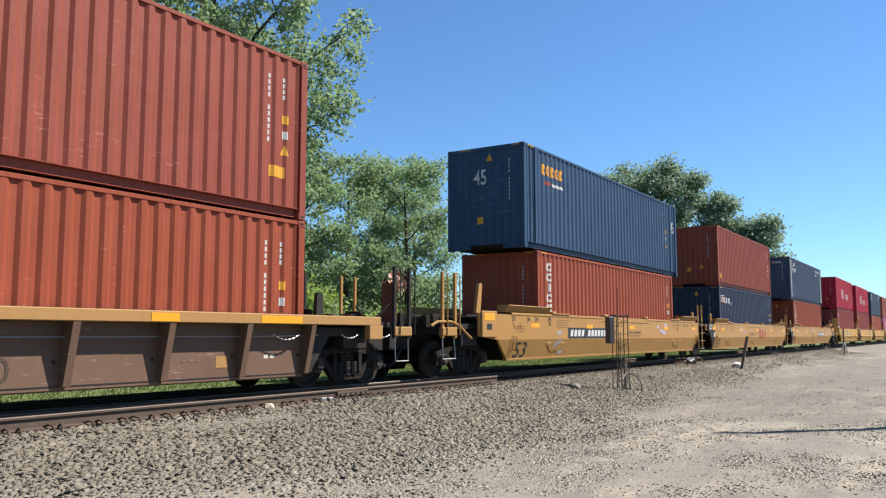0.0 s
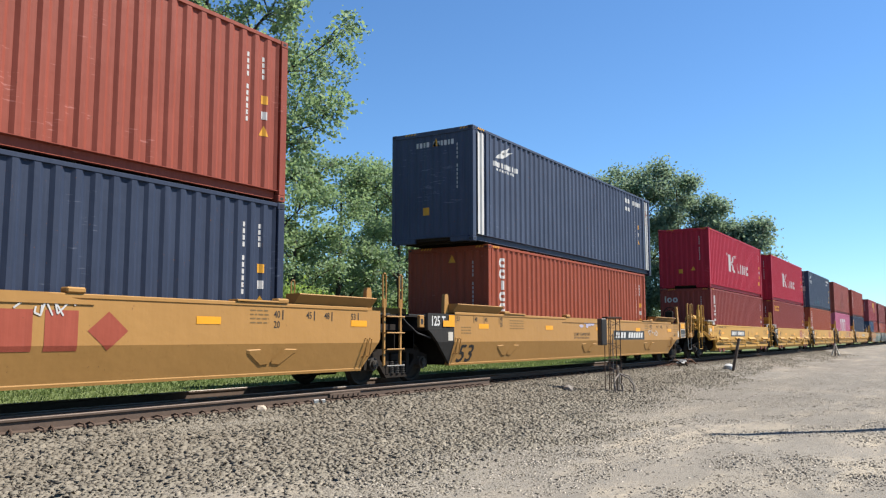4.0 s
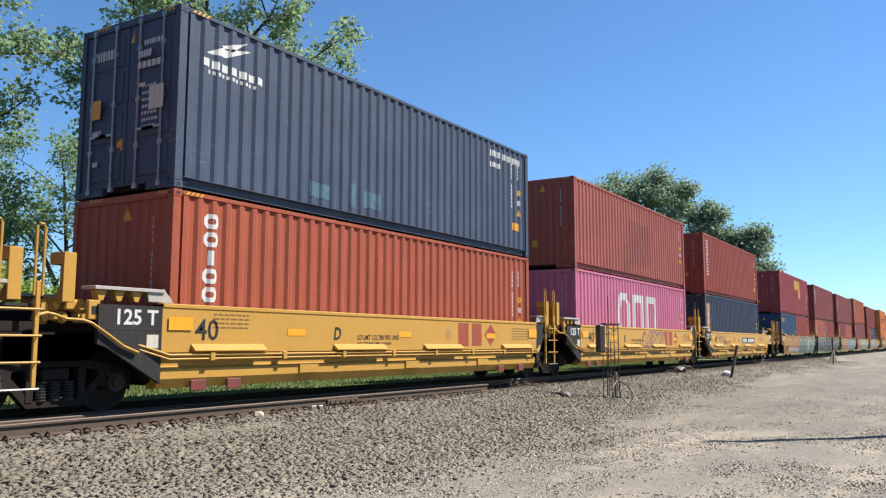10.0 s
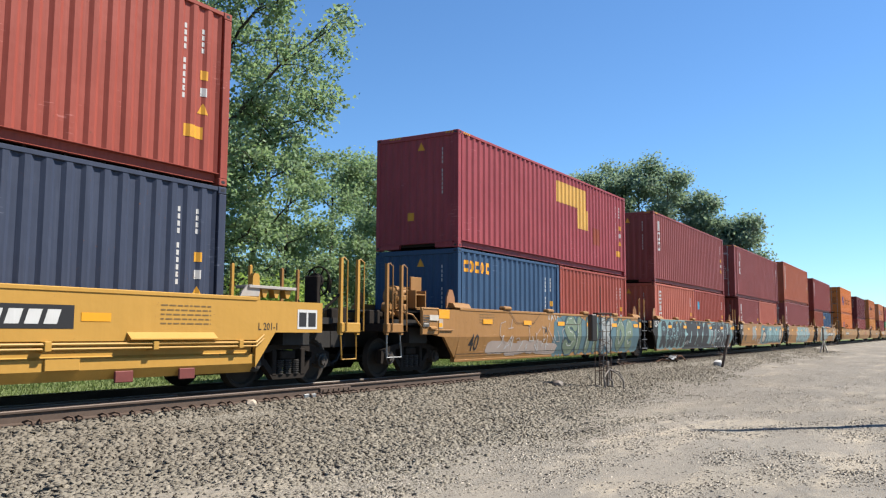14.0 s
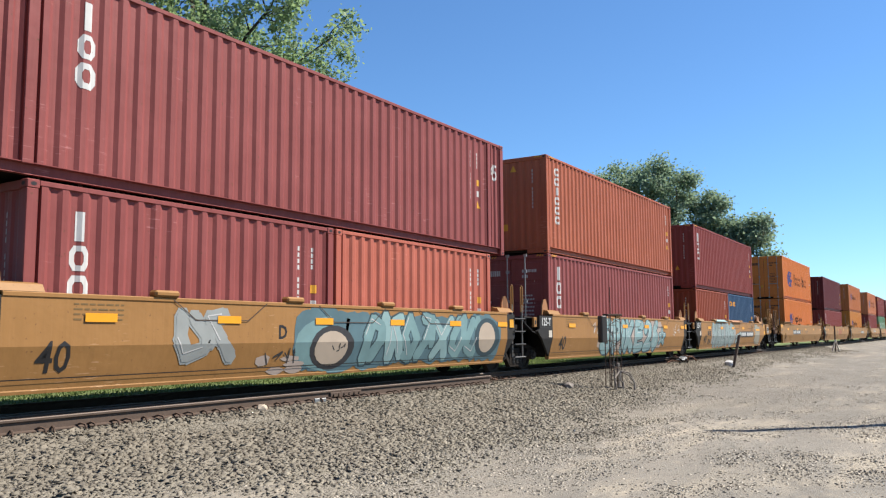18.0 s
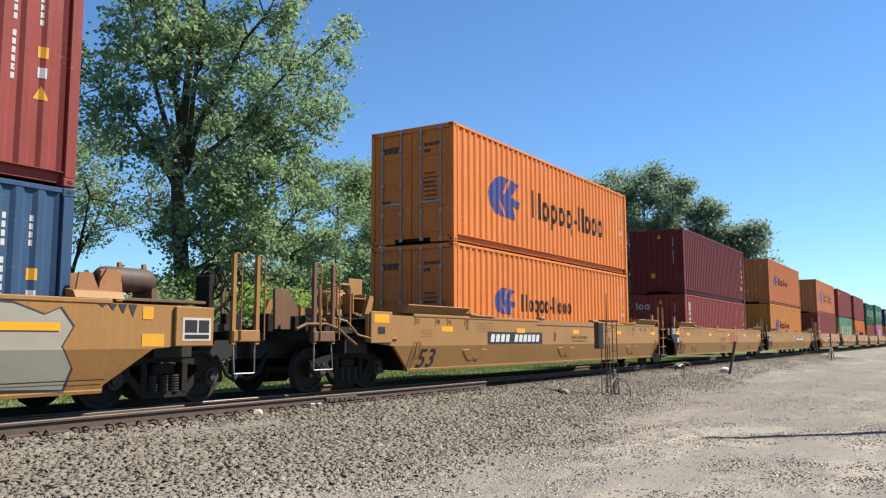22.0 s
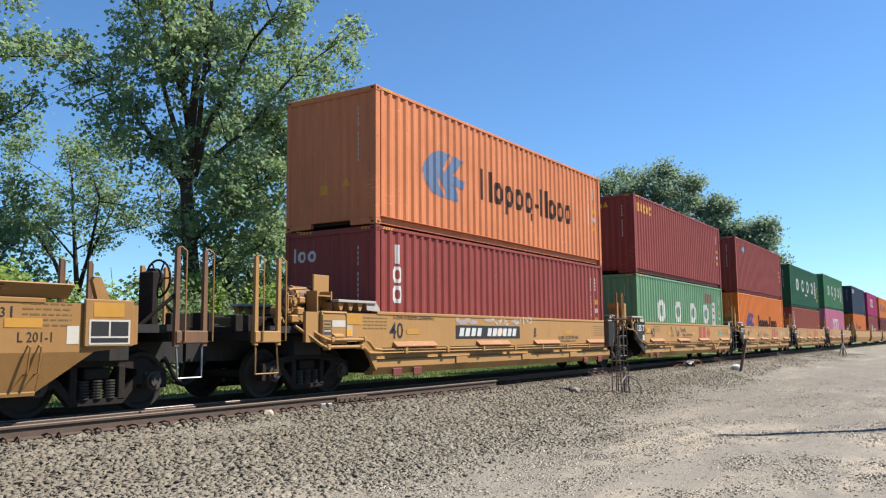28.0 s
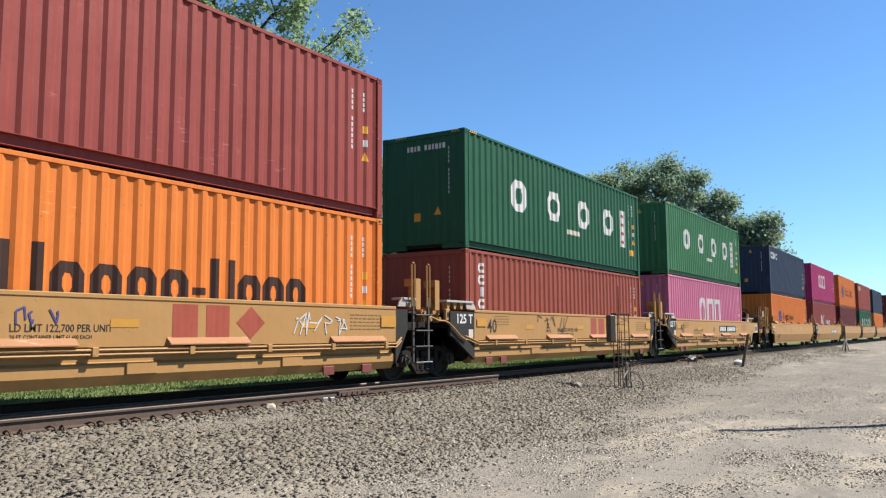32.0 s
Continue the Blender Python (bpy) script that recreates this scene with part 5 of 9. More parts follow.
    def dees(self):
        """Pairs of raised lozenge plates on the sloping lower side, ledges and tie lugs on the top chord."""
        shape = [(-0.63, 0.84), (-0.33, 0.85), (-0.07, 0.66), (-0.07, 0.585), (-0.28, 0.565), (-0.61, 0.78)]
        for u in (-self.w + 2.67, -0.2, self.w - 2.67):
            for s in (-1, 1):
                b = Build()
                pts = [(u - s * p, z) for p, z in shape]
                if s > 0:
                    pts = pts[::-1]
                rim = [(p, -side_point(self.line, z, -0.005), z) for p, z in pts]
                mid = [(u - s * 0.35 + (p - u + s * 0.35) * 0.90, 0.705 + (z - 0.705) * 0.86) for p, z in pts]
                top = [(p, -side_point(self.line, z, 0.015), z) for p, z in mid]
                n = len(pts)
                b.v = rim + top
                b.f = [tuple(range(n, 2 * n))] + [(k, (k + 1) % n, n + (k + 1) % n, n + k) for k in range(n)]
                b.part("lozenge_plate", self.mat, self.ob)
        b = Build()    # a shallow doubling plate under the chord
        b.prism([(-2.3, 1.46), (2.2, 1.46), (2.2, 1.49), (1.5, 1.60), (-1.85, 1.60)], "y", -1.538, -1.52)
        b.part("doubling_plate", self.mat, self.ob)
        for sx in (-1, 1):
            b = Build()
            xa, xb = sorted((sx * (self.w - 3.55), sx * (self.w - 2.38)))
            b.box(xa, xb, -1.56, -1.35, 1.602, 1.635, 0.008)
            b.part("top_ledge", self.mat, self.ob)
            b = Build()
            for x in (sx * (self.w - 0.06), sx * (self.w - 0.20)):
                b.tube([(x, -1.51, 1.02), (x, -1.575, 1.0), (x, -1.52, 0.68), (x, -1.44, 0.66)], 0.013, 6)
            b.part("pull_handle", self.mat, self.ob)
        for k in range(4):
            u = -self.w + 2.5 + k * (2 * self.w - 5) / 3
            b = Build()
            b.box(u - 0.14, u + 0.14, -1.56, -1.40, 1.60, 1.68, 0.02)
            b.part("tie_lug", self.mat, self.ob)

    def spray(self, u0, u1, seed, fills, backing=None, z0=0.48, z1=1.50, edge=None, light=None, order=None):
        """Spray-paint: a cloudy backing, outlined swollen shapes and pale strokes; no words."""
        rng = random.Random(seed)
        def blob(cx, cz, rx, rz, jag, n=16):
            pts = []
            for k in range(n):
                a = 2 * math.pi * k / n
                s = 1 + rng.uniform(-jag, jag)
                sup = 1.0 / max(abs(math.cos(a)), abs(math.sin(a))) ** 0.55
                pts.append((cx + rx * s * sup * math.cos(a), min(z1 + 0.06, max(z0 - 0.03, cz + rz * s * sup * math.sin(a)))))
            return pts
        def fan(pts, cx, cz):
            return [[(cx, cz), pts[k], pts[(k + 1) % len(pts)]] for k in range(len(pts))]
        zc, rz = (z0 + z1) / 2, (z1 - z0) / 2
        dark, light = edge or BLACK_SPRAY, light or WHITE_SPRAY
        if backing:
            x = u0
            while x < u1:
                r = rng.uniform(0.45, 0.7)
                c = (x, zc + rng.uniform(-0.06, 0.06))
                self.mark(fan(blob(*c, r, rz * rng.uniform(0.85, 1.0), 0.10), *c), backing, "spray_ground", "sprayed paint ground", 0.0040 + 0.0008 * rng.random())
                x += r * 0.9
        def stroke(p, q, w0, w1):
            d = Vector((q[0] - p[0], q[1] - p[1]))
            m = Vector((-d.y, d.x)).normalized() if d.length > 1e-4 else Vector((0, 1))
            hold = lambda z: min(z1 + 0.04, max(z0 - 0.03, z))
            return [(p[0] - m.x * w0, hold(p[1] - m.y * w0)), (q[0] - m.x * w1, hold(q[1] - m.y * w1)), (q[0] + m.x * w1, hold(q[1] + m.y * w1)), (p[0] + m.x * w0, hold(p[1] + m.y * w0))]
        def limbs(bones, w):
            out = []
            for p, q in bones:
                out.append(stroke(p, q, w, w * 0.8))
                for e, ww in ((p, w), (q, w * 0.8)):
                    out.append([(e[0] + ww * math.cos(a), min(z1 + 0.04, max(z0 - 0.03, e[1] + ww * math.sin(a)))) for a in [k * 1.047 for k in range(6)]])
            return out
        # bold interlocking ornaments: arrows, horns, fangs, diamonds, forks and stars
        shapes = {"arrow": [[(0.0, 0.05), (0.45, 0.4), (1.0, 0.95)], [(0.35, 1.0), (1.0, 0.95), (0.98, 0.35)]],
                  "horn": [[(0.0, 1.0), (0.08, 0.45), (0.42, 0.05), (1.0, 0.2)], [(0.42, 0.95), (0.95, 0.5), (1.0, 0.2)]],
                  "fang": [[(0.0, 1.0), (0.3, 0.0), (0.55, 0.85), (1.0, 0.05)], [(0.55, 0.85), (1.0, 1.0)]],
                  "diamond": [[(0.0, 0.5), (0.45, 1.0), (1.0, 0.55), (0.5, 0.0), (0.0, 0.5)], [(0.5, 0.0), (0.95, 0.05)]],
                  "fork": [[(0.15, 0.0), (0.5, 0.52), (0.0, 1.0)], [(0.5, 0.52), (1.0, 0.9)], [(0.45, 0.5), (0.95, 0.0)]],
                  "star": [[(0.5, 1.0), (0.36, 0.62), (0.0, 0.58), (0.3, 0.36), (0.12, 0.0), (0.5, 0.22), (0.88, 0.0), (0.7, 0.36), (1.0, 0.58), (0.64, 0.62), (0.5, 1.0)]]}
        order = order or ["horn", "arrow", "fang", "diamond", "fork", "arrow", "horn", "fork", "fang"]
        x, k = u0 + 0.10, 0
        while x < u1 - 0.45:
            wide = rng.uniform(0.62, 0.88) * min(1.0, rz / 0.45)
            fill = fills[k % len(fills)]
            w = (0.125 if order[k % len(order)] != "star" else 0.08) * rz / 0.5 * rng.uniform(0.9, 1.12)
            lo, hi = zc - rz + w * 0.9 + rng.uniform(0, 0.08) * rz, zc + rz - w * 0.9 - rng.uniform(0, 0.08) * rz
            lean = rng.uniform(-0.15, 0.25)
            turn = (rng.random() < 0.5, rng.random() < 0.6 or order[k % len(order)] == "star")
            bones = []
            for line in shapes[order[k % len(order)]]:
                pts = [(x + w + (wide - 2 * w) * ((p if turn[0] else 1 - p) + lean * (q - 0.5)), lo + (hi - lo) * (q if turn[1] else 1 - q)) for p, q in line]
                bones += list(zip(pts, pts[1:]))
            up = 0.0002 * (k % 4)
            self.mark(limbs(bones, w + 0.04), dark, "spray_outline", "sprayed outline", 0.0050 + up, 0.0001)
            self.mark(limbs(bones, w), fill, "spray_figure", "sprayed figure", 0.0090 + up, 0.0001)
            self.mark([stroke((p[0] - w * 0.55, p[1] + w * 0.3), (q[0] - w * 0.55, q[1] + w * 0.3), 0.011, 0.007) for p, q in bones[1:3]], light, "spray_stroke", "pale spray stroke", 0.0140, 0.0002)
            x += wide * 0.80
            k += 1

    def cloud(self, u0, u1, seed, mat, z0=0.44, z1=1.52, lift=0.0040):
        """An uneven cloud of sprayed paint."""
        rng = random.Random(seed)
        out, x = [], u0
        while x < u1:
            r, zc, rz = rng.uniform(0.35, 0.6), (z0 + z1) / 2 + rng.uniform(-0.05, 0.05), (z1 - z0) / 2 * rng.uniform(0.82, 1.0)
            pts = []
            for k in range(18):
                a = 2 * math.pi * k / 18
                sup = rng.uniform(0.9, 1.1) / max(abs(math.cos(a)), abs(math.sin(a))) ** 0.55
                pts.append((x + r * sup * math.cos(a), min(z1 + 0.05, max(z0 - 0.04, zc + rz * sup * math.sin(a)))))
            out += [[(x, zc), pts[k], pts[(k + 1) % 18]] for k in range(18)]
            x += r * 0.9
        self.mark(out, mat, "spray_ground", "sprayed paint ground", lift, 0.00001)

    def fat_sign(self, sign, u0, u1, z0, z1, w, fill, edge, light=None, rim=0.045, drop=0.0, lift=0.0):
        """One swollen sprayed sign: a dark rim, a fill and pale strokes along it."""
        lines = []
        for line in SIGNS[sign]:
            for p, q in zip(line, line[1:]):
                at = lambda c: (u0 + w + (u1 - u0 - 2 * w) * c[0], z0 + w + (z1 - z0 - 2 * w) * c[1])
                lines.append((at(p), at(q)))
        def limbs(width, du=0.0, dz=0.0):
            out = []
            for p, q in lines:
                d = Vector((q[0] - p[0], q[1] - p[1]))
                m = Vector((-d.y, d.x)).normalized() * width
                out.append([(p[0] - m.x + du, p[1] - m.y + dz), (q[0] - m.x + du, q[1] - m.y + dz), (q[0] + m.x + du, q[1] + m.y + dz), (p[0] + m.x + du, p[1] + m.y + dz)])
                for e in (p, q):
                    out.append([(e[0] + du + width * math.cos(k * math.pi / 5), e[1] + dz + width * math.sin(k * math.pi / 5)) for k in range(10)])
            return out
        if drop:
            self.mark(limbs(w + rim * 0.6, drop, -drop * 0.6), edge, "spray_outline", "sprayed dark outline", 0.0052 + lift, 0.00002)
        self.mark(limbs(w + rim), edge, "spray_outline", "sprayed dark outline", 0.0066 + lift, 0.00002)
        self.mark(limbs(w), fill, "spray_figure", "fat sprayed sign", 0.0082 + lift, 0.00002)
        if light:
            out = []
            for p, q in lines:
                d = Vector((q[0] - p[0], q[1] - p[1]))
                if d.length < 0.12:
                    continue
                n, f = Vector((-d.y, d.x)).normalized(), d.normalized()
                if n.x - n.y > 0:
                    n = -n
                a, b = Vector(p) + n * w * 0.58 + f * 0.03, Vector(q) + n * w * 0.58 - f * 0.05
                h = n * 0.013
                out.append([tuple(a - h), tuple(b - h * 0.5), tuple(b + h * 0.5), tuple(a + h)][::(1 if f.x * n.y - f.y * n.x > 0 else -1)])
            self.mark(out, light, "spray_highlight", "pale spray stroke", 0.0104 + lift, 0.00002)

    def smear(self, u0, u1, z0, z1, seed, mat):
        """A few pale rubbed patches of paint."""
        rng = random.Random(seed)
        out = []
        for k in range(6):
            x, z = rng.uniform(u0, u1), rng.uniform(z0, z1)
            a, c = rng.uniform(0.10, 0.26), rng.uniform(0.04, 0.10)
            out.append([(x + a * math.cos(q) * rng.uniform(0.7, 1.1), z + c * math.sin(q) * rng.uniform(0.7, 1.1)) for q in [j * 0.628 for j in range(10)]])
        self.mark(out, mat, "paint_smear", "pale rubbed patch of paint", 0.005, 0.0002)

    def scrawl(self, u, z, seed, mat, n=5, s=0.22):
        """A thin scribbled tag as crossing strokes; no words."""
        rng = random.Random(seed)
        b = []
        x = u
        for k in range(n):
            pts = [(x + rng.uniform(0, s), z + rng.uniform(0, s * 1.2)) for _ in range(4)]
            for p, q in zip(pts, pts[1:]):
                d = Vector((q[0] - p[0], q[1] - p[1]))
                if d.length < 1e-3:
                    continue
                m = Vector((-d.y, d.x)).normalized() * 0.012
                b.append([(p[0] - m.x, p[1] - m.y), (q[0] - m.x, q[1] - m.y), (q[0] + m.x, q[1] + m.y), (p[0] + m.x, p[1] + m.y)])
            x += s * 0.9
        self.mark(b, mat, "scrawl", "thin sprayed scrawl", 0.0085, 0.0002)


# ---- ground and track ----
TRACK_Y = 11.14


def ground_z(y):
    """Height of the ground across the line: lane, ballast shoulder, far verge."""
    pts = [(-4000, -0.60), (-30, -0.60), (4.5, -0.56), (6.8, -0.49), (8.3, -0.36), (9.2, -0.20), (9.55, -0.135), (12.6, -0.135), (13.3, -0.17), (14.2, -0.19), (18.0, -0.22), (30.0, -0.26), (60, 0.2), (4000, 0.2)]
    for (a, za), (b, zb) in zip(pts, pts[1:]):
        if a <= y <= b:
            return za + (zb - za) * (y - a) / (b - a)
    return 0.0


TRACK_A, TRACK_B, TRACK_C = 0.4306, 0.9025, -2.7311    # the slanting wheel track: A x - B y + C = 0


def ground_material():
    n = Nodes("ground_gravel_dirt_grass")
    vec = n.coords()
    sep = n.add("SeparateXYZ")
    n.link(vec, sep.inputs[0])
    y = sep.outputs["Y"]
    # crushed stone
    vor = n.tree.nodes.new("ShaderNodeTexVoronoi")
    vor.inputs["Scale"].default_value = 30.0
    n.link(vec, vor.inputs["Vector"])
    cell = n.add("SeparateColor")
    n.link(vor.outputs["Color"], cell.inputs[0])
    stone = n.ramp(cell.outputs[0], [(0.0, (0.128, 0.113, 0.088)), (0.35, (0.185, 0.166, 0.129)), (0.7, (0.237, 0.212, 0.167)), (1.0, (0.304, 0.272, 0.215))])
    # the shade in the gaps between stones is painted round each cell's rim
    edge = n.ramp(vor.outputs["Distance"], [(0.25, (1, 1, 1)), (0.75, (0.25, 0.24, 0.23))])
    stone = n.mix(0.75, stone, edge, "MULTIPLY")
    big = n.noise(vec, 0.35, 5)
    stone = n.mix(n.ramp(big, [(0.35, (0, 0, 0)), (0.7, (0.465, 0.464, 0.464))]), stone, (0.186, 0.163, 0.131))
    # packed sandy dirt with worn tracks along the line
    fine = n.noise(vec, 28.0, 6, 0.7)
    dirt = n.mix(fine, (0.172, 0.151, 0.120), (0.285, 0.254, 0.206))
    speck = n.noise(vec, 60.0, 4, 0.8)
    dirt = n.mix(n.ramp(speck, [(0.56, (0, 0, 0)), (0.66, (0.517, 0.511, 0.481))]), dirt, (0.118, 0.106, 0.087))
    patch = n.noise(n.coords(scale=(0.5, 1.0, 1)), 1.1, 6, 0.65)
    dirt = n.mix(n.ramp(patch, [(0.50, (0, 0, 0)), (0.60, (0.703, 0.697, 0.653))]), dirt, n.mix(fine, (0.120, 0.109, 0.091), (0.200, 0.183, 0.153)))
    sand = n.noise(n.coords(scale=(0.35, 0.8, 1)), 0.7, 7, 0.7)
    dirt = n.mix(n.ramp(sand, [(0.49, (0, 0, 0)), (0.60, (0.90, 0.88, 0.80))]), dirt, n.mix(fine, (0.285, 0.240, 0.172), (0.450, 0.388, 0.290)))
    grit = n.noise(vec, 7.0, 8, 0.85)
    dirt = n.mix(n.ramp(grit, [(0.46, (0, 0, 0)), (0.60, (0.470, 0.465, 0.437))]), dirt, (0.130, 0.118, 0.098))
    rut = n.noise(n.coords(scale=(0.10, 0.9, 1)), 1.3, 4, 0.6)
    dirt = n.mix(n.ramp(rut, [(0.40, (0, 0, 0)), (0.62, (0.662, 0.655, 0.616))]), dirt, n.mix(fine, (0.120, 0.109, 0.090), (0.195, 0.178, 0.148)))
    # farther on the lane is darker, half covered with fine brown-grey gravel
    out_x = n.maths("MULTIPLY", n.maths("SUBTRACT", sep.outputs["X"], 13.0), 0.16, True)
    cover = n.maths("MULTIPLY", out_x, n.ramp(n.noise(n.coords(scale=(0.16, 0.5, 1)), 1.0, 6, 0.65), [(0.36, (0.15, 0.15, 0.15)), (0.58, (0.85, 0.85, 0.85))]))
    dirt = n.mix(cover, dirt, n.mix(n.noise(vec, 16.0, 6, 0.8), (0.082, 0.073, 0.058), (0.190, 0.170, 0.138)))
    # one narrow wheel track slants across the lane
    slant = n.maths("SUBTRACT", n.maths("MULTIPLY", sep.outputs["X"], TRACK_A), n.maths("SUBTRACT", n.maths("MULTIPLY", y, TRACK_B), TRACK_C))
    band = n.maths("SUBTRACT", 1.0, n.maths("MULTIPLY", n.maths("ABSOLUTE", slant), 9.0), True)
    reach_x = n.maths("MULTIPLY", n.maths("LESS_THAN", sep.outputs["X"], 15.2), n.maths("GREATER_THAN", sep.outputs["X"], 4.0))
    dirt = n.mix(n.maths("MULTIPLY", n.maths("MULTIPLY", band, reach_x), n.maths("MULTIPLY", n.noise(vec, 3.0, 4), 1.0)), dirt, (0.115, 0.104, 0.086))
    # where stone gives way to dirt: the boundary wanders
    wob = n.noise(n.coords(scale=(0.22, 0.6, 1)), 1.0, 5, 0.6)
    lim = n.maths("ADD", y, n.maths("MULTIPLY", n.maths("SUBTRACT", wob, 0.5), 6.0))
    far = n.maths("MULTIPLY", n.maths("MAXIMUM", n.maths("SUBTRACT", sep.outputs["X"], 12.0), 0.0), 0.15)
    lim = n.maths("SUBTRACT", lim, n.maths("MINIMUM", far, 4.2))
    close = n.maths("MULTIPLY", n.maths("MAXIMUM", n.maths("SUBTRACT", 10.5, sep.outputs["X"]), 0.0), 0.22)
    lim = n.maths("SUBTRACT", lim, close)
    isstone = n.ramp(n.maths("MULTIPLY", lim, 0.1), [(0.40, (0, 0, 0)), (0.66, (1, 1, 1))])
    pick = n.maths("LESS_THAN", cell.outputs[1], isstone)    # single stones lie in the dirt
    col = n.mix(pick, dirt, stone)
    # thin weeds on the far lane, grass past the track
    blade = n.noise(n.coords(scale=(3, 3, 3)), 9.0, 5, 0.7)
    grass = n.mix(blade, (0.075, 0.105, 0.032), (0.170, 0.210, 0.075))
    grass = n.mix(n.ramp(n.noise(vec, 0.5, 4), [(0.4, (0, 0, 0)), (0.7, (0.5, 0.5, 0.5))]), grass, (0.12, 0.115, 0.055))
    verge = n.maths("ADD", y, n.maths("MULTIPLY", n.maths("SUBTRACT", n.noise(vec, 0.9, 4), 0.5), 0.9))
    isgrass = n.maths("GREATER_THAN", verge, 13.1)
    col = n.mix(isgrass, col, grass)
    h = n.maths("ADD", n.maths("MULTIPLY", n.maths("SUBTRACT", 1.0, vor.outputs["Distance"]), isstone), n.maths("MULTIPLY", fine, 0.45))
    n.bump(h, 0.9, 0.035)
    return n.done(col, 0.92, 0.0, 0.2)


def make_ground():
    xs = [-4000, -1200, -400, -120, -40, -15] + [k * 0.5 for k in range(-20, 121)] + [65, 72, 82, 100, 130, 180, 260, 400, 800, 1600, 4000]
    ys = [-4000, -1000, -300, -100, -40, -20, -12, -8, -5] + [k * 0.4 for k in range(-10, 50)] + [21, 23, 26, 30, 40, 60, 120, 300, 1000, 4000]
    b = Build()
    for x in xs:
        for y in ys:
            bumpy = 0.0
            if -15 < x < 62 and -5 < y < 9.2:
                bumpy = 0.05 * (noise.noise(Vector((x * 0.33, y * 0.5, 0.3)))) + 0.02 * noise.noise(Vector((x * 1.3, y * 1.7, 4.0)))
            b.v.append((x, y, ground_z(y) + bumpy))
    m = len(ys)
    for i in range(len(xs) - 1):
        for j in range(m - 1):
            b.f.append((i * m + j, (i + 1) * m + j, (i + 1) * m + j + 1, i * m + j + 1))
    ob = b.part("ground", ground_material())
    tagged(ob, "grey crushed-stone ballast, sandy dirt lane and grass verge", "ground", "", "structure")


def ground_at(x, y):
    z = ground_z(y)
    if -15 < x < 62 and -5 < y < 9.2:
        z += 0.05 * noise.noise(Vector((x * 0.33, y * 0.5, 0.3))) + 0.02 * noise.noise(Vector((x * 1.3, y * 1.7, 4.0)))
    return z


def stone_material(name, tones):
    n = Nodes(name)
    geo = n.add("NewGeometry")
    f = n.noise(n.coords(), 40.0, 4, 0.7)
    col = n.ramp(geo.outputs["Random Per Island"], tones)
    col = n.mix(n.maths("MULTIPLY", f, 0.35), col, (0.150, 0.138, 0.118))
    # the stones turn darker brown in patches towards the rails
    sep = n.add("SeparateXYZ")
    n.link(n.coords(), sep.inputs[0])
    near = n.maths("MULTIPLY", n.maths("SUBTRACT", sep.outputs["Y"], 5.6), 0.26, True)
    browned = n.maths("MULTIPLY", near, n.ramp(n.noise(n.coords(), 0.9, 4, 0.6), [(0.30, (0.20, 0.20, 0.20)), (0.65, (0.60, 0.60, 0.60))]))
    col = n.mix(browned, col, (0.098, 0.079, 0.058))
    return n.done(col, 0.9, 0.0, 0.15)


def scatter_stones(name, label, count, place, size, material, seed, even=False):
    """Many loose stones as one mesh: broken, sharp-edged wedges with a small top face."""
    rng = np.random.default_rng(seed)
    pts = place(rng, count)
    n = len(pts)
    s = np.clip(rng.lognormal(0, 0.34, n), 0.3, 1.9) * size / 2 * (1.0 if even else np.clip(0.42 + (pts[:, 1] - 3.5) * 0.145, 0.42, 1.0))
    a = np.array((0.0, 2.1, 4.2))[None] + rng.uniform(-0.7, 0.7, (n, 3))
    foot = np.stack([np.cos(a) * 1.25, np.sin(a), np.full((n, 3), -0.35)], -1) * rng.uniform(0.8, 1.35, (n, 3, 1))
    high = np.stack([np.cos(a + 0.5), np.sin(a + 0.5) * 0.9, np.full((n, 3), 0.62)], -1) * rng.uniform(0.6, 1.05, (n, 3, 1))
    high[..., 2] *= rng.uniform(0.30, 0.80, (n, 3))
    shape = np.concatenate([foot, high], 1)
    w = rng.uniform(0, 2 * np.pi, n)
    t = rng.uniform(-0.35, 0.35, n)
    ca, sa, ct, st = np.cos(w), np.sin(w), np.cos(t), np.sin(t)
    x, y, z = shape[..., 0], shape[..., 1], shape[..., 2]
    y, z = y * ct[:, None] - z * st[:, None], y * st[:, None] + z * ct[:, None]
    x, y = x * ca[:, None] - y * sa[:, None], x * sa[:, None] + y * ca[:, None]
    v = np.stack([x, y, z], -1) * s[:, None, None] + pts[:, None] + np.array((0, 0, 0.2))[None, None] * s[:, None, None]
    tris = np.array([(3, 4, 5), (0, 1, 4), (0, 4, 3), (1, 2, 5), (1, 5, 4), (2, 0, 3), (2, 3, 5)])
    f = (tris[None] + 6 * np.arange(n)[:, None, None]).reshape(-1, 3)
    me = bpy.data.meshes.new(name)
    me.vertices.add(n * 6)
    me.vertices.foreach_set("co", v.reshape(-1))
    me.loops.add(len(f) * 3)
    me.loops.foreach_set("vertex_index", f.reshape(-1))
    me.polygons.add(len(f))
    me.polygons.foreach_set("loop_start", np.arange(len(f)) * 3)
    me.polygons.foreach_set("loop_total", np.full(len(f), 3))
    me.update(calc_edges=True)
    me.materials.append(material)
    return tagged(mesh_ob(name, me), label, "gravel", "", "stuff")


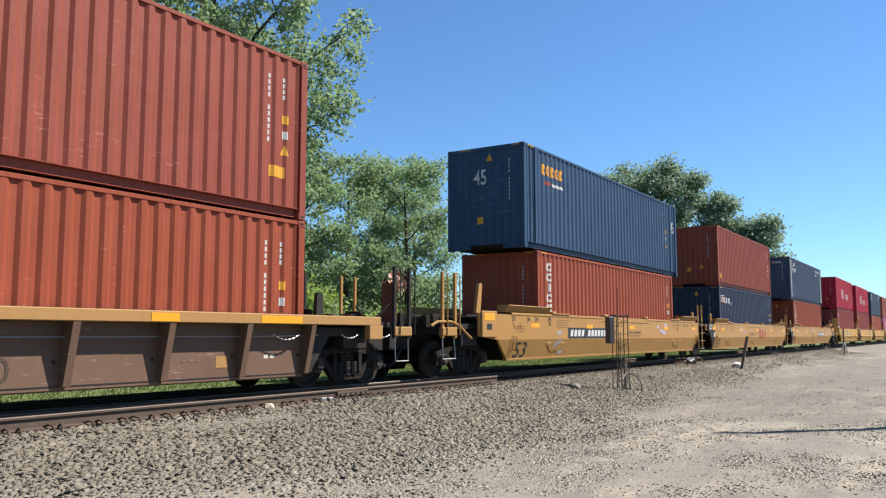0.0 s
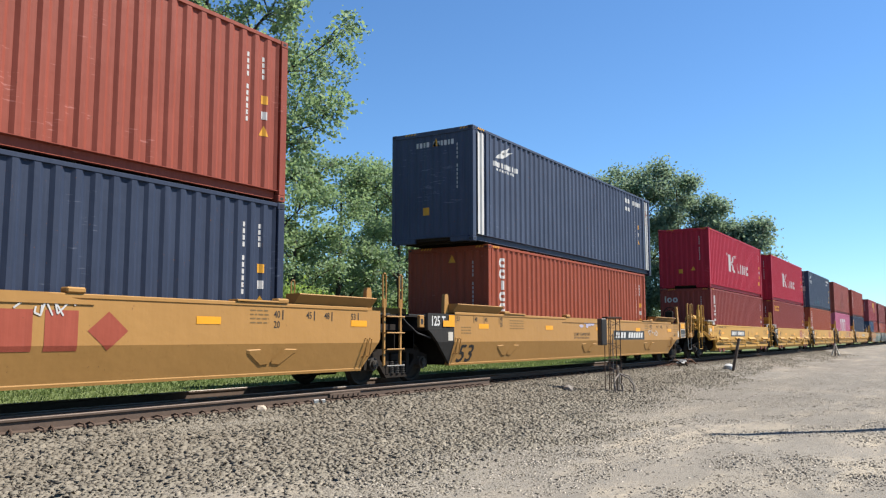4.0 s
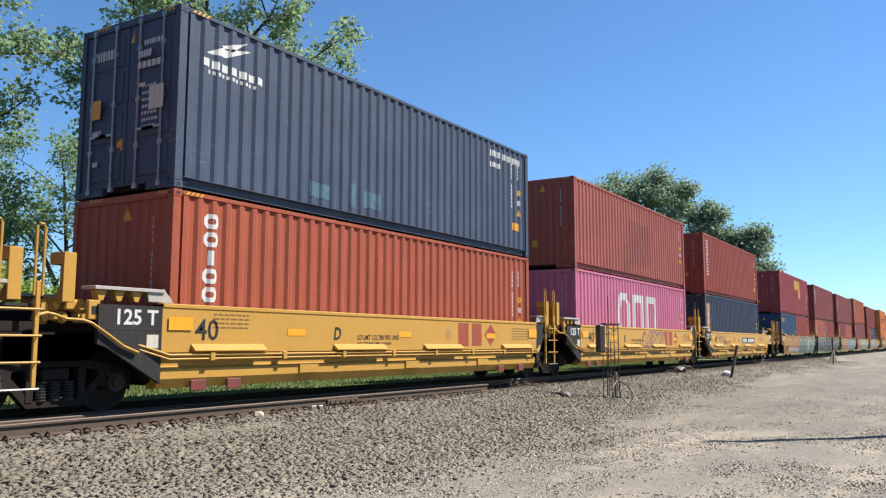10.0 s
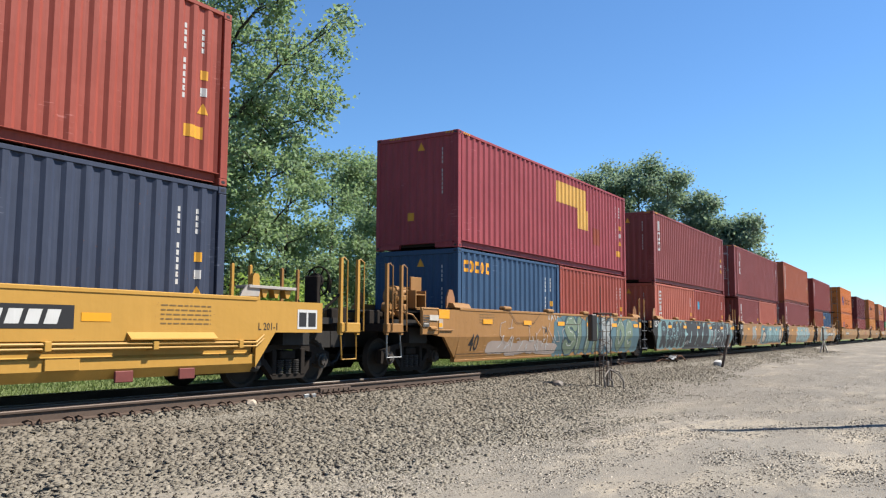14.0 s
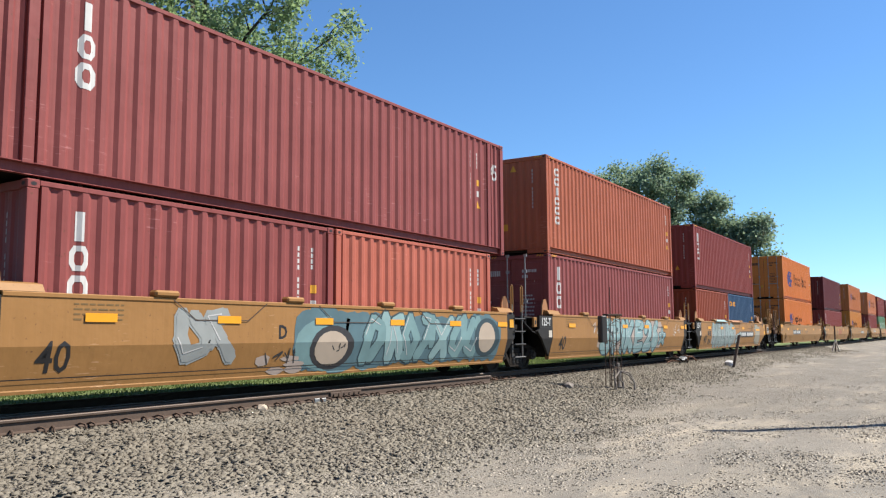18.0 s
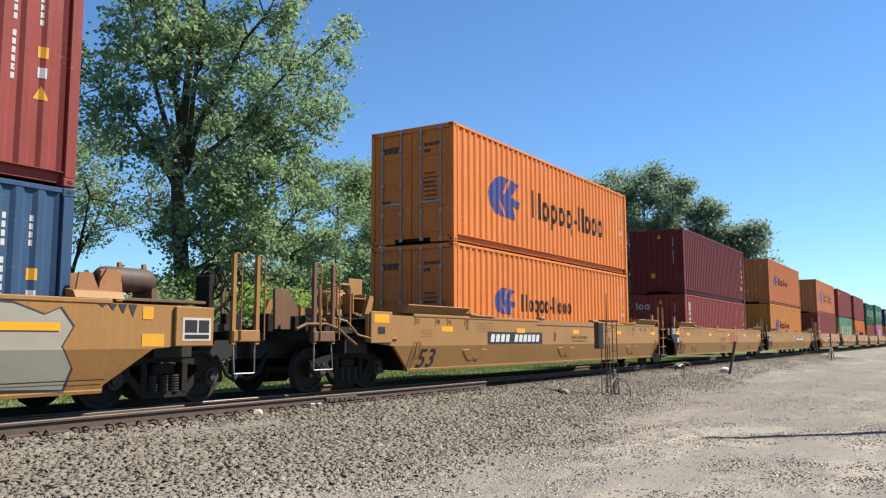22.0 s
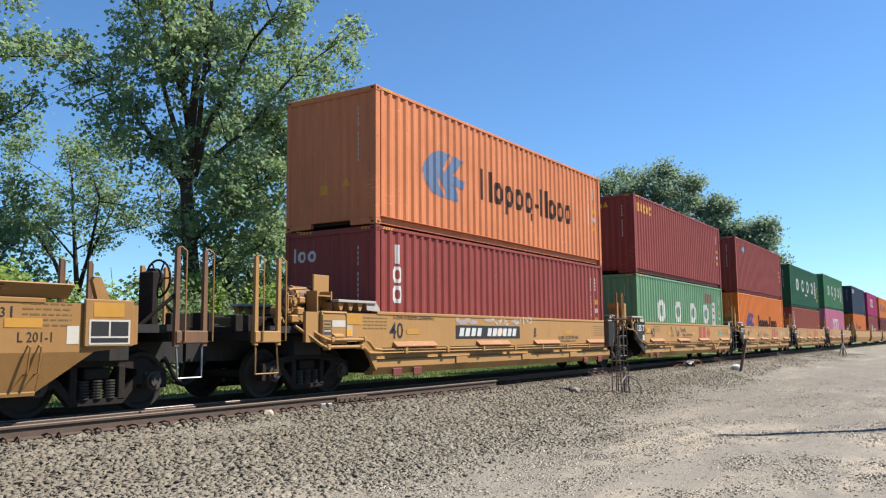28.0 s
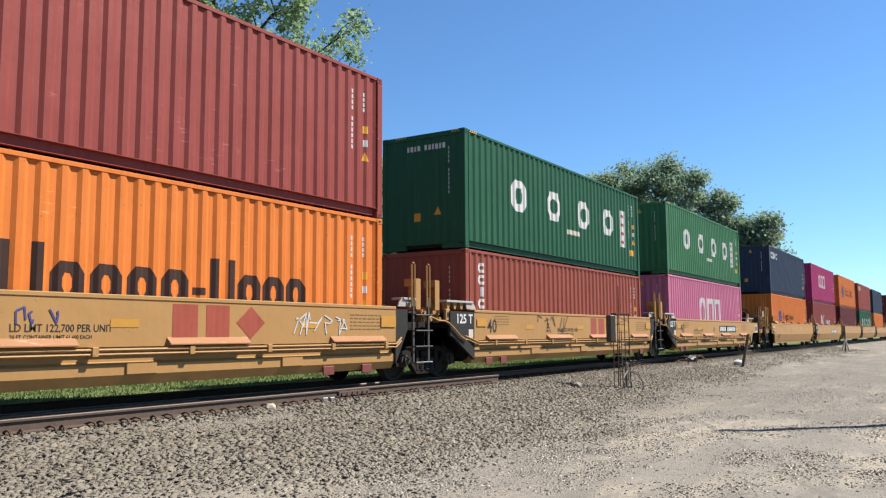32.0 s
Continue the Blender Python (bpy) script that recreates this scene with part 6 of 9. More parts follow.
def make_stones():
    grey = stone_material("crushed_stone", [(0.0, (0.125, 0.110, 0.086)), (0.25, (0.155, 0.138, 0.108)), (0.6, (0.182, 0.162, 0.127)), (0.93, (0.207, 0.184, 0.145)), (1.0, (0.255, 0.224, 0.174))])
    tan = stone_material("tan_pebbles", [(0.0, (0.115, 0.103, 0.085)), (0.5, (0.22, 0.197, 0.162)), (1.0, (0.38, 0.34, 0.28))])

    def shoulder(x0, x1, y0, y1, thin=0.0):
        def place(rng, n):
            x, y = rng.uniform(x0, x1, n), rng.uniform(y0, y1, n)
            patch = np.array([noise.noise(Vector((p * 0.45, q * 0.9, 1.7))) for p, q in zip(x, y)])
            edge = 5.2 + np.clip((x - 9) * 0.13, 0, 2.6) + np.clip((10.5 - x) * 0.22, 0, 1.2) + patch * 1.4
            keep = rng.random(n) < np.clip(0.5 + (y - edge) / 2.6, thin, 1.0) ** 1.3
            return np.array([(p, q, ground_at(p, q)) for p, q in zip(x[keep], y[keep])])
        return place
    scatter_stones("ballast_stones", "loose grey crushed stones beside the rails", 88000, shoulder(3.0, 16.0, 1.8, 9.9), 0.067, grey, 3)
    scatter_stones("ballast_stones", "loose grey crushed stones beside the rails", 56000, shoulder(16.0, 34.0, 2.6, 9.9), 0.060, grey, 4)
    scatter_stones("ballast_stones", "loose grey crushed stones beside the rails", 26000, shoulder(34.0, 75.0, 4.6, 9.9), 0.06, grey, 5)
    scatter_stones("ballast_stones", "grey crushed stones between the rails", 15000, lambda rng, n: np.stack([rng.uniform(0, 50, n), rng.uniform(9.7, 13.0, n), np.full(n, -0.15)], 1), 0.06, grey, 6)

    def lane(rng, n):
        x, y = 6 + rng.exponential(9.0, n), rng.uniform(-1.5, 7.0, n)
        patch = np.array([noise.noise(Vector((p * 0.5, q * 0.8, 9.1))) for p, q in zip(x, y)])
        keep = rng.random(n) < np.clip(0.45 + patch * 1.3, 0.05, 1.0)
        return np.array([(p, q, ground_at(p, q) - 0.002) for p, q in zip(x[keep], y[keep])])
    scatter_stones("lane_pebbles", "small tan pebbles on the dirt lane", 95000, lane, 0.027, tan, 7, True)


def make_track():
    R = RAIL_Z
    track = thing("railway_track", "rusty steel rails on weathered wooden ties in ballast", "track", "", "structure")
    x0, x1 = -350.0, 700.0
    for sy in (-1, 1):
        c = TRACK_Y + sy * 0.754
        b = Build()
        line = [(-0.076, -0.172), (0.076, -0.172), (0.076, -0.160), (0.012, -0.146), (0.009, -0.045), (0.036, -0.034), (0.037, -0.008), (-0.037, -0.008), (-0.036, -0.034), (-0.009, -0.045), (-0.012, -0.146), (-0.076, -0.160)]
        b.prism([(c + p, q + R) for p, q in line][::-1], "x", x0, x1)
        b.part("rail", RAIL_RUST, track, "rusty rail")
        b = Build()
        b.prism([(c - 0.037, R - 0.008), (c - 0.033, R - 0.001), (c - 0.012, R), (c + 0.012, R), (c + 0.033, R - 0.001), (c + 0.037, R - 0.008)], "x", x0, x1)
        b.part("rail_head", RAIL_TOP, track, "polished running surface")
    # spare rails lying on the tie ends
    for y, x_end, ob_label in ((9.69, 17.6, "long rusty spare rail lying on the tie ends"), (10.10, 8.75, "rusty spare rail lying behind another")):
        spare = thing("spare_rail", ob_label, "rail")
        b = Build()
        b.prism([(y + p, q + R - 0.004) for p, q in line][::-1], "x", -60.0, x_end)
        b.part("rail_web", RAIL_RUST, spare)
        b = Build()
        b.prism([(y - 0.037, R - 0.012), (y - 0.033, R - 0.005), (y - 0.012, R - 0.004), (y + 0.012, R - 0.004), (y + 0.033, R - 0.005), (y + 0.037, R - 0.012)], "x", -60.0, x_end)
        b.part("rail_head", RAIL_WORN, spare)
        if x_end > 10:
            b = Build()
            b.box(11.6, 12.5, y - 0.05, y - 0.012, -0.065, 0.025, 0.01)
            b.part("joint_bar", RAIL_RUST, spare)
            for k in range(6):
                b = Build()
                b.disc((11.68 + k * 0.148, y - 0.06, -0.02), "y", 0.022, 0.03, 6)
                b.part("bolt", RAIL_RUST, spare)
            for k, (dx, h) in enumerate(((11.15, 0.075), (11.32, 0.07))):
                b = Build()
                b.box(dx - 0.07, dx + 0.07, y - 0.13, y - 0.085, -0.12, -0.12 + h, 0.01)
                b.part("loose_plate", GALV, spare)
    rng = random.Random(8)
    b = Build()
    b.box(-0.115, 0.115, -1.30, 1.30, -0.18, 0.0, 0.012)
    tie = b.mesh("tie", TIE_WOOD)
    b = Build()
    b.box(-0.10, 0.10, -0.18, 0.18, -0.006, 0.012, 0.004)
    plate = b.mesh("tie_plate", RUST)
    b = Build()
    b.box(-0.012, 0.012, -0.012, 0.012, -0.02, 0.035)
    b.box(-0.018, 0.018, -0.012, 0.03, 0.028, 0.045, 0.005)
    spike = b.mesh("spike", RUST)
    b = Build()
    b.tube([(0, -0.15, -0.02), (0, -0.13, 0.03), (0, -0.06, 0.045), (0, 0.02, 0.02), (0, 0.06, -0.01)], 0.016, 5)
    anchor = b.mesh("rail_anchor", OLD_RUST)
    for k in range(240):
        x = -4.0 + k * 0.52 + rng.uniform(-0.03, 0.03)
        t = mesh_ob("tie", tie, track)
        t.location = (x, TRACK_Y + rng.uniform(-0.05, 0.05), R - 0.178)
        t.rotation_euler = (0, 0, rng.uniform(-0.02, 0.02))
        if k < 110:
            p = mesh_ob("tie_plate", plate, track)
            p.location = (x, TRACK_Y - 0.754, R - 0.178)
            for dx, dy in ((-0.06, -0.10), (0.05, 0.10)):
                s = mesh_ob("spike", spike, track)
                s.location = (x + dx, TRACK_Y - 0.754 + dy, R - 0.166)
            for dx in (-0.16, 0.16):
                a = mesh_ob("rail_anchor", anchor, track)
                a.location = (x + dx + rng.uniform(-0.02, 0.02), 9.69 - 0.03 if x < 17 else TRACK_Y - 0.754, R - 0.168)
                a.rotation_euler = (0, 0, rng.uniform(-0.5, 0.5))
    b = Build()
    for k in range(1150):
        x = 121.0 + k * 0.52
        b.box(x - 0.115, x + 0.115, TRACK_Y - 1.3, TRACK_Y + 1.3, R - 0.36, R - 0.18)
    for k in range(660):
        x = -4.5 - k * 0.52
        b.box(x - 0.115, x + 0.115, TRACK_Y - 1.3, TRACK_Y + 1.3, R - 0.36, R - 0.18)
    tagged(b.part("far_ties", TIE_WOOD, track), kind="stuff")


# ---- trees and shrubs ----
def leaf_material(name, dark, light, back):
    n = Nodes(name)
    geo = n.add("NewGeometry")
    col = n.ramp(geo.outputs["Random Per Island"], [(0.0, dark), (0.55, tuple((a + b) / 2 for a, b in zip(dark, light))), (1.0, light)])
    col = n.mix(n.ramp(n.noise(n.coords(), 0.5, 3), [(0.35, (0, 0, 0)), (0.7, (0.5, 0.5, 0.5))]), col, light)
    n.done(col, 0.60, 0.0, 0.15)
    tr = n.add("BsdfTranslucent", Color=(*back, 1))
    mx = n.add("MixShader", Fac=0.45)
    n.link(n.bsdf.outputs[0], mx.inputs[1])
    n.link(tr.outputs[0], mx.inputs[2])
    n.link(mx.outputs[0], n.tree.nodes["Material Output"].inputs["Surface"])
    return n.mat


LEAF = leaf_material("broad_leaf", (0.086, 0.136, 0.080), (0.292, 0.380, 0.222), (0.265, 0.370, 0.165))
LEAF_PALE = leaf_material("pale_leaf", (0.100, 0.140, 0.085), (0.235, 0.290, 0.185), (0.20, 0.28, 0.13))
# distance haze over the far foliage is put into these bluer, flatter greens
LEAF_HAZED = leaf_material("hazed_far_leaf", (0.138, 0.195, 0.138), (0.228, 0.295, 0.205), (0.260, 0.350, 0.215))
WEED = leaf_material("bright_weed_leaf", (0.120, 0.185, 0.050), (0.260, 0.350, 0.100), (0.30, 0.42, 0.09))
BARK = plain("grey_brown_bark", (0.065, 0.050, 0.038), 0.95, 0.0, 0.4, 9.0)
DEAD = plain("bare_grey_twig", (0.40, 0.36, 0.31), 0.9, 0.0, 0.2, 9.0)


def leaf_mesh(name, centres, spread, per, size, material, seed, droop=0.2):
    """Many small folded leaves in clumps round the centres, as one mesh."""
    rng = np.random.default_rng(seed)
    c = np.repeat(np.asarray(centres, float), per, axis=0)
    n = len(c)
    p = c + rng.normal(0, 1, (n, 3)) * spread * np.array((1, 1, 0.75))
    d = rng.normal(0, 1, (n, 3))
    d[:, 2] = d[:, 2] * 0.55 - droop
    d /= np.linalg.norm(d, axis=1)[:, None]
    u = rng.normal(0, 1, (n, 3))
    w = np.cross(d, u)
    w /= np.linalg.norm(w, axis=1)[:, None]
    nrm = np.cross(d, w)
    s = size * rng.uniform(0.6, 1.35, n)[:, None]
    a = p
    b = p + d * s * 0.5 + w * s * 0.36 + nrm * s * 0.08
    t = p + d * s
    e = p + d * s * 0.5 - w * s * 0.36 + nrm * s * 0.08
    v = np.stack([a, b, t, e], 1).reshape(-1, 3)
    q = np.arange(n)[:, None] * 4
    f = np.concatenate([q + np.array((0, 1, 2)), q + np.array((0, 2, 3))], 1).reshape(-1, 3)
    me = bpy.data.meshes.new(name)
    me.vertices.add(len(v))
    me.vertices.foreach_set("co", v.reshape(-1))
    me.loops.add(len(f) * 3)
    me.loops.foreach_set("vertex_index", f.reshape(-1))
    me.polygons.add(len(f))
    me.polygons.foreach_set("loop_start", np.arange(len(f)) * 3)
    me.polygons.foreach_set("loop_total", np.full(len(f), 3))
    me.update(calc_edges=True)
    me.materials.append(material)
    return me


def tree(x, y, height, trunk_r, label, seed, lean=(0, 0), fork=0.4, reach=4.0, limbs=7, twigs=9, per=34, size=0.17, clump=0.42, leaf=None, low=0.25, name="tree", taper=0.55, bare=0.30, lift=0.0, boughs=0):
    """A tapered trunk with limbs, twigs and a crown of many leaves."""
    rng = random.Random(seed)
    ob = thing(name, label, "tree")
    ob.location = (x, y, ground_z(y))
    leaf = leaf or LEAF
    spine = []
    for k in range(9):
        s = k / 8
        spine.append(Vector((lean[0] * s * s + rng.uniform(-1, 1) * 0.10 * height * 0.05, lean[1] * s * s + rng.uniform(-1, 1) * 0.10 * height * 0.05, height * 0.88 * s)))
    b = Build()
    b.tube([spine[0] + Vector((0, 0, -0.3))] + spine, trunk_r, 9, trunk_r * 0.12)
    b.part("trunk", BARK, ob, "", True)
    tips = []
    for k in range(limbs):
        wood = Build()
        s = low + (0.95 - low) * (k + rng.uniform(0, 0.7)) / limbs
        i = min(7, int(s * 8))
        start = spine[i].lerp(spine[i + 1], s * 8 - i)
        a = k * 2.39996 + rng.uniform(-0.5, 0.5)
        span = reach * (1.0 - taper * abs(s - 0.45) / 0.55) * rng.uniform(0.75, 1.15)
        rise = (rng.uniform(0.25, 0.75) + lift) * span + (0.35 * span if s > 0.7 else 0)
        if k < boughs:    # main forks that carry the crown upwards
            i, s = 3, low + 0.02 * k
            start = spine[0].lerp(spine[8], s / 1.0)
            span, rise = reach * (0.45 + 0.16 * k), height * (0.50 - 0.05 * k)
        line = [start]
        way = Vector((math.cos(a), math.sin(a), 0))
        for q in (0.35, 0.7, 1.0):
            line.append(start + way * span * q + Vector((rng.uniform(-0.25, 0.25), rng.uniform(-0.25, 0.25), rise * q ** 0.8)))
        r0 = max(0.03, trunk_r * (0.62 if k < boughs else 0.42) * (1.1 - s))
        wood.tube(line, r0, 6, r0 * 0.25)
        for j in range(twigs):
            q = rng.uniform(bare, 1.0)
            seg = min(2, int(q * 3))
            p = line[seg].lerp(line[seg + 1], q * 3 - seg)
            d = Vector((rng.gauss(0, 1), rng.gauss(0, 1), rng.gauss(0.35, 0.7))).normalized() * rng.uniform(0.5, 1.15) * reach * 0.30
            end = p + d
            wood.tube([p, p + d * 0.5 + Vector((0, 0, 0.08)), end], r0 * 0.22 + 0.008, 4, 0.006)
            tips += [tuple(end), tuple(p + d * 0.6)]
        wood.part("limb", BARK, ob, "", True)
    for j in range(twigs):
        d = Vector((rng.gauss(0, 0.6), rng.gauss(0, 0.6), rng.uniform(0.2, 1.0))) * reach * 0.3
        tips.append(tuple(spine[8] + d))
    mesh_ob("crown", leaf_mesh("crown", tips, clump, per, size, leaf, seed), ob)
    return ob


def arm_tree(x, y, height, trunk_r, label, seed, arms, per=28, size=0.180, clump=0.21, leaf=None):
    """A tree with named boughs: each is (foot offset, foot height, reach to the side, tip height, reach away, radius), sideways being square to the line of sight."""
    rng = random.Random(seed)
    ob = thing("tree", label, "tree")
    ob.location = (x, y, ground_z(y))
    side, away = Vector((0.53, -0.848, 0)), Vector((0.848, 0.53, 0))
    up = Vector((0, 0, 1))
    b = Build()
    spine = [Vector((0, 0, -0.3))] + [side * (0.18 * math.sin(k * 1.1)) + up * (height * 0.10 * k) for k in range(1, 9)]
    b.tube(spine, trunk_r, 10, trunk_r * 0.22)
    b.part("trunk", BARK, ob, "", True)
    tips = []
    for foot, z0, out, z1, deep, r in arms:
        wood = Build()
        p0 = up * z0 + side * foot * 0.25
        p3 = side * out + away * deep + up * z1
        line = [p0]
        for q in (0.2, 0.4, 0.6, 0.8, 1.0):
            line.append(p0.lerp(p3, q) + up * (math.sin(q * math.pi) * 0.10 * (z1 - z0)) + Vector((rng.uniform(-1, 1), rng.uniform(-1, 1), rng.uniform(-1, 1))) * 0.22)
        wood.tube(line, r, 7, r * 0.22)
        span = (p3 - p0).length
        for j in range(int(6 + span * 1.7)):
            q = rng.uniform(0.22, 1.0) if j else 1.0
            seg = min(4, int(q * 5))
            p = line[seg].lerp(line[seg + 1], q * 5 - seg)
            d = ((p3 - p0).normalized() * 0.5 + Vector((rng.gauss(0, 0.8), rng.gauss(0, 0.8), rng.gauss(0.15, 0.75)))).normalized() * rng.uniform(0.9, 2.1) * (0.6 + 0.06 * span)
            mid, end = p + d * 0.5 + up * 0.12, p + d
            wood.tube([p, mid, end], r * 0.20 + 0.012, 5, 0.008)
            for k in range(5):
                c = p.lerp(end, rng.uniform(0.45, 1.05))
                e = Vector((rng.gauss(0, 1), rng.gauss(0, 1), rng.gauss(0.1, 0.8))).normalized() * rng.uniform(0.25, 0.75)
                wood.tube([c, c + e], 0.011, 4, 0.005)
                tips.append(tuple(c + e))
        wood.part("limb", BARK, ob, "", True)
    mesh_ob("crown", leaf_mesh("crown", tips, clump, per, size, leaf or LEAF, seed), ob)
    return ob


def shrub(x, y, height, width, seed, leaf=None, size=0.14, per=30, label="dense green shrub on the verge", name="shrub"):
    rng = random.Random(seed)
    ob = thing(name, label, "shrub")
    ob.location = (x, y, ground_z(y))
    wood, tips = Build(), []
    for k in range(9):
        a = rng.uniform(0, 6.28)
        r = width / 2 * math.sqrt(rng.uniform(0.02, 1))
        top = Vector((r * math.cos(a), r * math.sin(a), height * rng.uniform(0.55, 1.0) * (1 - 0.3 * (2 * r / width) ** 2)))
        wood.tube([(rng.uniform(-0.2, 0.2), rng.uniform(-0.2, 0.2), -0.1), tuple(top * 0.5), tuple(top)], 0.035, 5, 0.008)
        for q in range(7):
            s = rng.uniform(0.12, 1.0)
            tips.append(tuple(top * s + Vector((rng.gauss(0, 0.3), rng.gauss(0, 0.3), rng.gauss(0, 0.2))) * width * 0.22))
    wood.part("stem", BARK, ob)["kind"] = "stuff"
    mesh_ob("foliage", leaf_mesh("foliage", tips, width * 0.13, per, size, leaf or LEAF, seed), ob)
    return ob


def make_trees():
    # the tall tree behind the track
    tall = arm_tree(20.4, 24.0, 17.5, 0.38, "tall broadleaf tree with a forked dark trunk behind the track", 11,
                    [(-1.0, 7.0, -5.0, 12.3, 1.0, 0.11), (-0.8, 8.0, -3.4, 15.6, -0.8, 0.11), (-0.2, 8.6, -1.5, 17.6, 0.6, 0.12), (0.6, 8.0, 1.4, 17.2, -0.5, 0.11), (0.5, 7.4, 3.6, 15.0, 0.4, 0.12), (0.7, 7.0, 5.2, 11.8, -0.6, 0.10), (0.5, 5.9, 4.9, 9.6, 0.9, 0.07), (0.2, 5.0, 3.4, 7.2, -1.2, 0.06), (0.0, 9.6, 0.4, 14.0, 2.6, 0.09), (0.0, 9.2, -0.6, 13.4, -2.8, 0.09), (0.3, 4.4, 1.8, 6.4, -1.4, 0.05), (0.0, 7.0, -1.5, 9.0, -1.2, 0.05), (0.1, 3.6, 2.5, 4.9, 0.8, 0.05)])
    b = Build()
    b.tube([(0.05, -0.1, 7.40), (-0.30, -0.28, 7.52), (-0.73, -0.32, 7.40), (-1.03, -0.33, 7.20), (-1.26, -0.33, 6.92), (-1.42, -0.33, 6.70)], 0.060, 7, 0.022)
    b.part("dead_branch", DEAD, tall, "pale barkless broken branch", True)
    tree(25.2, 25.0, 15.5, 0.20, "slender broadleaf tree beside the tall one", 12, (3.0, 0), reach=3.6, limbs=11, twigs=9, per=50, size=0.155, clump=0.22, low=0.18)
    tree(11.6, 24.5, 16.0, 0.36, "tall broadleaf tree with hanging branches", 13, (0.2, -0.3), reach=3.8, limbs=14, twigs=11, per=52, size=0.155, clump=0.22, low=0.47)
    tree(22.0, 33.0, 11.0, 0.20, "thin open-crowned tree with several stems", 14, (-0.8, 0), reach=4.4, limbs=12, twigs=10, per=46, size=0.145, clump=0.25, low=0.26, boughs=4, bare=0.4)
    tree(13.2, 30.0, 8.8, 0.25, "small spreading tree at the wood's edge", 15, (0, 0), reach=4.4, limbs=11, twigs=11, per=46, size=0.150, clump=0.25, bare=0.35, low=0.15)
    tree(31.2, 25.5, 10.2, 0.20, "round-headed small tree behind the track", 16, (0.2, 0), reach=3.0, limbs=11, twigs=12, per=46, size=0.150, clump=0.25, bare=0.35, low=0.14)
    tree(34.2, 24.0, 10.4, 0.20, "round-headed small tree behind the track", 17, (-0.2, 0), reach=3.1, limbs=11, twigs=12, per=46, size=0.150, clump=0.25, bare=0.35, low=0.14)
    tree(27.4, 25.0, 9.5, 0.17, "dense small tree behind the track", 18, (0.2, 0), reach=2.8, limbs=9, twigs=11, per=46, size=0.150, clump=0.25, bare=0.35, low=0.12)
    tree(24.6, 26.5, 11.4, 0.20, "leafy middle-sized tree beside the tall trunk", 19, (0.3, 0), reach=3.6, limbs=14, twigs=14, per=46, size=0.150, clump=0.25, low=0.16, bare=0.45)
    tree(15.6, 31.5, 7.8, 0.20, "leafy middle-sized tree at the wood's edge", 20, (0.3, 0), reach=3.2, limbs=10, twigs=9, per=46, size=0.150, clump=0.25, low=0.25, bare=0.5)
    tree(37.4, 28.0, 11.6, 0.20, "leafy middle-sized tree with a rounded crown", 21, (0.2, 0), reach=3.0, limbs=13, twigs=12, per=46, size=0.155, clump=0.27, low=0.12, bare=0.4)
    tree(41.6, 28.6, 11.8, 0.20, "leafy middle-sized tree with a rounded crown", 22, (-0.2, 0), reach=3.2, limbs=13, twigs=12, per=46, size=0.155, clump=0.27, low=0.12, bare=0.4)
    for k, (x, h) in enumerate(((35.6, 5.0), (38.2, 6.4), (40.8, 5.6), (43.4, 6.6), (46.0, 5.4))):
        shrub(x, 29.5, h, 3.6, 600 + k, LEAF_PALE if k % 2 else LEAF, 0.18, 100, "tall shrub at the edge of the wood")
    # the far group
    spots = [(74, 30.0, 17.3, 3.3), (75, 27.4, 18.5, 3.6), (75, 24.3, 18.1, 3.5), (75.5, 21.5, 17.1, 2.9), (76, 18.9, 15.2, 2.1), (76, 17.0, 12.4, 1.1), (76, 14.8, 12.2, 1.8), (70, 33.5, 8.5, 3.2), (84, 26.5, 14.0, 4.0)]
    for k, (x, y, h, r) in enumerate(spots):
        tree(x, y, h, 0.34, "full-crowned broadleaf tree in a distant group", 30 + k, (rng_lean(k), 0), reach=r * 0.95, limbs=16, twigs=11, per=50, size=0.25, clump=0.46, leaf=LEAF_HAZED, low=0.12, taper=0.35, bare=0.5)
    # shrubs and the wood's edge
    rng = random.Random(77)
    for k in range(30):
        x = 8 + k * 1.55 + rng.uniform(-0.6, 0.6)
        shrub(x, 22.6 + rng.uniform(-1.2, 4.5), rng.uniform(1.8, 3.6), rng.uniform(2.2, 3.4), 100 + k, WEED if k % 2 else LEAF_PALE, 0.17, 80)
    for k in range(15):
        shrub(40 + k * 4.4, 27 + rng.uniform(-2, 4), rng.uniform(3.6, 5.6), rng.uniform(4.0, 6.0), 200 + k, LEAF_HAZED, 0.24, 44, "dense green shrub in the distance")
    for k in range(27):
        x = 5 + k * 1.45
        gap = 0.48 if 18.5 < x < 24.5 else 1.0    # a thinner stretch where the sky shows low down
        shrub(x, 29.5 + rng.uniform(-1.5, 2), rng.uniform(4.4, 6.9) * gap, rng.uniform(3.2, 4.4), 300 + k, LEAF_PALE if k % 3 == 1 else LEAF, 0.19, 105, "tall shrub at the edge of the wood")
    for k in range(13):
        shrub(10.5 + k * 1.15 + rng.uniform(-0.3, 0.3), 22.4 + rng.uniform(-1.2, 1.4), rng.uniform(3.0, 4.3), rng.uniform(2.0, 2.8), 500 + k, WEED if k % 3 else LEAF_PALE, 0.16, 85, "sunlit yellow-green shrub behind the track")
    for k in range(4):
        shrub(11.4 + k * 1.05, 21.6 + 0.4 * (k % 2), (3.3, 3.7, 3.0, 2.3)[k], 2.6, 400 + k, WEED, 0.16, 95, "tall sunlit yellow-green shrub behind the track")


def rng_lean(k):
    return (-0.5, 0.6, 0.2, -0.3, 0.4, -0.2, 0.1)[k % 7]


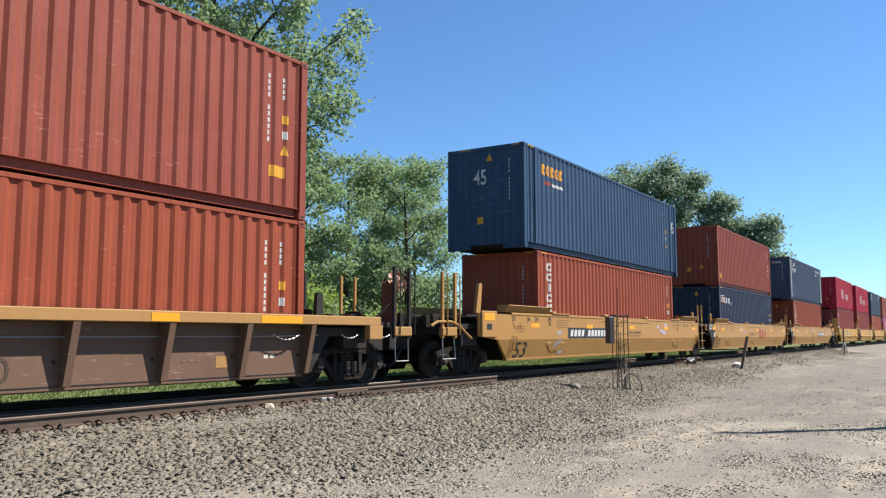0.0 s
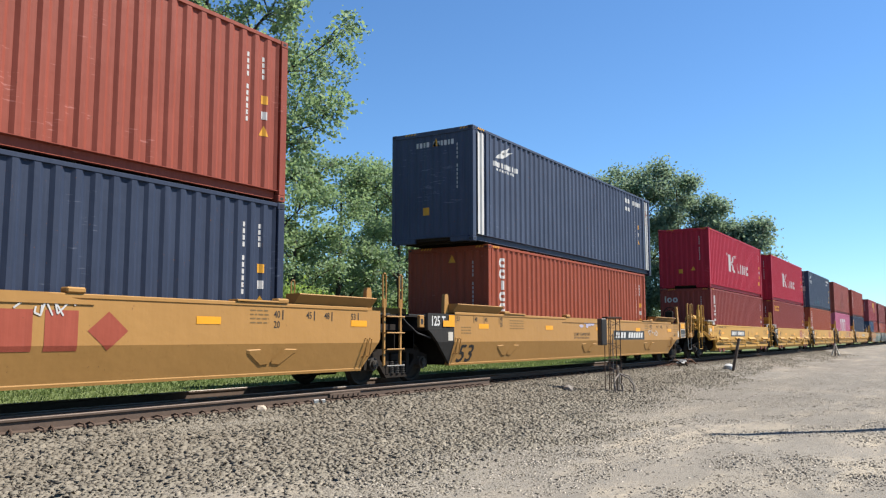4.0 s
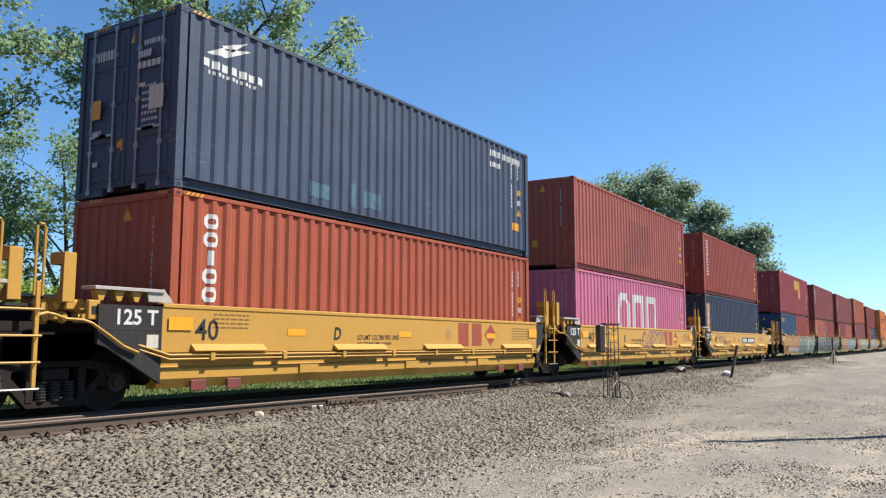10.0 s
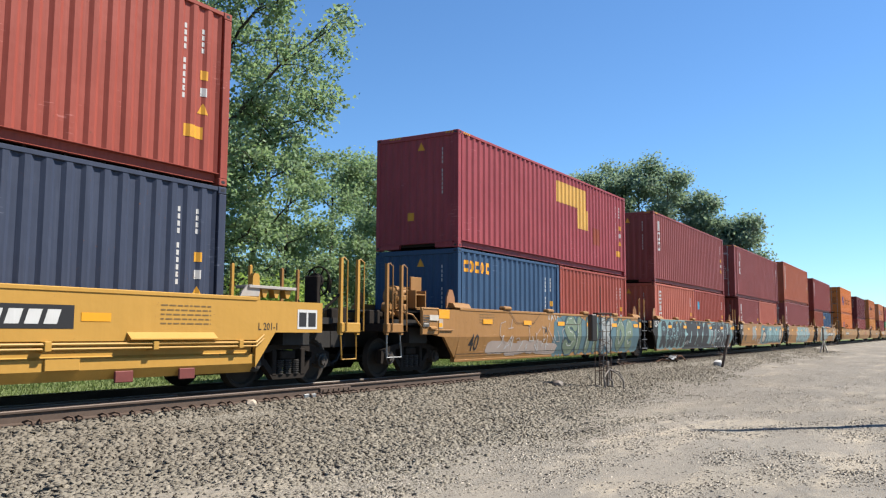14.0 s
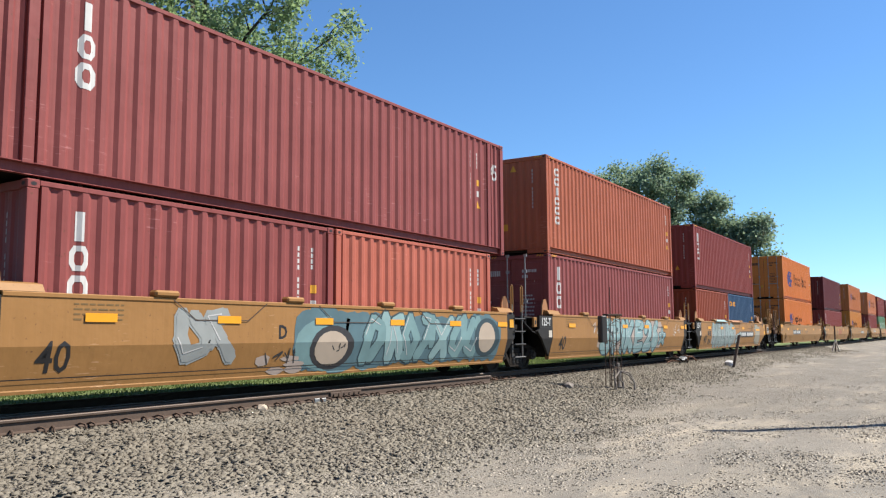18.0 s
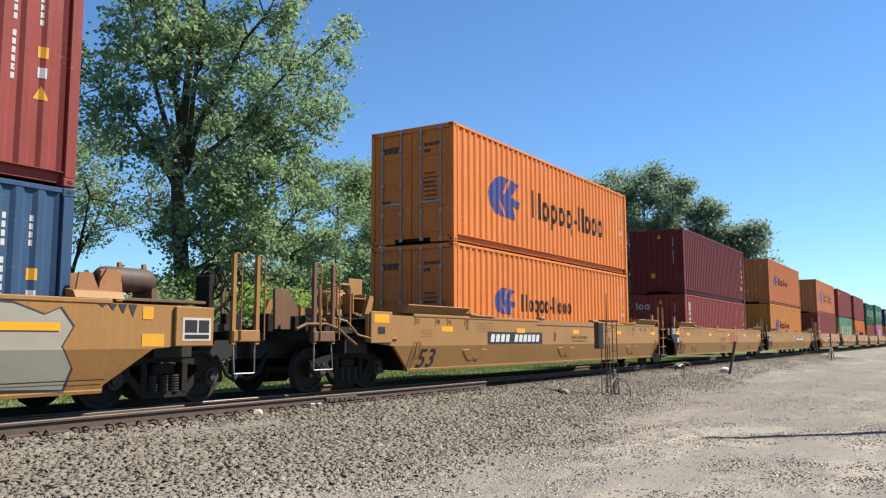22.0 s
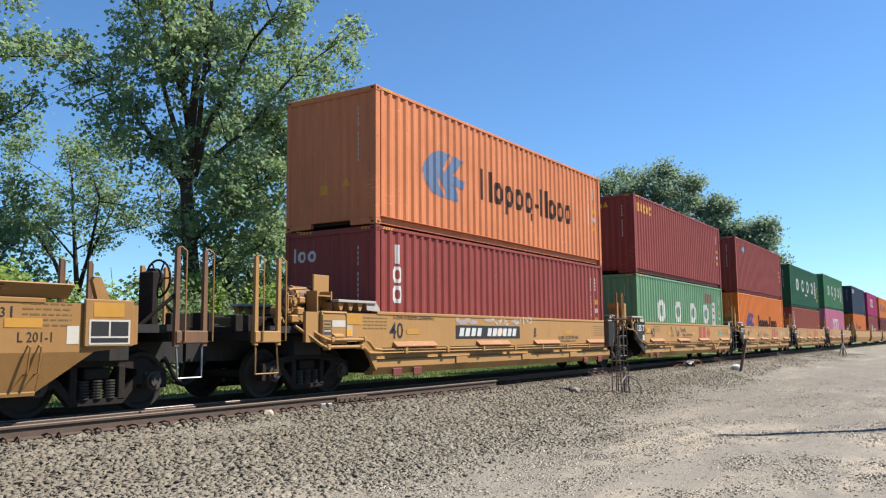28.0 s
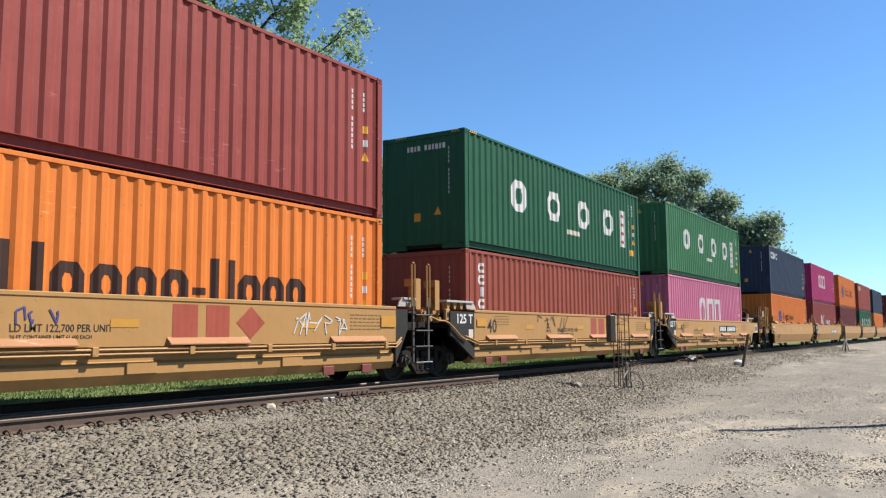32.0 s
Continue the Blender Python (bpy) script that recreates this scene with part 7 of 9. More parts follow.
def make_grass():
    rng = np.random.default_rng(21)
    n = 52000
    x = rng.uniform(-1, 62, n)
    y = np.where(rng.random(n) < 0.5, rng.uniform(13.3, 17.5, n), rng.uniform(17.0, 23.5, n))
    h = rng.uniform(0.10, 0.34, n) * np.where(y > 20.5, 1.8, 0.28)
    a = rng.uniform(0, 2 * np.pi, n)
    z = np.array([ground_z(v) for v in y])
    w = np.where(y > 17.5, 0.03, 0.012) + 0.01 * rng.random(n)
    p = np.stack([x, y, z], 1)
    side = np.stack([np.cos(a), np.sin(a), np.zeros(n)], 1) * w[:, None]
    tip = p + np.stack([np.cos(a + 1.4) * h * 0.35, np.sin(a + 1.4) * h * 0.35, h], 1)
    v = np.stack([p - side, p + side, tip], 1).reshape(-1, 3)
    me = bpy.data.meshes.new("grass")
    me.from_pydata(v.tolist(), [], (np.arange(n)[:, None] * 3 + np.array((0, 1, 2))).tolist())
    me.materials.append(leaf_material("grass_blade", (0.084, 0.115, 0.038), (0.165, 0.204, 0.071), (0.15, 0.20, 0.06)))
    tagged(mesh_ob("grass", me), "bright green rough grass beyond the track", "grass", "", "stuff")


# ---- the train: its place along the line at the start, unit by unit ----
SPEEDS = [10.450, 10.360, 10.336, 10.408, 10.515, 10.416, 10.455, 10.569, 10.591, 10.576, 10.756, 10.684, 10.653, 10.701, 10.746, 10.750, 10.729]    # metres a second, every two seconds


def travelled(t):
    """How far the train has come after t seconds."""
    s = 0.0
    for k in range(len(SPEEDS) - 1):
        a, b = k * 2.0, k * 2.0 + 2.0
        if t <= a:
            break
        e = min(t, b)
        va = SPEEDS[k]
        ve = va + (SPEEDS[k + 1] - va) * (e - a) / 2.0
        s += (va + ve) / 2 * (e - a)
    return s


RIDERS = []      # things that ride along, with their place at the start
AXLES = []       # wheelsets, with the start place of their bogie
FLOOR_Z = 0.47
TALL, LOW = 2.896, 2.591


def ride(ob, x, z=0.0, flip=False):
    RIDERS.append((ob, x, z))
    ob.matrix_world = pose(x, TRACK_Y, z)


def put_car(car, x):
    ride(car.ob, x)
    for w in car.wheels:
        AXLES.append((w, x + w.parent.location.x))


def box(x, z, length, height, mat, label, seed, door=0, end_codes=True, name="shipping_container"):
    c = Container(name, length, height, mat, label, door)
    c.codes(seed)
    ride(c.ob, x, z)
    return c


L40, L45, L20 = 12.192, 13.716, 6.058
GAP = 0.018


def board(c, u0, u1):
    """A framed plate that stands a little proud of the car's end."""
    b = Build()
    b.box(u0, u1, -1.568, -1.52, 0.99, 1.61, 0.012)
    b.part("placard_board", c.mat, c.ob)


def car_53(x, left, right, mat, letter, plate_u=None, end_no="125 T", mark_u=None, longer=0.10):
    c = Car(53, 9.8, mat, left, right, {"freight_yellow_paint": "yellow three-unit well car with sloping sides and black numbers", "dull_tan_paint": "dusty tan well car with sloping sides and yellow reflectors"}[mat.name], reach=(0.0, longer if right else 0.0))
    c.reflectors()
    c.dees()
    c.words("53", 0.385, -c.w + 0.26, 0.475, None, 0.16, 1.32)
    for q, u in (("53", -c.w + 0.06), ("48", -c.w + 0.87), ("45", -c.w + 1.36)):
        c.words(q, 0.10, u + 0.05, 1.40)
        c.mark([quad(u, 1.36, u + 0.02, 1.53)], BLACK_MARK, "length_tick")
    c.words("40", 0.10, -c.w + 2.18, 1.43)
    c.words("20", 0.10, -c.w + 2.18, 1.29)
    c.mark([quad(-c.w + 2.12, 1.36, -c.w + 2.14, 1.55), quad(-c.w + 2.17, 1.405, -c.w + 2.36, 1.412)], BLACK_MARK, "length_tick")
    c.fine_print(-c.w + 0.30, 1.25, 3, 0.45, 3)
    c.fine_print(-c.w + 2.7, 1.44, 4, 0.8, 4)
    c.words("LD LMT 117,600 PER UNIT", 0.085, 0.1 if plate_u is not None and plate_u < 0 else -1.45, 1.08)
    c.words("20 FT CONTAINER LIMIT 57,500 EACH", 0.052, 0.1 if plate_u is not None and plate_u < 0 else -1.45, 0.99)
    c.words(letter, 0.23, 0.30 if mark_u is not None else -1.15 if plate_u < 0 else 0.9, 1.03, None, 0.15)
    if plate_u is not None:
        c.plate(plate_u)
    if mark_u is not None:
        c.house_mark(mark_u)
    c.fine_print(5.02, 1.46, 4, 0.42, 6)
    for q, u in (("40", 5.56), ("45", 6.36), ("48", 6.84), ("53", 7.61)):
        c.words(q, 0.115, u, 1.36)
        c.mark([quad(u + 0.20, 1.33, u + 0.225, 1.49)], BLACK_MARK, "length_tick")
    c.words("20", 0.115, 5.56, 1.19)
    if not left:
        c.end_number(end_no)
    else:
        board(c, -c.half + 0.02, -c.half + 0.74)
        c.mark([quad(-c.half + 0.12, 1.39, -c.half + 0.62, 1.56)], c.strip, "reflector", "yellow reflective strip", 0.052)
        c.mark([quad(-c.half + 0.24, 1.17, -c.half + 0.48, 1.31)], BLACK_MARK, "label_holder", "", 0.052)
        b = Build()
        b.tube([(-c.half - q, -1.47, z) for q, z in ((2.0, 1.24), (1.75, 1.33), (1.2, 1.34), (0.85, 1.25), (0.55, 1.08), (0.32, 0.96))], 0.028, 7)
        b.part("brake_pipe", TANK_BROWN if mat is CAR_DULL else mat, c.ob)
        if mat is CAR_DULL:
            c.brake_tank(-1)
            at = -c.half - 1.45
            b = Build()
            b.prism([(at - 0.28, 1.25), (at + 0.30, 1.25), (at + 0.34, 1.62), (at + 0.05, 1.98), (at - 0.30, 1.98)], "y", -0.72, -0.66)
            b.part("leaning_plate", TANK_BROWN, c.ob, "dull brown upright plate")
            for q, e in ((-0.98, 0.22), (-0.50, 0.20)):
                b = Build()
                at = -c.half + q
                b.tube([(at - e, -1.30, 1.25), (at - e, -1.30, 2.02), (at - e + 0.05, -1.30, 2.10), (at + e - 0.05, -1.30, 2.10), (at + e, -1.30, 2.02), (at + e, -1.30, 1.25)], 0.022, 7)
                b.part("bent_rail", LEDGE_BROWN, c.ob)
    if right:
        e = c.half + longer + 0.16
        c.words("L 201-9" if mat is CAR_YELLOW else "L 201-1", 0.12, e - 1.60, 1.06)
        board(c, e - 0.74, e)
        c.mark([quad(e - 0.62, 1.38, e - 0.16, 1.57)], c.strip, "reflector", "yellow reflective strip", 0.052)
        c.mark([quad(e - 0.68, 1.02, e - 0.06, 1.345)], PALE_PATCH, "data_placard", "pale bordered data placard", 0.052)
        c.mark([quad(e - 0.65, 1.13, e - 0.39, 1.32), quad(e - 0.36, 1.13, e - 0.09, 1.32), quad(e - 0.65, 1.045, e - 0.09, 1.105)], BLACK_MARK, "placard_panel", "", 0.055)
        c.mark([quad(e - 0.96, 1.03, e - 0.79, 1.26)], PALE_PATCH, "notice_plate")
        c.fine_print(e - 1.55, 1.52, 5, 0.65, 8)
        c.brake_wheel(1)
        b = Build()
        for poly in text_polys("REEFER CLEARANCE", 0.10, c.w - 1.9, 0.04, 0.2, 1.0):
            b.poly(*[(p, -1.494 - 0.85 * q, 1.605 + q) for p, q in poly])
        small_marks(b.part("lettering", BLACK_MARK, c.ob))
    put_car(c, x)
    return c


def car_40(x, left, right, mat, letter, half=7.735, step=True, plate_u=None, mark_u=None, end_no="125 T", label="", longer=0.0, vee=False):
    c = Car(40, half, mat, left, right, label, None, step, reach=(longer, 0.0))
    c.reflectors(6, 1.24)
    c.words("40", 0.31 if step else 0.39, -c.w + (0.42 if left and step else 0.60 if step else 0.48), 1.08 if step else 0.60, None, 0.0, 1.05 if step else 0.85)
    c.fine_print(-c.w + (-0.42 if left and step else 0.95), 1.46, 4, 0.75, 3)
    if left and step:
        c.words("S-2054-16 REEFER CLEARANCE", 0.085, -c.w + 0.55, 1.46)
    if step:
        c.pipes(vee)
        c.words("LD LMT 122,700 PER UNIT", 0.095, -4.0 if right else -1.9 if not left else 1.95, 1.03 if left else 1.10)
        c.words("20 FT CONTAINER LIMIT 61,600 EACH", 0.05, -3.95 if right else -1.9 if not left else 2.05, 0.95 if left else 1.01)
        c.words(letter, 0.22, -0.95 if right else 0.40 if left else -2.6, 1.10, None, 0.15)
        c.fine_print(4.5, 1.40, 5, 0.95, 6)
        if mark_u is None or mark_u > 1.6:
            c.mark([quad(1.3, 1.14, 1.5, 1.34)], CAR_TAN, "inspection_stencil")
    else:
        c.words(letter, 0.22, -1.8, 1.0)
        for k in range(4):
            b = Build()
            u = -c.w + 2.4 + k * 2.7
            b.box(u - 0.22, u + 0.22, -1.57, -1.40, 1.60, 1.70, 0.03)
            b.part("tie_lug", mat, c.ob)
    if plate_u is not None:
        c.plate(plate_u)
    if mark_u is not None:
        c.house_mark(mark_u)
    if step and not right:
        c.mark([quad(c.wr - 0.50, 1.19, c.wr - 0.02, 1.41)], c.strip, "reflector", "yellow reflective strip", 0.02)
    if not step:
        c.seam()
        if mat is CAR_OCHRE:
            c.doublers(right)
            if not right:
                c.mark([quad(c.wr + 0.10, 1.22, c.wr + 0.32, 1.42)], CAUTION_MARK, "reflector", "orange reflective square", 0.02)
    if not left:
        c.end_number(end_no)
    else:
        c.brake_tank(-1)
        e = -c.half - 0.37
        b = Build()
        b.box(e, e + 0.72, -1.548, -1.50, 0.98, 1.57, 0.012)
        b.part("placard_board", mat, c.ob)
        b = Build()
        b.tube([(e + 0.03, -1.552, 1.0), (e + 0.03, -1.552, 1.50), (e + 0.06, -1.552, 1.54), (e + 0.66, -1.552, 1.54), (e + 0.69, -1.552, 1.50), (e + 0.69, -1.552, 1.0)], 0.012, 6)
        b.part("hatch_rim", mat, c.ob)
        b = Build()
        b.prism([(-1.55, 1.17), (-1.62, 1.13), (-1.62, 1.10), (-1.55, 1.09)], "x", e + 0.29, e + 0.56)
        b.part("hatch_handle", mat, c.ob)
        c.mark(ring(e + 0.035, 1.265, e + 0.275, 1.405, 0.02) + [quad(e + 0.075, 1.32, e + 0.235, 1.35)], BOX_GREY, "label_holder", "", 0.052)
        c.mark([quad(e + 0.03, 1.15, e + 0.28, 1.25)], BOX_GREY, "label_holder", "", 0.052)
        c.mark([quad(e + 0.06, 1.205, e + 0.25, 1.225)], PALE_PATCH, "fine_print", "", 0.055)
        c.mark([quad(e + 0.29, 1.29, e + 0.66, 1.41)], PALE_PATCH, "notice_plate", "", 0.052)
        c.mark([quad(-c.w - 0.95, 1.34, -c.w - 0.47, 1.54)], c.strip, "reflector", "yellow reflective strip", 0.008)
        c.mark([quad(-c.w - 0.95, 1.12, -c.w - 0.75, 1.33)], CREAM_SPRAY, "notice_plate", "", 0.008)
        c.mark([quad(-c.w - 0.92, 1.15, -c.w - 0.78, 1.24)], YELLOW_MARK, "notice_panel", "", 0.011)
    if right:
        if mat is not CAR_OCHRE:
            c.words("L 201-1", 0.12, c.w + 0.05, 1.06)
            c.mark([quad(c.half - 0.30, 1.08, c.half + 0.22, 1.42)], WHITE_MARK, "placard_board", "white bordered data placard")
            c.mark([quad(c.half - 0.26, 1.12, c.half - 0.07, 1.37), quad(c.half - 0.02, 1.12, c.half + 0.18, 1.37)], BLACK_MARK, "placard_panel", "", 0.007)
        c.brake_wheel(1)
    put_car(c, x)
    return c


def old_car(x):
    """The brown ribbed car at the head of the view: a low panel hung on slanted ribs under a yellow chord."""
    c = Car(40, 7.55, BLACK_PAINT, False, True, "old brown ribbed well car with a yellow top chord", BLACK_PAINT, line=OLD_LINE)
    for k in range(9):
        u = -6.05 + k * 1.5
        b = Build()
        b.prism([(-1.345, 1.215), (-1.61, 1.215), (-1.44, 0.39), (-1.345, 0.39)], "x", u - 0.055, u + 0.055)
        b.part("rib", CAR_BROWN, c.ob, "slanted brown steel rib")
        if k < 8:
            b = Build()
            b.prism([(-1.345, 1.215), (-1.345, 0.345), (-1.33, 0.325), (-1.305, 0.325), (-1.305, 1.215)], "x", u + 0.004, u + 1.496)
            b.part("side_panel", CAR_BROWN, c.ob)
            b = Build()
            b.box(u + 0.06, u + 1.44, -1.352, -1.34, 0.385, 0.400)
            b.part("panel_seam", BLACK_MARK, c.ob)
            b = Build()
            b.disc((u + 1.36, -1.349, 0.70), "y", 0.028, 0.02, 8)
            b.part("drain_hole", BLACK_MARK, c.ob)

    def low(polys, mat, name, label=""):
        b = Build()
        for poly in polys:
            b.poly(*[(p, -1.350, q) for p, q in poly])
        small_marks(b.part(name, mat, c.ob, label))
    low(text_polys("40", 0.30, 0.34, 0.47, 0.0, 0.95), OLD_MARK, "lettering")
    low([quad(3.98, 0.54, 4.22, 0.72)], CAR_TAN, "faded_patch", "faded yellow patch")
    low(number_row(3.2, 0.64, 4, 0.07, 0.04, 0.13), RUST_WASH, "fine_print")
    low(number_row(5.0, 0.66, 2, 0.10, 0.06, 0.14), PALE_PATCH, "fine_print")
    b = Build()
    b.tube([(-c.w, -1.44, 1.02), (5.0, -1.44, 1.02), (6.2, -1.46, 1.04)], 0.011, 6)
    b.part("brake_pipe", GALV, c.ob)
    for u0, u1 in ((5.05, 5.70), (6.79, 7.30), (7.88, 8.30)):    # slack chains
        b = Build()
        for k in range(14):
            p, q = (k / 14, (k + 0.8) / 14)
            sag = [1.06 - 0.36 * f * (1 - f) * (u1 - u0) / 0.6 for f in (p, q)]
            b.tube([(u0 + (u1 - u0) * p, -1.50 - 0.012 * (k % 2), sag[0]), (u0 + (u1 - u0) * q, -1.50 + 0.012 * (k % 2), sag[1])], 0.013, 5)
        b.part("chain", GALV, c.ob, "slack steel chain")
    b = Build()
    b.box(-c.w - 0.4, c.half + 0.30, -1.62, -1.30, 1.22, 1.385, 0.012)
    b.part("yellow_chord", CAR_TAN, c.ob, "yellow top chord")
    for u in (2.80, 5.14, -0.3, -3.2):
        b = Build()
        b.box(u - (0.24 if u < 5 else 0.48), u + (0.24 if u < 5 else 0.48), -1.626, -1.62, 1.235, 1.355)
        b.part("reflector", YELLOW_MARK, c.ob)
    b = Build()
    b.box(c.half - 0.07, c.half + 0.34, -1.63, -1.50, 0.96, 1.22, 0.01)
    b.part("corner_plate", CAR_TAN, c.ob)
    rng = random.Random(91)    # a torn sheet caught on the hand wheel
    for k, (u, z, s) in enumerate(((8.72, 2.20, 0.19), (8.95, 2.05, 0.14), (8.80, 2.02, 0.10))):
        b = Build()
        n = 6
        for i in range(n):
            for j in range(n):
                fold = 0.05 * math.sin(i * 1.9 + k) * math.cos(j * 1.6)
                b.v.append((u + s * (i / 2.5 - 1) + rng.uniform(-0.03, 0.03), -1.30 + fold + rng.uniform(-0.03, 0.03), z + s * (j / 2.5 - 1) * (1.0 - 0.15 * abs(i - 2.5)) + rng.uniform(-0.03, 0.03)))
        for i in range(n - 1):
            for j in range(n - 1):
                b.f.append((i * n + j, (i + 1) * n + j, (i + 1) * n + j + 1, i * n + j + 1))
        b.part("torn_sheet", TORN_SHEET, c.ob, "pale pinkish torn sheet on the hand wheel")
    c.brake_wheel(1, RUST, -1.20)
    put_car(c, x)


def pair(x, low, high, seed, low_len=L40, high_len=L40, low_h=TALL, dl=0, dh=0):
    """Two boxes, one on the other. low and high are (material, label)."""
    a = box(x, FLOOR_Z, low_len, low_h, low[0], low[1], seed, dl)
    b = box(x, FLOOR_Z + low_h + GAP, high_len, TALL, high[0], high[1], seed + 50, dh)
    return a, b


def twins(x, near, far, high, seed, high_len=L40, dh=0):
    """Two twenty-foot boxes end to end with a long one on them."""
    a = box(x - 3.067, FLOOR_Z, L20, LOW, near[0], near[1], seed)
    b = box(x + 3.067, FLOOR_Z, L20, LOW, far[0], far[1], seed + 20)
    c = box(x, FLOOR_Z + LOW + GAP, high_len, TALL, high[0], high[1], seed + 50, dh)
    return a, b, c


def make_train():
    # head of the view
    old_car(4.88)
    pair(4.88, (ORANGE_RED, "orange-red corrugated container in a brown well car"), (RED_BROWN, "red-brown corrugated container stacked on another"), 1, low_h=LOW)
    # three 53-foot units
    Y = CAR_YELLOW
    c = car_53(26.5, True, False, Y, "A", -4.8)
    c.scrawl(-c.w + 0.1, 1.18, 3, RED_MARK, 3, 0.16)
    c.smear(2.9, 4.2, 1.02, 1.40, 81, LILAC_SPRAY)
    c.smear(-c.w + 2.6, -c.w + 3.2, 0.55, 1.1, 86, PALE_SMEAR)
    a, b = pair(26.5, (ORANGE_RED, "orange-red container with a white sign column"), (BLUE, "long dark blue container with 45 on its end"), 2, high_len=L45)
    brand_six(a)
    brand_yellow_word(b, 1.15, 0.72, 1.15, YELLOW_MARK)
    b.mark([quad(1.35, b.h - 0.98, 1.75, b.h - 0.88)], RED_MARK, "small_mark")
    b.mark([quad(1.80, b.h - 0.98, 2.6, b.h - 0.90)], WHITE_MARK, "small_mark")
    b.mark(text_polys("45", 0.44, 13.0, b.h - 1.15, 0, 0.62), WHITE_MARK, "end_number", "white number 45")
    b.end_mark(text_polys("45", 0.42, 0.85, b.h - 1.06, 0, 0.7), WHITE_MARK, "end_number", "white number 45")
    c = car_53(46.05, False, False, Y, "C", None, "125 T", 0.9)
    c.smear(-3.6, -2.4, 1.15, 1.45, 82, PALE_SMEAR)
    c.scrawl(1.1, 1.28, 5, WHITE_SPRAY, 5, 0.2)
    a, b = pair(46.05, (NAVY, "navy container with a small flag emblem"), (RED_BROWN, "red-brown corrugated container stacked on a navy one"), 3)
    brand_flag(a)
    b.mark([quad(0.36, 0.40, 0.62, 0.62)], CAUTION_MARK, "caution_plate", "yellow caution plate")
    c = car_53(65.63, False, True, Y, "B", 1.82)
    c.smear(-1.0, 1.2, 1.32, 1.50, 83, LILAC_SPRAY)
    c.scrawl(5.4, 1.0, 6, WHITE_SPRAY, 4, 0.3)
    a, b = pair(65.63, (ORANGE_RED, "orange-red container with a white sign column"), (SLATE, "long slate-blue container with white end posts"), 4, high_len=L45)
    brand_six(a)
    brand_dark_line(b)
    end_code_row(b)
    b.mark([quad(13.06, 0.18, 13.46, b.h - 0.14)], WHITE_MARK, "white_end_strip", "white painted end strip", 0.03)
    b.mark([quad(0.22, 0.18, 0.58, b.h - 0.14)], WHITE_MARK, "white_end_strip", "white painted end strip", 0.03)
    b.mark(text_polys("4", 0.26, 13.14, b.h - 0.72, 0, 0.8) + text_polys("5", 0.26, 13.14, b.h - 1.06, 0, 0.8), RED_MARK, "end_number", "red number 45", 0.036)
    # five 40-foot units, bright yellow
    G = CAR_GOLD
    lab = "bright yellow five-unit well car with pipes and ledges along its side"
    xs = [87.5 + 15.47 * k for k in range(5)]
    car_40(xs[0], True, False, G, "B", plate_u=-3.5, label=lab)
    a, b = pair(xs[0], (MAROON, "maroon container with a white sign column"), (CRIMSON, "crimson container with large white signs"), 5)
    brand_three(a)
    brand_line(b)
    c = car_40(xs[1], False, False, G, "C", label=lab, vee=True)
    c.house_mark(1.87)
    c.scrawl(2.1, 0.88, 84, WHITE_SPRAY, 6, 0.42)
    c.scrawl(2.15, 0.95, 85, WHITE_SPRAY, 6, 0.40)
    a, b = pair(xs[1], (MAROON, "maroon container with a small yellow trade mark"), (CRIMSON, "crimson container with large white signs"), 6)
    brand_yellow_word(a, 0.55, 0.66, 1.25, CAUTION_MARK, True)
    brand_line(b)
    c = car_40(xs[2], False, False, G, "D", mark_u=1.83, label=lab)
    a, b = pair(xs[2], (BRIGHT_RUST, "bright orange-red container with a white sign column"), (GREY_BLUE, "grey-blue container with doors at its near end"), 7, dh=-1)
    brand_six(a)
    brand_dark_line(b)
    for name, mat, y0, z0, y1, z1 in (("placard", CAUTION_MARK, 0.82, 1.30, 0.60, 1.62), ("placard", PALE_PATCH, -0.60, 1.28, -0.94, 1.66), ("placard", CODE_MARK, 0.78, 1.00, 0.62, 1.08), ("code_row", CODE_MARK, -0.30, 2.16, -0.62, 2.27), ("code_row", CODE_MARK, -0.30, 1.98, -0.86, 2.09), ("placard", PALE_PATCH, -0.34, 1.68, -0.50, 1.74), ("placard", CODE_MARK, 0.75, 0.50, 0.62, 0.58)):
        q = Build()
        n = 5 if name == "code_row" else 1
        for k in range(n):
            ya, yb = y0 + (y1 - y0) * k / n, y0 + (y1 - y0) * (k + (0.8 if n > 1 else 1)) / n
            q.poly(*[(-b.hl - 0.036, yy, zz) for yy, zz in ((ya, z0), (ya, z1), (yb, z1), (yb, z0))])
        small_marks(q.part(name, mat, b.ob))
    b.mark([quad(3.1, 0.34, 3.7, 0.62), quad(4.3, 0.30, 4.5, 0.80), quad(4.7, 0.36, 5.3, 0.70)], SLATE_SCUFF, "scuff", "pale blue scuffed patch")
    c = car_40(xs[3], False, False, G, "E", mark_u=1.91, label=lab)
    c.spray(-0.75, 2.2, 106, [CAR_GOLD], None, 0.92, 1.48, PURPLE_SPRAY, PURPLE_SPRAY)
    a, b = pair(xs[3], (PINK, "bright pink container with three tall white signs"), (FADED_RED, "faded red container with a dark patch"), 8)
    brand_three_big(a, 3.75, 1.62, 4.45, 0.55)
    b.mark([quad(5.2, b.h - 2.35, 7.35, b.h - 0.75)], DARK_PATCH, "old_patch", "darker repainted patch")
    b.mark([quad(4.55, 0.2, 5.10, 1.25)], FADED_RUST, "old_patch", "orange-red repainted patch")
    b.mark([quad(7.42, 0.3, 7.72, 1.05)], FADED_RUST, "old_patch", "orange-red repainted patch")
    c = car_40(xs[4] + 0.13, False, True, G, "A", plate_u=0.0, label=lab)
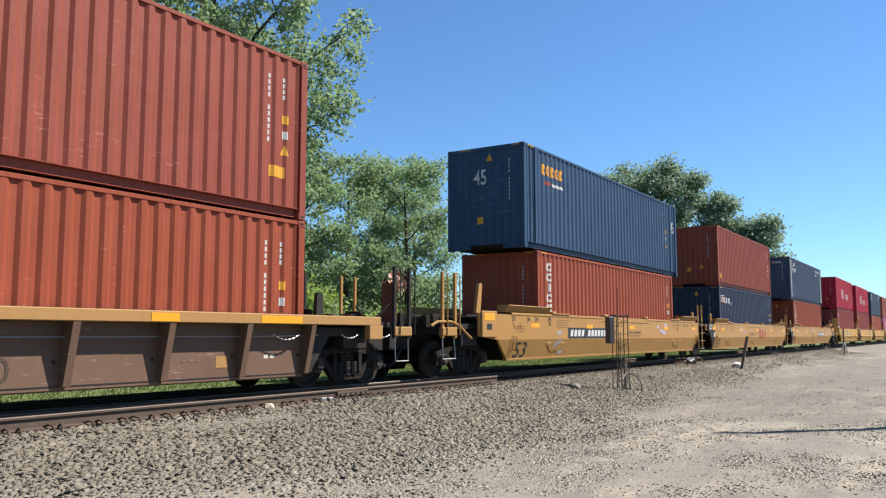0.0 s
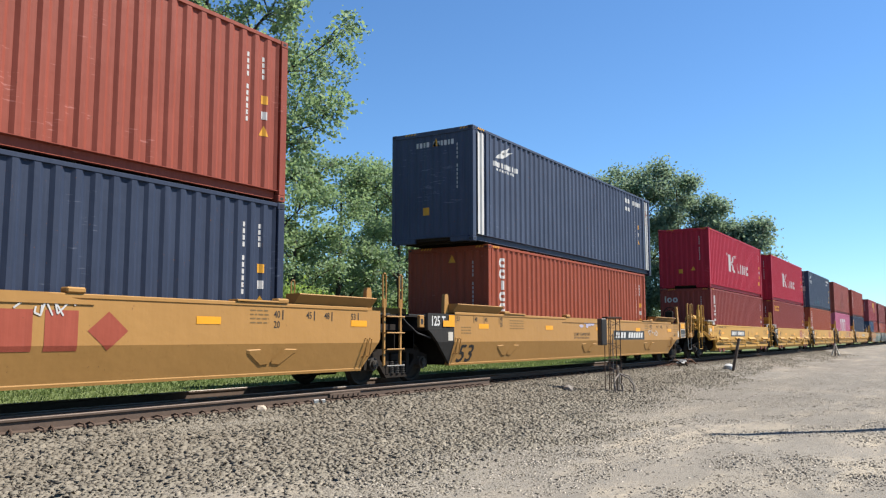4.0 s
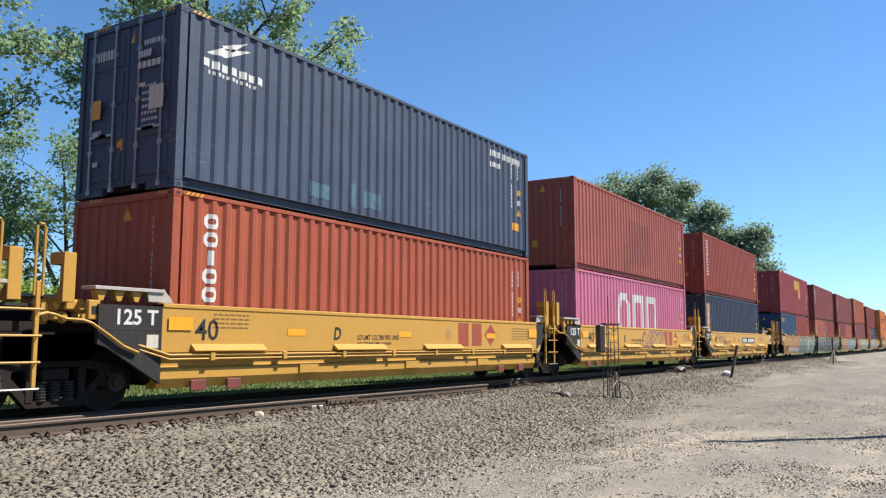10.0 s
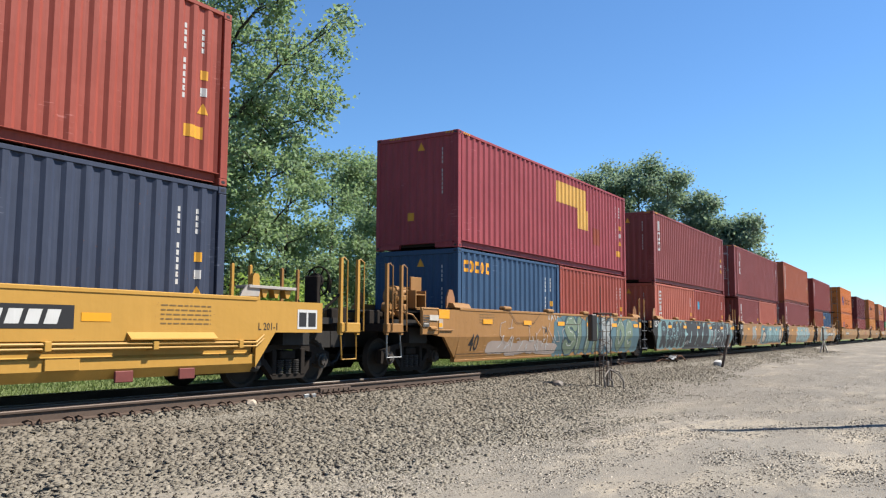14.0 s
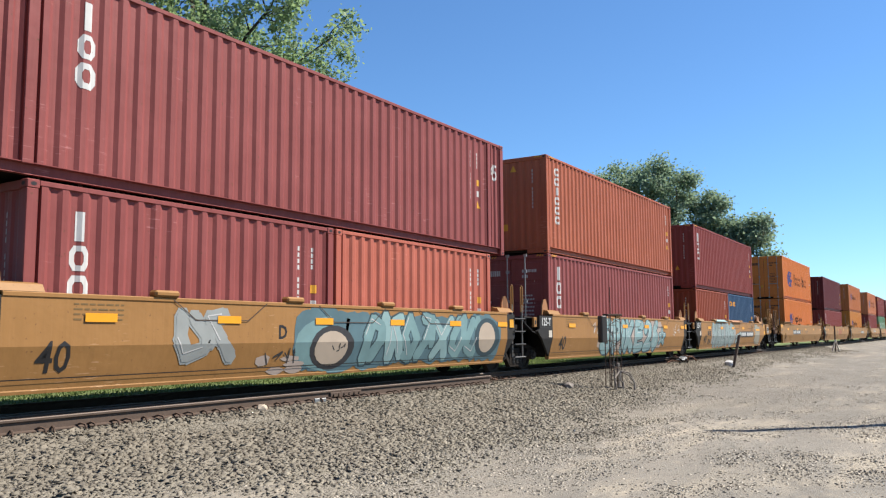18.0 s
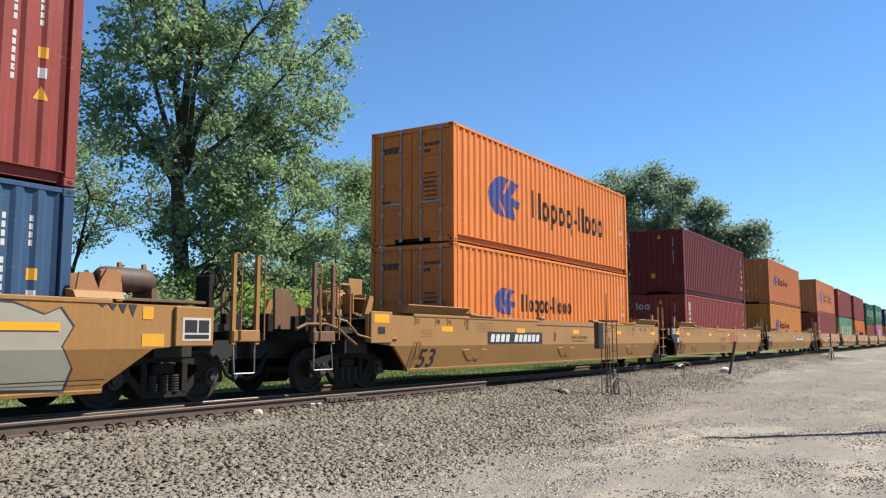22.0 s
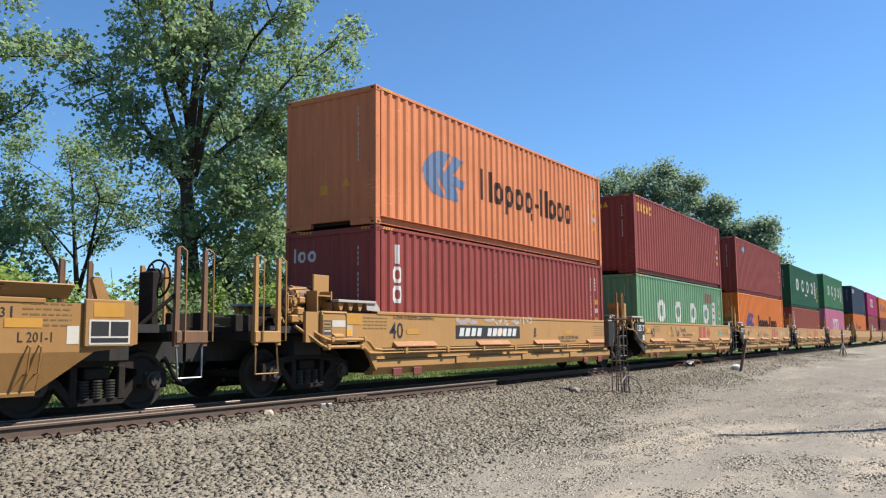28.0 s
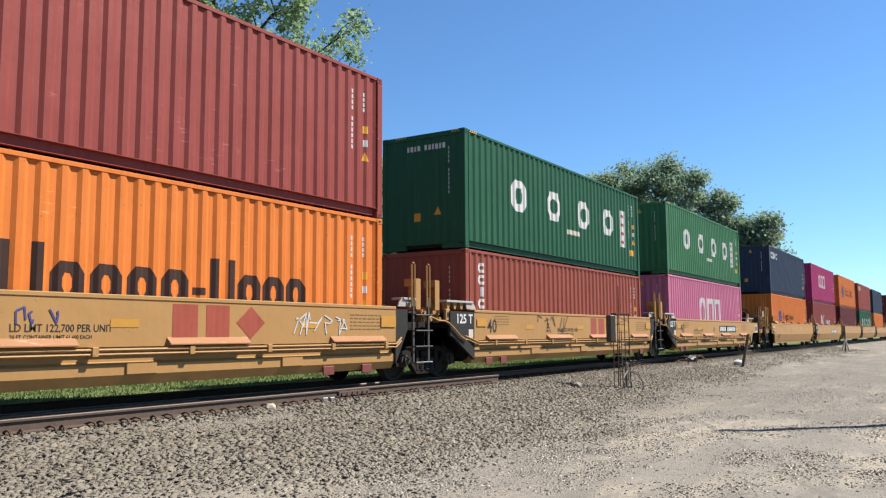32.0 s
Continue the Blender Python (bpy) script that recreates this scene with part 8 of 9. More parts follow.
    c.scrawl(-4.95, 1.06, 9, PURPLE_SPRAY, 6, 0.24)
    c.scrawl(-4.80, 1.16, 11, PURPLE_SPRAY, 5, 0.26)
    c.mark([quad(-1.92, 1.12, -1.80, 1.17, 0.0), [(-1.90, 1.12), (-1.82, 1.12), (-1.54, 1.36), (-1.62, 1.36)], [(-1.62, 1.12), (-1.54, 1.12), (-1.82, 1.36), (-1.90, 1.36)]], MAGENTA, "cross_mark", "small red cross mark")
    a, b = pair(xs[4], (ROYAL, "dark blue container with an amber sign column"), (BRICK, "brick-red container with a white sign column"), 9)
    a.mark([quad(0.42, a.h - 1.78, 0.84, a.h - 0.42)], AMBER_MARK, "trade_mark_column", "amber column of signs")
    a.mark(ring(0.50, a.h - 0.72, 0.76, a.h - 0.48, 0.07) + ring(0.50, a.h - 1.08, 0.76, a.h - 0.82, 0.07) + ring(0.50, a.h - 1.42, 0.76, a.h - 1.18, 0.07), WHITE_MARK, "trade_mark", "", 0.007)
    brand_six(b)
    # five 40-foot units, sprayed all over
    O = CAR_OCHRE
    xs = [169.05 + 15.65 * k for k in range(5)]
    lab = "ochre well car covered in teal and white spray paint"
    kw = dict(half=7.825, step=False, end_no="125-T", label=lab)
    def oval(u, z, a, q):
        return [[(u, z)] + [(u + a * math.cos(e), z + q * math.sin(e)) for e in (j * math.pi / 9, (j + 1) * math.pi / 9)] for j in range(18)]
    c = car_40(xs[0], True, False, O, "A", **kw)
    c.cloud(-0.8, 6.1, 91, BLUE_SPRAY, 0.36, 1.54)
    c.cloud(-4.6, -1.2, 191, TAN_SPRAY, 0.46, 0.80)
    for sign, u0, u1 in (("S", -0.40, 0.62), ("I", 0.45, 1.10), ("N", 1.30, 2.44), ("O", 4.02, 4.98), ("C", 4.98, 5.86)):
        c.fat_sign(sign, u0, u1, 0.40, 1.53, 0.155, MOTTLED_SPRAY, INK_SPRAY, WHITE_SPRAY, 0.05, -0.07)
    c.fat_sign("K", 2.56, 3.92, 0.40, 1.58, 0.19, GREY_SPRAY, INK_SPRAY, WHITE_SPRAY, 0.05, -0.07, 0.004)
    c.scrawl(-1.6, 1.32, 192, WHITE_SPRAY, 4, 0.22)
    c.scrawl(-4.6, 0.50, 193, WHITE_SPRAY, 10, 0.40)
    c.scrawl(-4.6, 0.72, 194, TAN_SPRAY, 9, 0.55)
    a, d, b = twins(xs[0], (SEA_BLUE, "blue twenty-foot container with a yellow mark"), (BRICK, "brick-red twenty-foot container in a sprayed car"), (MAGENTA_RED, "faded magenta-red container with yellow patches"), 10)
    brand_yellow_word(a, 0.3, 0.55, 1.1, YELLOW_MARK)
    b.mark([quad(6.0, b.h - 0.95, 8.4, b.h - 0.30), quad(7.6, b.h - 1.60, 8.5, b.h - 0.95)], paint("mustard_patch", (0.48, 0.27, 0.06), 0.4), "yellow_patch", "mustard-yellow repainted patch")
    b.mark([quad(9.0, b.h - 2.0, 9.6, b.h - 1.45)], ORANGE_RED, "old_patch", "orange repainted patch")
    c = car_40(xs[1], False, False, O, "B", **kw)
    c.cloud(-6.3, -2.9, 92, AQUA_SPRAY, 0.36, 1.54)
    c.cloud(-2.7, 1.2, 93, PALE_AQUA, 0.36, 1.54)
    c.smear(-2.6, 1.2, 0.9, 1.5, 393, CREAM_SPRAY)
    for k, (sign, u0, u1) in enumerate((("R", -6.42, -5.48), ("C", -5.55, -4.80), ("S", -4.92, -4.12), ("O", -4.22, -3.48), ("S", -3.60, -2.82))):
        c.fat_sign(sign, u0, u1, 0.42, 1.52, 0.185, BLACK_SPRAY, PALE_AQUA, AQUA_SPRAY, 0.035, 0.0, 0.003 * (k % 2))
    for sign, u0, u1 in (("J", -2.78, -1.72), ("U", -1.80, -0.86), ("X", -0.88, 0.22), ("O", 0.18, 1.38)):
        c.fat_sign(sign, u0, u1, 0.38, 1.55, 0.235, BLACK_SPRAY, BLACK_SPRAY, None, 0.03)
    c.scrawl(-2.7, 0.50, 195, WHITE_SPRAY, 4, 0.18)
    c.mark([quad(-2.9 + 0.62 * k, 0.36, -2.28 + 0.62 * k, 0.46 + 0.05 * (k * 7 % 4)) for k in range(14)], BLACK_SPRAY, "spray_ground", "black sprayed lower edge", 0.0086)
    for k, (u, z) in enumerate(((-6.05, 1.22), (-5.46, 1.20), (-4.60, 1.17), (-4.02, 1.20), (-5.40, 0.86), (-4.95, 0.86), (-4.08, 0.84), (-4.50, 0.90))):
        c.mark(oval(u, z, 0.15, 0.085), PALE_AQUA, "spray_figure", "", 0.0130)
        c.mark(oval(u + 0.01, z, 0.09, 0.045), INK_SPRAY, "spray_outline", "", 0.0142)
    c.cloud(1.5, 6.15, 94, AQUA_SPRAY, 0.36, 1.54)
    for k in range(7):
        u = 1.75 + 0.62 * k
        c.mark([[(u, 0.50), (u + 0.10, 0.50), (u + 0.16, 1.30), (u + 0.12, 1.30)]], TAG_RED, "spray_stripe", "", 0.0052)
    for k, (sign, u0, u1) in enumerate((("T", 1.62, 2.92), ("E", 2.66, 3.62), ("G", 3.36, 4.40), ("R", 4.24, 5.16), ("A", 4.96, 6.05))):
        c.fat_sign(sign, u0, u1, 0.37, 1.56, 0.165, BLACK_SPRAY, WHITE_SPRAY, PALE_AQUA, 0.022, 0.04, 0.003 * (k % 2))
    for u0, u1, mat in ((-6.5, -2.9, AQUA_SPRAY), (-2.9, 1.45, BLACK_SPRAY), (1.45, 2.4, AQUA_SPRAY), (2.4, 3.9, BLACK_SPRAY), (3.9, 4.4, AQUA_SPRAY), (4.4, 5.6, BLACK_SPRAY)):    # the paint runs up over the chord
        c.mark([quad(u0, 1.534, u1, 1.578)], mat, "spray_ground", "", 0.0185)
    c.fat_sign("V", 5.70, 6.25, 0.70, 1.40, 0.06, AQUA_SPRAY, INK_SPRAY, None, 0.03)
    a, d, b = twins(xs[1], (SALMON, "faded orange twenty-foot container with a white sign column"), (BRICK, "brick-red twenty-foot container with a blue disc"), (WASHED_MAROON, "maroon container with a white sign column"), 11)
    brand_six(a)
    brand_three(b)
    d.mark([[(0.72 + 0.17 * math.cos(q), d.h - 0.72 + 0.20 * math.sin(q)) for q in [k * 0.628 for k in range(10)]]], CYAN_MARK, "blue_disc", "small sky-blue disc")
    c = car_40(xs[2], False, False, O, "D", **kw)
    c.spray(-4.1, -2.9, 95, [GREY_SPRAY], None, 0.6, 1.45, GREY_SPRAY)
    c.mark(oval(-0.35, 0.90, 1.05, 0.50), AQUA_SPRAY, "spray_ground", "sprayed paint ground", 0.0044)
    c.mark(oval(-0.38, 0.83, 0.62, 0.40), BLACK_SPRAY, "spray_outline", "sprayed dark ring", 0.0060)
    c.mark(oval(-0.41, 0.82, 0.46, 0.31), CREAM_SPRAY, "spray_figure", "sprayed cream disc", 0.0100)
    c.cloud(-1.0, 5.9, 96, BLUE_SPRAY, 0.37, 1.54)
    c.spray(0.35, 4.8, 196, [AQUA_SPRAY, PALE_AQUA, AQUA_SPRAY], None, 0.44, 1.52, edge=INK_SPRAY, order=["horn", "fang", "diamond", "arrow", "fork", "horn"])
    c.mark(oval(5.35, 0.98, 0.62, 0.46), INK_SPRAY, "spray_outline", "sprayed dark ring", 0.0100)
    c.mark(oval(5.33, 0.98, 0.40, 0.36), CREAM_SPRAY, "spray_figure", "sprayed cream disc", 0.0112)
    c.smear(-2.3, -1.3, 0.42, 0.70, 197, TAN_SPRAY)
    c.scrawl(-2.1, 0.55, 198, BLACK_SPRAY, 4, 0.24)
    c.scrawl(-0.75, 0.72, 199, BLACK_SPRAY, 5, 0.16)
    a, d, b = twins(xs[2], (WASHED_MAROON, "maroon twenty-foot container with a white sign column"), (SALMON, "salmon twenty-foot container in a sprayed car"), (WASHED_MAROON, "long washed-out maroon container with doors at its near end"), 12, L45, -1)
    brand_three(a)
    brand_three(b, False)
    b.mark(text_polys("45", 0.40, 13.02, b.h - 0.98, 0, 0.62), WHITE_MARK, "end_number", "white number 45")
    c = car_40(xs[3], False, False, O, "C", **kw)
    c.cloud(-2.7, 3.3, 97, TAN_SPRAY, 0.46, 1.54)
    for k, (sign, u0, u1) in enumerate((("S", -2.86, -1.74), ("P", -1.86, -0.94), ("I", -1.10, -0.55), ("K", -0.70, 0.30), ("E", 0.22, 1.32), ("2", 1.28, 2.28), ("6", 2.20, 3.04))):
        c.fat_sign(sign, u0, u1, 0.40, 1.56, 0.155, PALE_AQUA, INK_SPRAY, WHITE_SPRAY, 0.04, 0.05, 0.003 * (k % 2))
    c.fat_sign("star", 3.00, 3.86, 0.62, 1.30, 0.07, AQUA_SPRAY, INK_SPRAY, WHITE_SPRAY, 0.03, 0.03)
    c.scrawl(-3.6, 0.95, 14, WHITE_SPRAY, 5, 0.4)
    c.scrawl(4.6, 0.95, 15, WHITE_SPRAY, 3, 0.4)
    a, b = pair(xs[3], (WASHED_MAROON, "washed-out maroon container with a white sign column and doors"), (TERRACOTTA, "faded terracotta-red container with a white sign column"), 13, dl=-1)
    brand_three(a, False)
    brand_six(b)
    c = car_40(xs[4], False, True, O, "A", plate_u=1.13, **kw)
    for text, u, z, q in (("TRYING", 3.66, 1.39, 0.85), ("TO FIND A", 3.64, 1.29, 0.80), ("BALANCE!!!", 3.61, 1.17, 0.80)):
        c.words(text, 0.085, u, z, BLACK_SPRAY, 0.15, q)
    blob = [(4.56, 1.52), (5.16, 1.49), (5.55, 1.36), (5.76, 1.45), (5.95, 1.22), (5.80, 0.97), (5.99, 0.70), (5.93, 0.42), (4.97, 0.46), (4.85, 0.60), (4.58, 0.62), (4.61, 0.94), (4.80, 1.02), (4.42, 1.31), (4.66, 1.39)]
    mid = (5.24, 0.98)    # the patch is a fan round this point
    wide = [(mid[0] + (p - mid[0]) * 1.05, max(0.36, min(1.56, mid[1] + (q - mid[1]) * 1.06))) for p, q in blob]
    for pts, mat, name, label, lift in ((wide, BLACK_SPRAY, "spray_outline", "dark sprayed outline", 0.0046), (blob, PUTTY_SPRAY, "spray_figure", "grey sprayed patch with a spiky edge", 0.0066)):
        c.mark([[mid, pts[k], pts[(k + 1) % len(pts)]] for k in range(len(pts))], mat, name, label, lift)
    c.mark([quad(4.80, 1.17, 5.77, 1.27)], YELLOW_MARK, "reflector", "long yellow reflective strip", 0.0200)
    c.mark([quad(7.02, 1.34, 7.20, 1.52), quad(7.02, 0.96, 7.40, 1.14)], CAUTION_MARK, "faded_patch", "faded yellow patch", 0.0060)
    c.mark([[(6.30 + 0.16 * k, 1.54), (6.44 + 0.16 * k, 1.54), (6.38 + 0.16 * k, 1.54 - 0.05 - 0.04 * (k * 5 % 4))] for k in range(4)], BLACK_SPRAY, "oil_drip", "black oil drips", 0.0070)
    b = Build()
    b.box(7.56, 8.28, -1.575, -1.525, 0.96, 1.54, 0.012)
    b.part("placard_board", O, c.ob)
    c.mark([quad(7.68, 1.04, 8.22, 1.38)], PALE_PATCH, "data_placard", "pale bordered data placard", 0.060)
    c.mark([quad(7.72, 1.16, 7.95, 1.345), quad(7.98, 1.16, 8.18, 1.345), quad(7.72, 1.07, 8.18, 1.13)], BLACK_MARK, "placard_panel", "", 0.063)
    b = Build()    # brown air tank with its slanted bracket on the end deck
    prof = [(-0.50, 0.03), (-0.47, 0.11), (-0.40, 0.165), (-0.32, 0.18), (0.32, 0.18), (0.40, 0.165), (0.47, 0.11), (0.50, 0.03)]
    for k in range(16):
        e = 2 * math.pi * k / 16
        b.v += [(7.14 + p, -0.94 + math.cos(e) * r, 1.92 + math.sin(e) * r) for p, r in prof]
    for k in range(16):
        for j in range(7):
            b.f.append((k * 8 + j, k * 8 + j + 1, (k + 1) % 16 * 8 + j + 1, (k + 1) % 16 * 8 + j))
    b.part("air_tank", RUSTY_TANK, c.ob, "brown air tank", True)
    for p in (6.78, 7.50):
        b = Build()
        b.box(p - 0.05, p + 0.05, -1.16, -0.72, 1.55, 1.80)
        b.part("tank_foot", TANK_BROWN, c.ob)
    for y in (-1.36, -1.10):
        b = Build()
        b.prism([(6.07, 1.61), (6.48, 1.61), (6.32, 1.95), (6.12, 1.95)], "y", y, y + 0.03)
        b.part("slanted_bracket", LEDGE_BROWN, c.ob)
    b = Build()
    b.box(6.57, 8.36, -1.30, -0.60, 1.60, 1.645, 0.006)
    b.part("walkway_plate", TANK_BROWN, c.ob)
    b = Build()
    b.box(6.52, 6.86, -1.24, -1.20, 1.65, 2.02, 0.01)
    b.part("tank_bracket", LEDGE_BROWN, c.ob)
    c.cloud(-4.3, -0.5, 98, GREY_SPRAY, 0.44, 1.54)
    for k, (sign, u0, u1) in enumerate((("V", -4.62, -3.62), ("A", -3.84, -2.86), ("L", -2.98, -2.14), ("O", -2.24, -1.26), ("S", -1.34, -0.36))):
        c.fat_sign(sign, u0, u1, 0.38, 1.58, 0.18, GREY_AQUA, INK_SPRAY, WHITE_SPRAY, 0.028, 0.0, 0.003 * (k % 2))
    c.fat_sign("hook", 0.00, 1.22, 0.52, 1.12, 0.10, GREY_AQUA, INK_SPRAY, WHITE_SPRAY, 0.03)
    c.words("MFGK", 0.22, -5.50, 0.93, BLACK_SPRAY, 0.10, 0.72)
    c.words("2018", 0.21, -5.34, 0.58, BLACK_SPRAY, 0.10, 0.75)
    a, d, b = twins(xs[4], (ORANGE_RED, "orange-red twenty-foot container in a sprayed car"), (SEA_BLUE, "blue twenty-foot container with a yellow mark"), (MAROON, "maroon container with a white sign column"), 14)
    brand_yellow_word(d, 0.4, 0.62, 0.9, YELLOW_MARK)
    brand_three(b)
    # three 53-foot units, dusty tan
    T = CAR_DULL
    car_53(253.7, True, False, T, "B", -5.02)
    a, b = pair(253.7, (SUN_ORANGE, "orange container with a blue sail emblem"), (SUN_ORANGE, "orange container with a large blue sail emblem"), 15, dl=-1, dh=-1)
    brand_liner(a, True)
    brand_liner(b)
    car_53(273.3, False, False, T, "C", None, "125T", 0.74)
    a, b = pair(273.3, (MAROON, "maroon container with a white sign column"), (DARK_MAROON, "plain dark maroon container stacked on another"), 16, low_h=LOW)
    brand_three(a)
    car_53(292.95, False, True, T, "A", 1.45, "125T", longer=-0.45)
    a, b = pair(292.95, (YELLOW_ORANGE, "yellow-orange container with a blue sail emblem"), (DULL_ORANGE, "dull orange container with a blue sail emblem"), 17)
    brand_liner(a, True, None, -0.25)
    brand_liner(b, True, None, -0.25)
    # five 40-foot units, tan with pipes
    T = CAR_TAN
    lab = "dusty tan five-unit well car with pipes and ledges along its side"
    xs = [314.45 + 15.46 * k for k in range(5)]
    c = car_40(xs[0], True, False, T, "B", plate_u=-3.52, label=lab, longer=0.35)
    c.scrawl(-1.9, 1.38, 21, WHITE_SPRAY, 12, 0.2)
    c.smear(-3.6, -0.9, 1.40, 1.56, 87, PALE_SMEAR)
    a, b = pair(xs[0], (MAROON, "maroon container with a white sign column"), (FADED_ORANGE, "faded orange container with a grey-blue sail emblem"), 18)
    brand_three(a)
    brand_liner(b, False, GREY_BLUE_MARK)
    c = car_40(xs[1] + 0.24, False, False, T, "D", mark_u=0.48, label=lab, vee=True)
    c.scrawl(-3.4, 1.0, 22, BLACK_SPRAY, 6, 0.4)
    c.scrawl(3.62, 1.12, 103, TURQUOISE_SPRAY, 3, 0.28)
    c.scrawl(3.70, 1.06, 104, TURQUOISE_SPRAY, 3, 0.30)
    a, b = pair(xs[1], (MID_GREEN, "green container with four white signs"), (MAROON, "maroon container with a yellow trade mark"), 19)
    brand_four(a)
    a.mark([quad(9.05, a.h - 0.78, 10.35, a.h - 0.36)], RUST_WASH, "rust_patch", "worn rusty patch")
    brand_yellow_word(b, 0.45, 0.60, 1.25, CAUTION_MARK, True)
    c = car_40(xs[2] + 0.24, False, False, T, "D", mark_u=0.48, label=lab)
    c.scrawl(-3.6, 1.0, 23, BLACK_SPRAY, 3, 0.45)
    c.scrawl(-1.9, 1.15, 105, BLUE_MARK, 3, 0.22)
    c.scrawl(2.9, 0.95, 101, WHITE_SPRAY, 4, 0.42)
    c.scrawl(3.0, 1.0, 102, WHITE_SPRAY, 4, 0.40)
    a, b = pair(xs[2], (ORANGE, "orange container with a blue sail emblem"), (MAROON, "maroon container with a pale blue diamond"), 20)
    brand_liner(a, False, None, 0.1, 0.1)
    b.mark([[(1.6, b.h - 0.55), (1.85, b.h - 0.80), (2.1, b.h - 0.55), (1.85, b.h - 0.30)]], CYAN_MARK, "diamond_mark", "pale blue diamond")
    c = car_40(xs[3] + 0.24, False, False, T, "E", mark_u=0.48, label=lab)
    c.scrawl(-3.2, 1.0, 24, BLACK_SPRAY, 5, 0.45)
    a, b = pair(xs[3], (RED_BROWN, "red-brown container with a white sign column"), (GREEN, "dark green container with four white signs"), 21, low_h=LOW)
    brand_six(a)
    brand_four(b)
    end_code_row(b)
    c = car_40(xs[4] + 0.24, False, True, T, "A", plate_u=0.1, label=lab)
    a, b = pair(xs[4], (PINK, "pink container with three tall white signs"), (PALE_GREEN, "faded green container with four white signs"), 22)
    brand_three_big(a, 4.4, 1.3, 3.6, 0.78)
    brand_four(b)
    # the last units in sight
    lab = "dusty tan well car with sloping sides"
    kw = dict(half=7.70, step=False, label=lab)
    xs = [396.2 + 15.4 * k for k in range(5)]
    stacks = [(ORANGE, NAVY, "liner", "small"), (MAROON, MAGENTA, "line", "big"), (DARK_MAROON, ORANGE, "", "liner"), (GREEN, BRICK, "four", "small"), (ORANGE, NAVY, "", "")]
    words = {"orange_paint": "orange container with a dark trade mark", "navy_paint": "navy container with small white signs", "maroon_paint": "maroon container with white signs", "magenta_paint": "magenta container with three white signs", "dark_maroon_paint": "plain dark maroon container stacked on another", "green_paint": "green container with white signs", "brick_red_paint": "brick-red container with a small white mark"}
    for k, x in enumerate(xs):
        low, high, bl, bh = stacks[k]
        car_40(x, k == 0, k == 4, T, "ABCDE"[k], plate_u=0.5 if k % 2 else None, **kw)
        a, b = pair(x, (low, words[low.name]), (high, words[high.name]), 23 + k)
        for c, br in ((a, bl), (b, bh)):
            if br == "liner":
                brand_liner(c, c is a)
            elif br == "line":
                brand_line(c)
            elif br == "big":
                brand_three_big(c, 3.6, 1.0, 3.2, 0.7)
            elif br == "four":
                brand_four(c)
            elif br == "small":
                brand_yellow_word(c, 0.5, 0.75, 1.5, WHITE_MARK)
    xs = [477.5, 492.9]
    for k, x in enumerate(xs):
        car_40(x, k == 0, k == 1, T, "AB"[k], **kw)
        pair(x, (MAROON, "maroon container far down the train"), (DARK_MAROON, "dark maroon container far down the train"), 30 + k)


# ---- things beside the track ----
def relay_frame(x, y):
    """The thin steel frame with a grey box beside the ballast."""
    ob = thing("signal_frame", "rusty thin steel lattice frame with a grey box beside the ballast", "railway fixture")
    ob.location = (x, y, ground_at(x, y))
    ob.rotation_euler = (0, 0, radians(-32))
    for dx in (-0.20, 0.20):
        for dy in (-0.09, 0.09):
            b = Build()
            b.tube([(dx, dy, -0.1), (dx * 0.94, dy, 0.95), (dx * 0.9, dy, 1.92)], 0.013, 6)
            b.part("upright", OLD_RUST, ob)
    for k in range(9):
        z = 0.22 + k * 0.205
        b = Build()
        b.tube([(-0.19, -0.09, z), (0.19, -0.09, z + (0.0, 0.18, -0.14)[k % 3])], 0.008, 5)
        b.part("brace", OLD_RUST, ob)
        if k % 2:
            b = Build()
            b.tube([(-0.19, 0.09, z), (0.19, 0.09, z)], 0.008, 5)
            b.part("brace", OLD_RUST, ob)
    b = Build()
    b.box(-0.42, -0.24, -0.10, 0.10, 1.20, 1.90, 0.02)
    b.part("relay_box", BOX_GREY, ob, "grey steel box")
    b = Build()
    b.box(-0.25, -0.236, -0.06, 0.06, 1.62, 1.74)
    b.part("box_label", PALE_PATCH, ob)
    b = Build()
    b.box(0.10, 0.17, -0.05, 0.02, 0.02, 0.66, 0.01)
    b.part("lower_case", CONDUIT, ob, "weathered grey-brown case")
    b = Build()
    b.tube([(-0.06, 0.02, 0.0), (-0.05, 0.02, 1.4), (-0.05, 0.02, 2.66)], 0.012, 6)
    b.part("thin_rod", OLD_RUST, ob)
    b = Build()
    b.box(-0.24, 0.24, -0.11, 0.11, 1.90, 1.95, 0.008)
    b.part("top_plate", OLD_RUST, ob)
    b = Build()
    b.tube([(0.02, 0.0, 0.0), (0.0, 0.0, 1.5)], 0.014, 6)
    b.part("rod", CONDUIT, ob)
    for k, (dx, dy) in enumerate(((0.44, -0.30), (0.34, -0.42), (-0.16, -0.3), (0.10, -0.25))):
        b = Build()
        b.tube([(0.14, -0.07, 0.46), (dx * 0.8, dy * 0.7, 0.40 - 0.06 * k), (dx * 1.02, dy * 0.95, 0.16), (dx, dy, -0.04)], 0.019, 7)
        b.part("conduit", CONDUIT, ob)
    for dx in (-0.20, 0.20):
        b = Build()
        b.box(dx - 0.05, dx + 0.05, -0.13, 0.13, -0.06, 0.05, 0.015)
        b.part("footing", CONDUIT, ob)


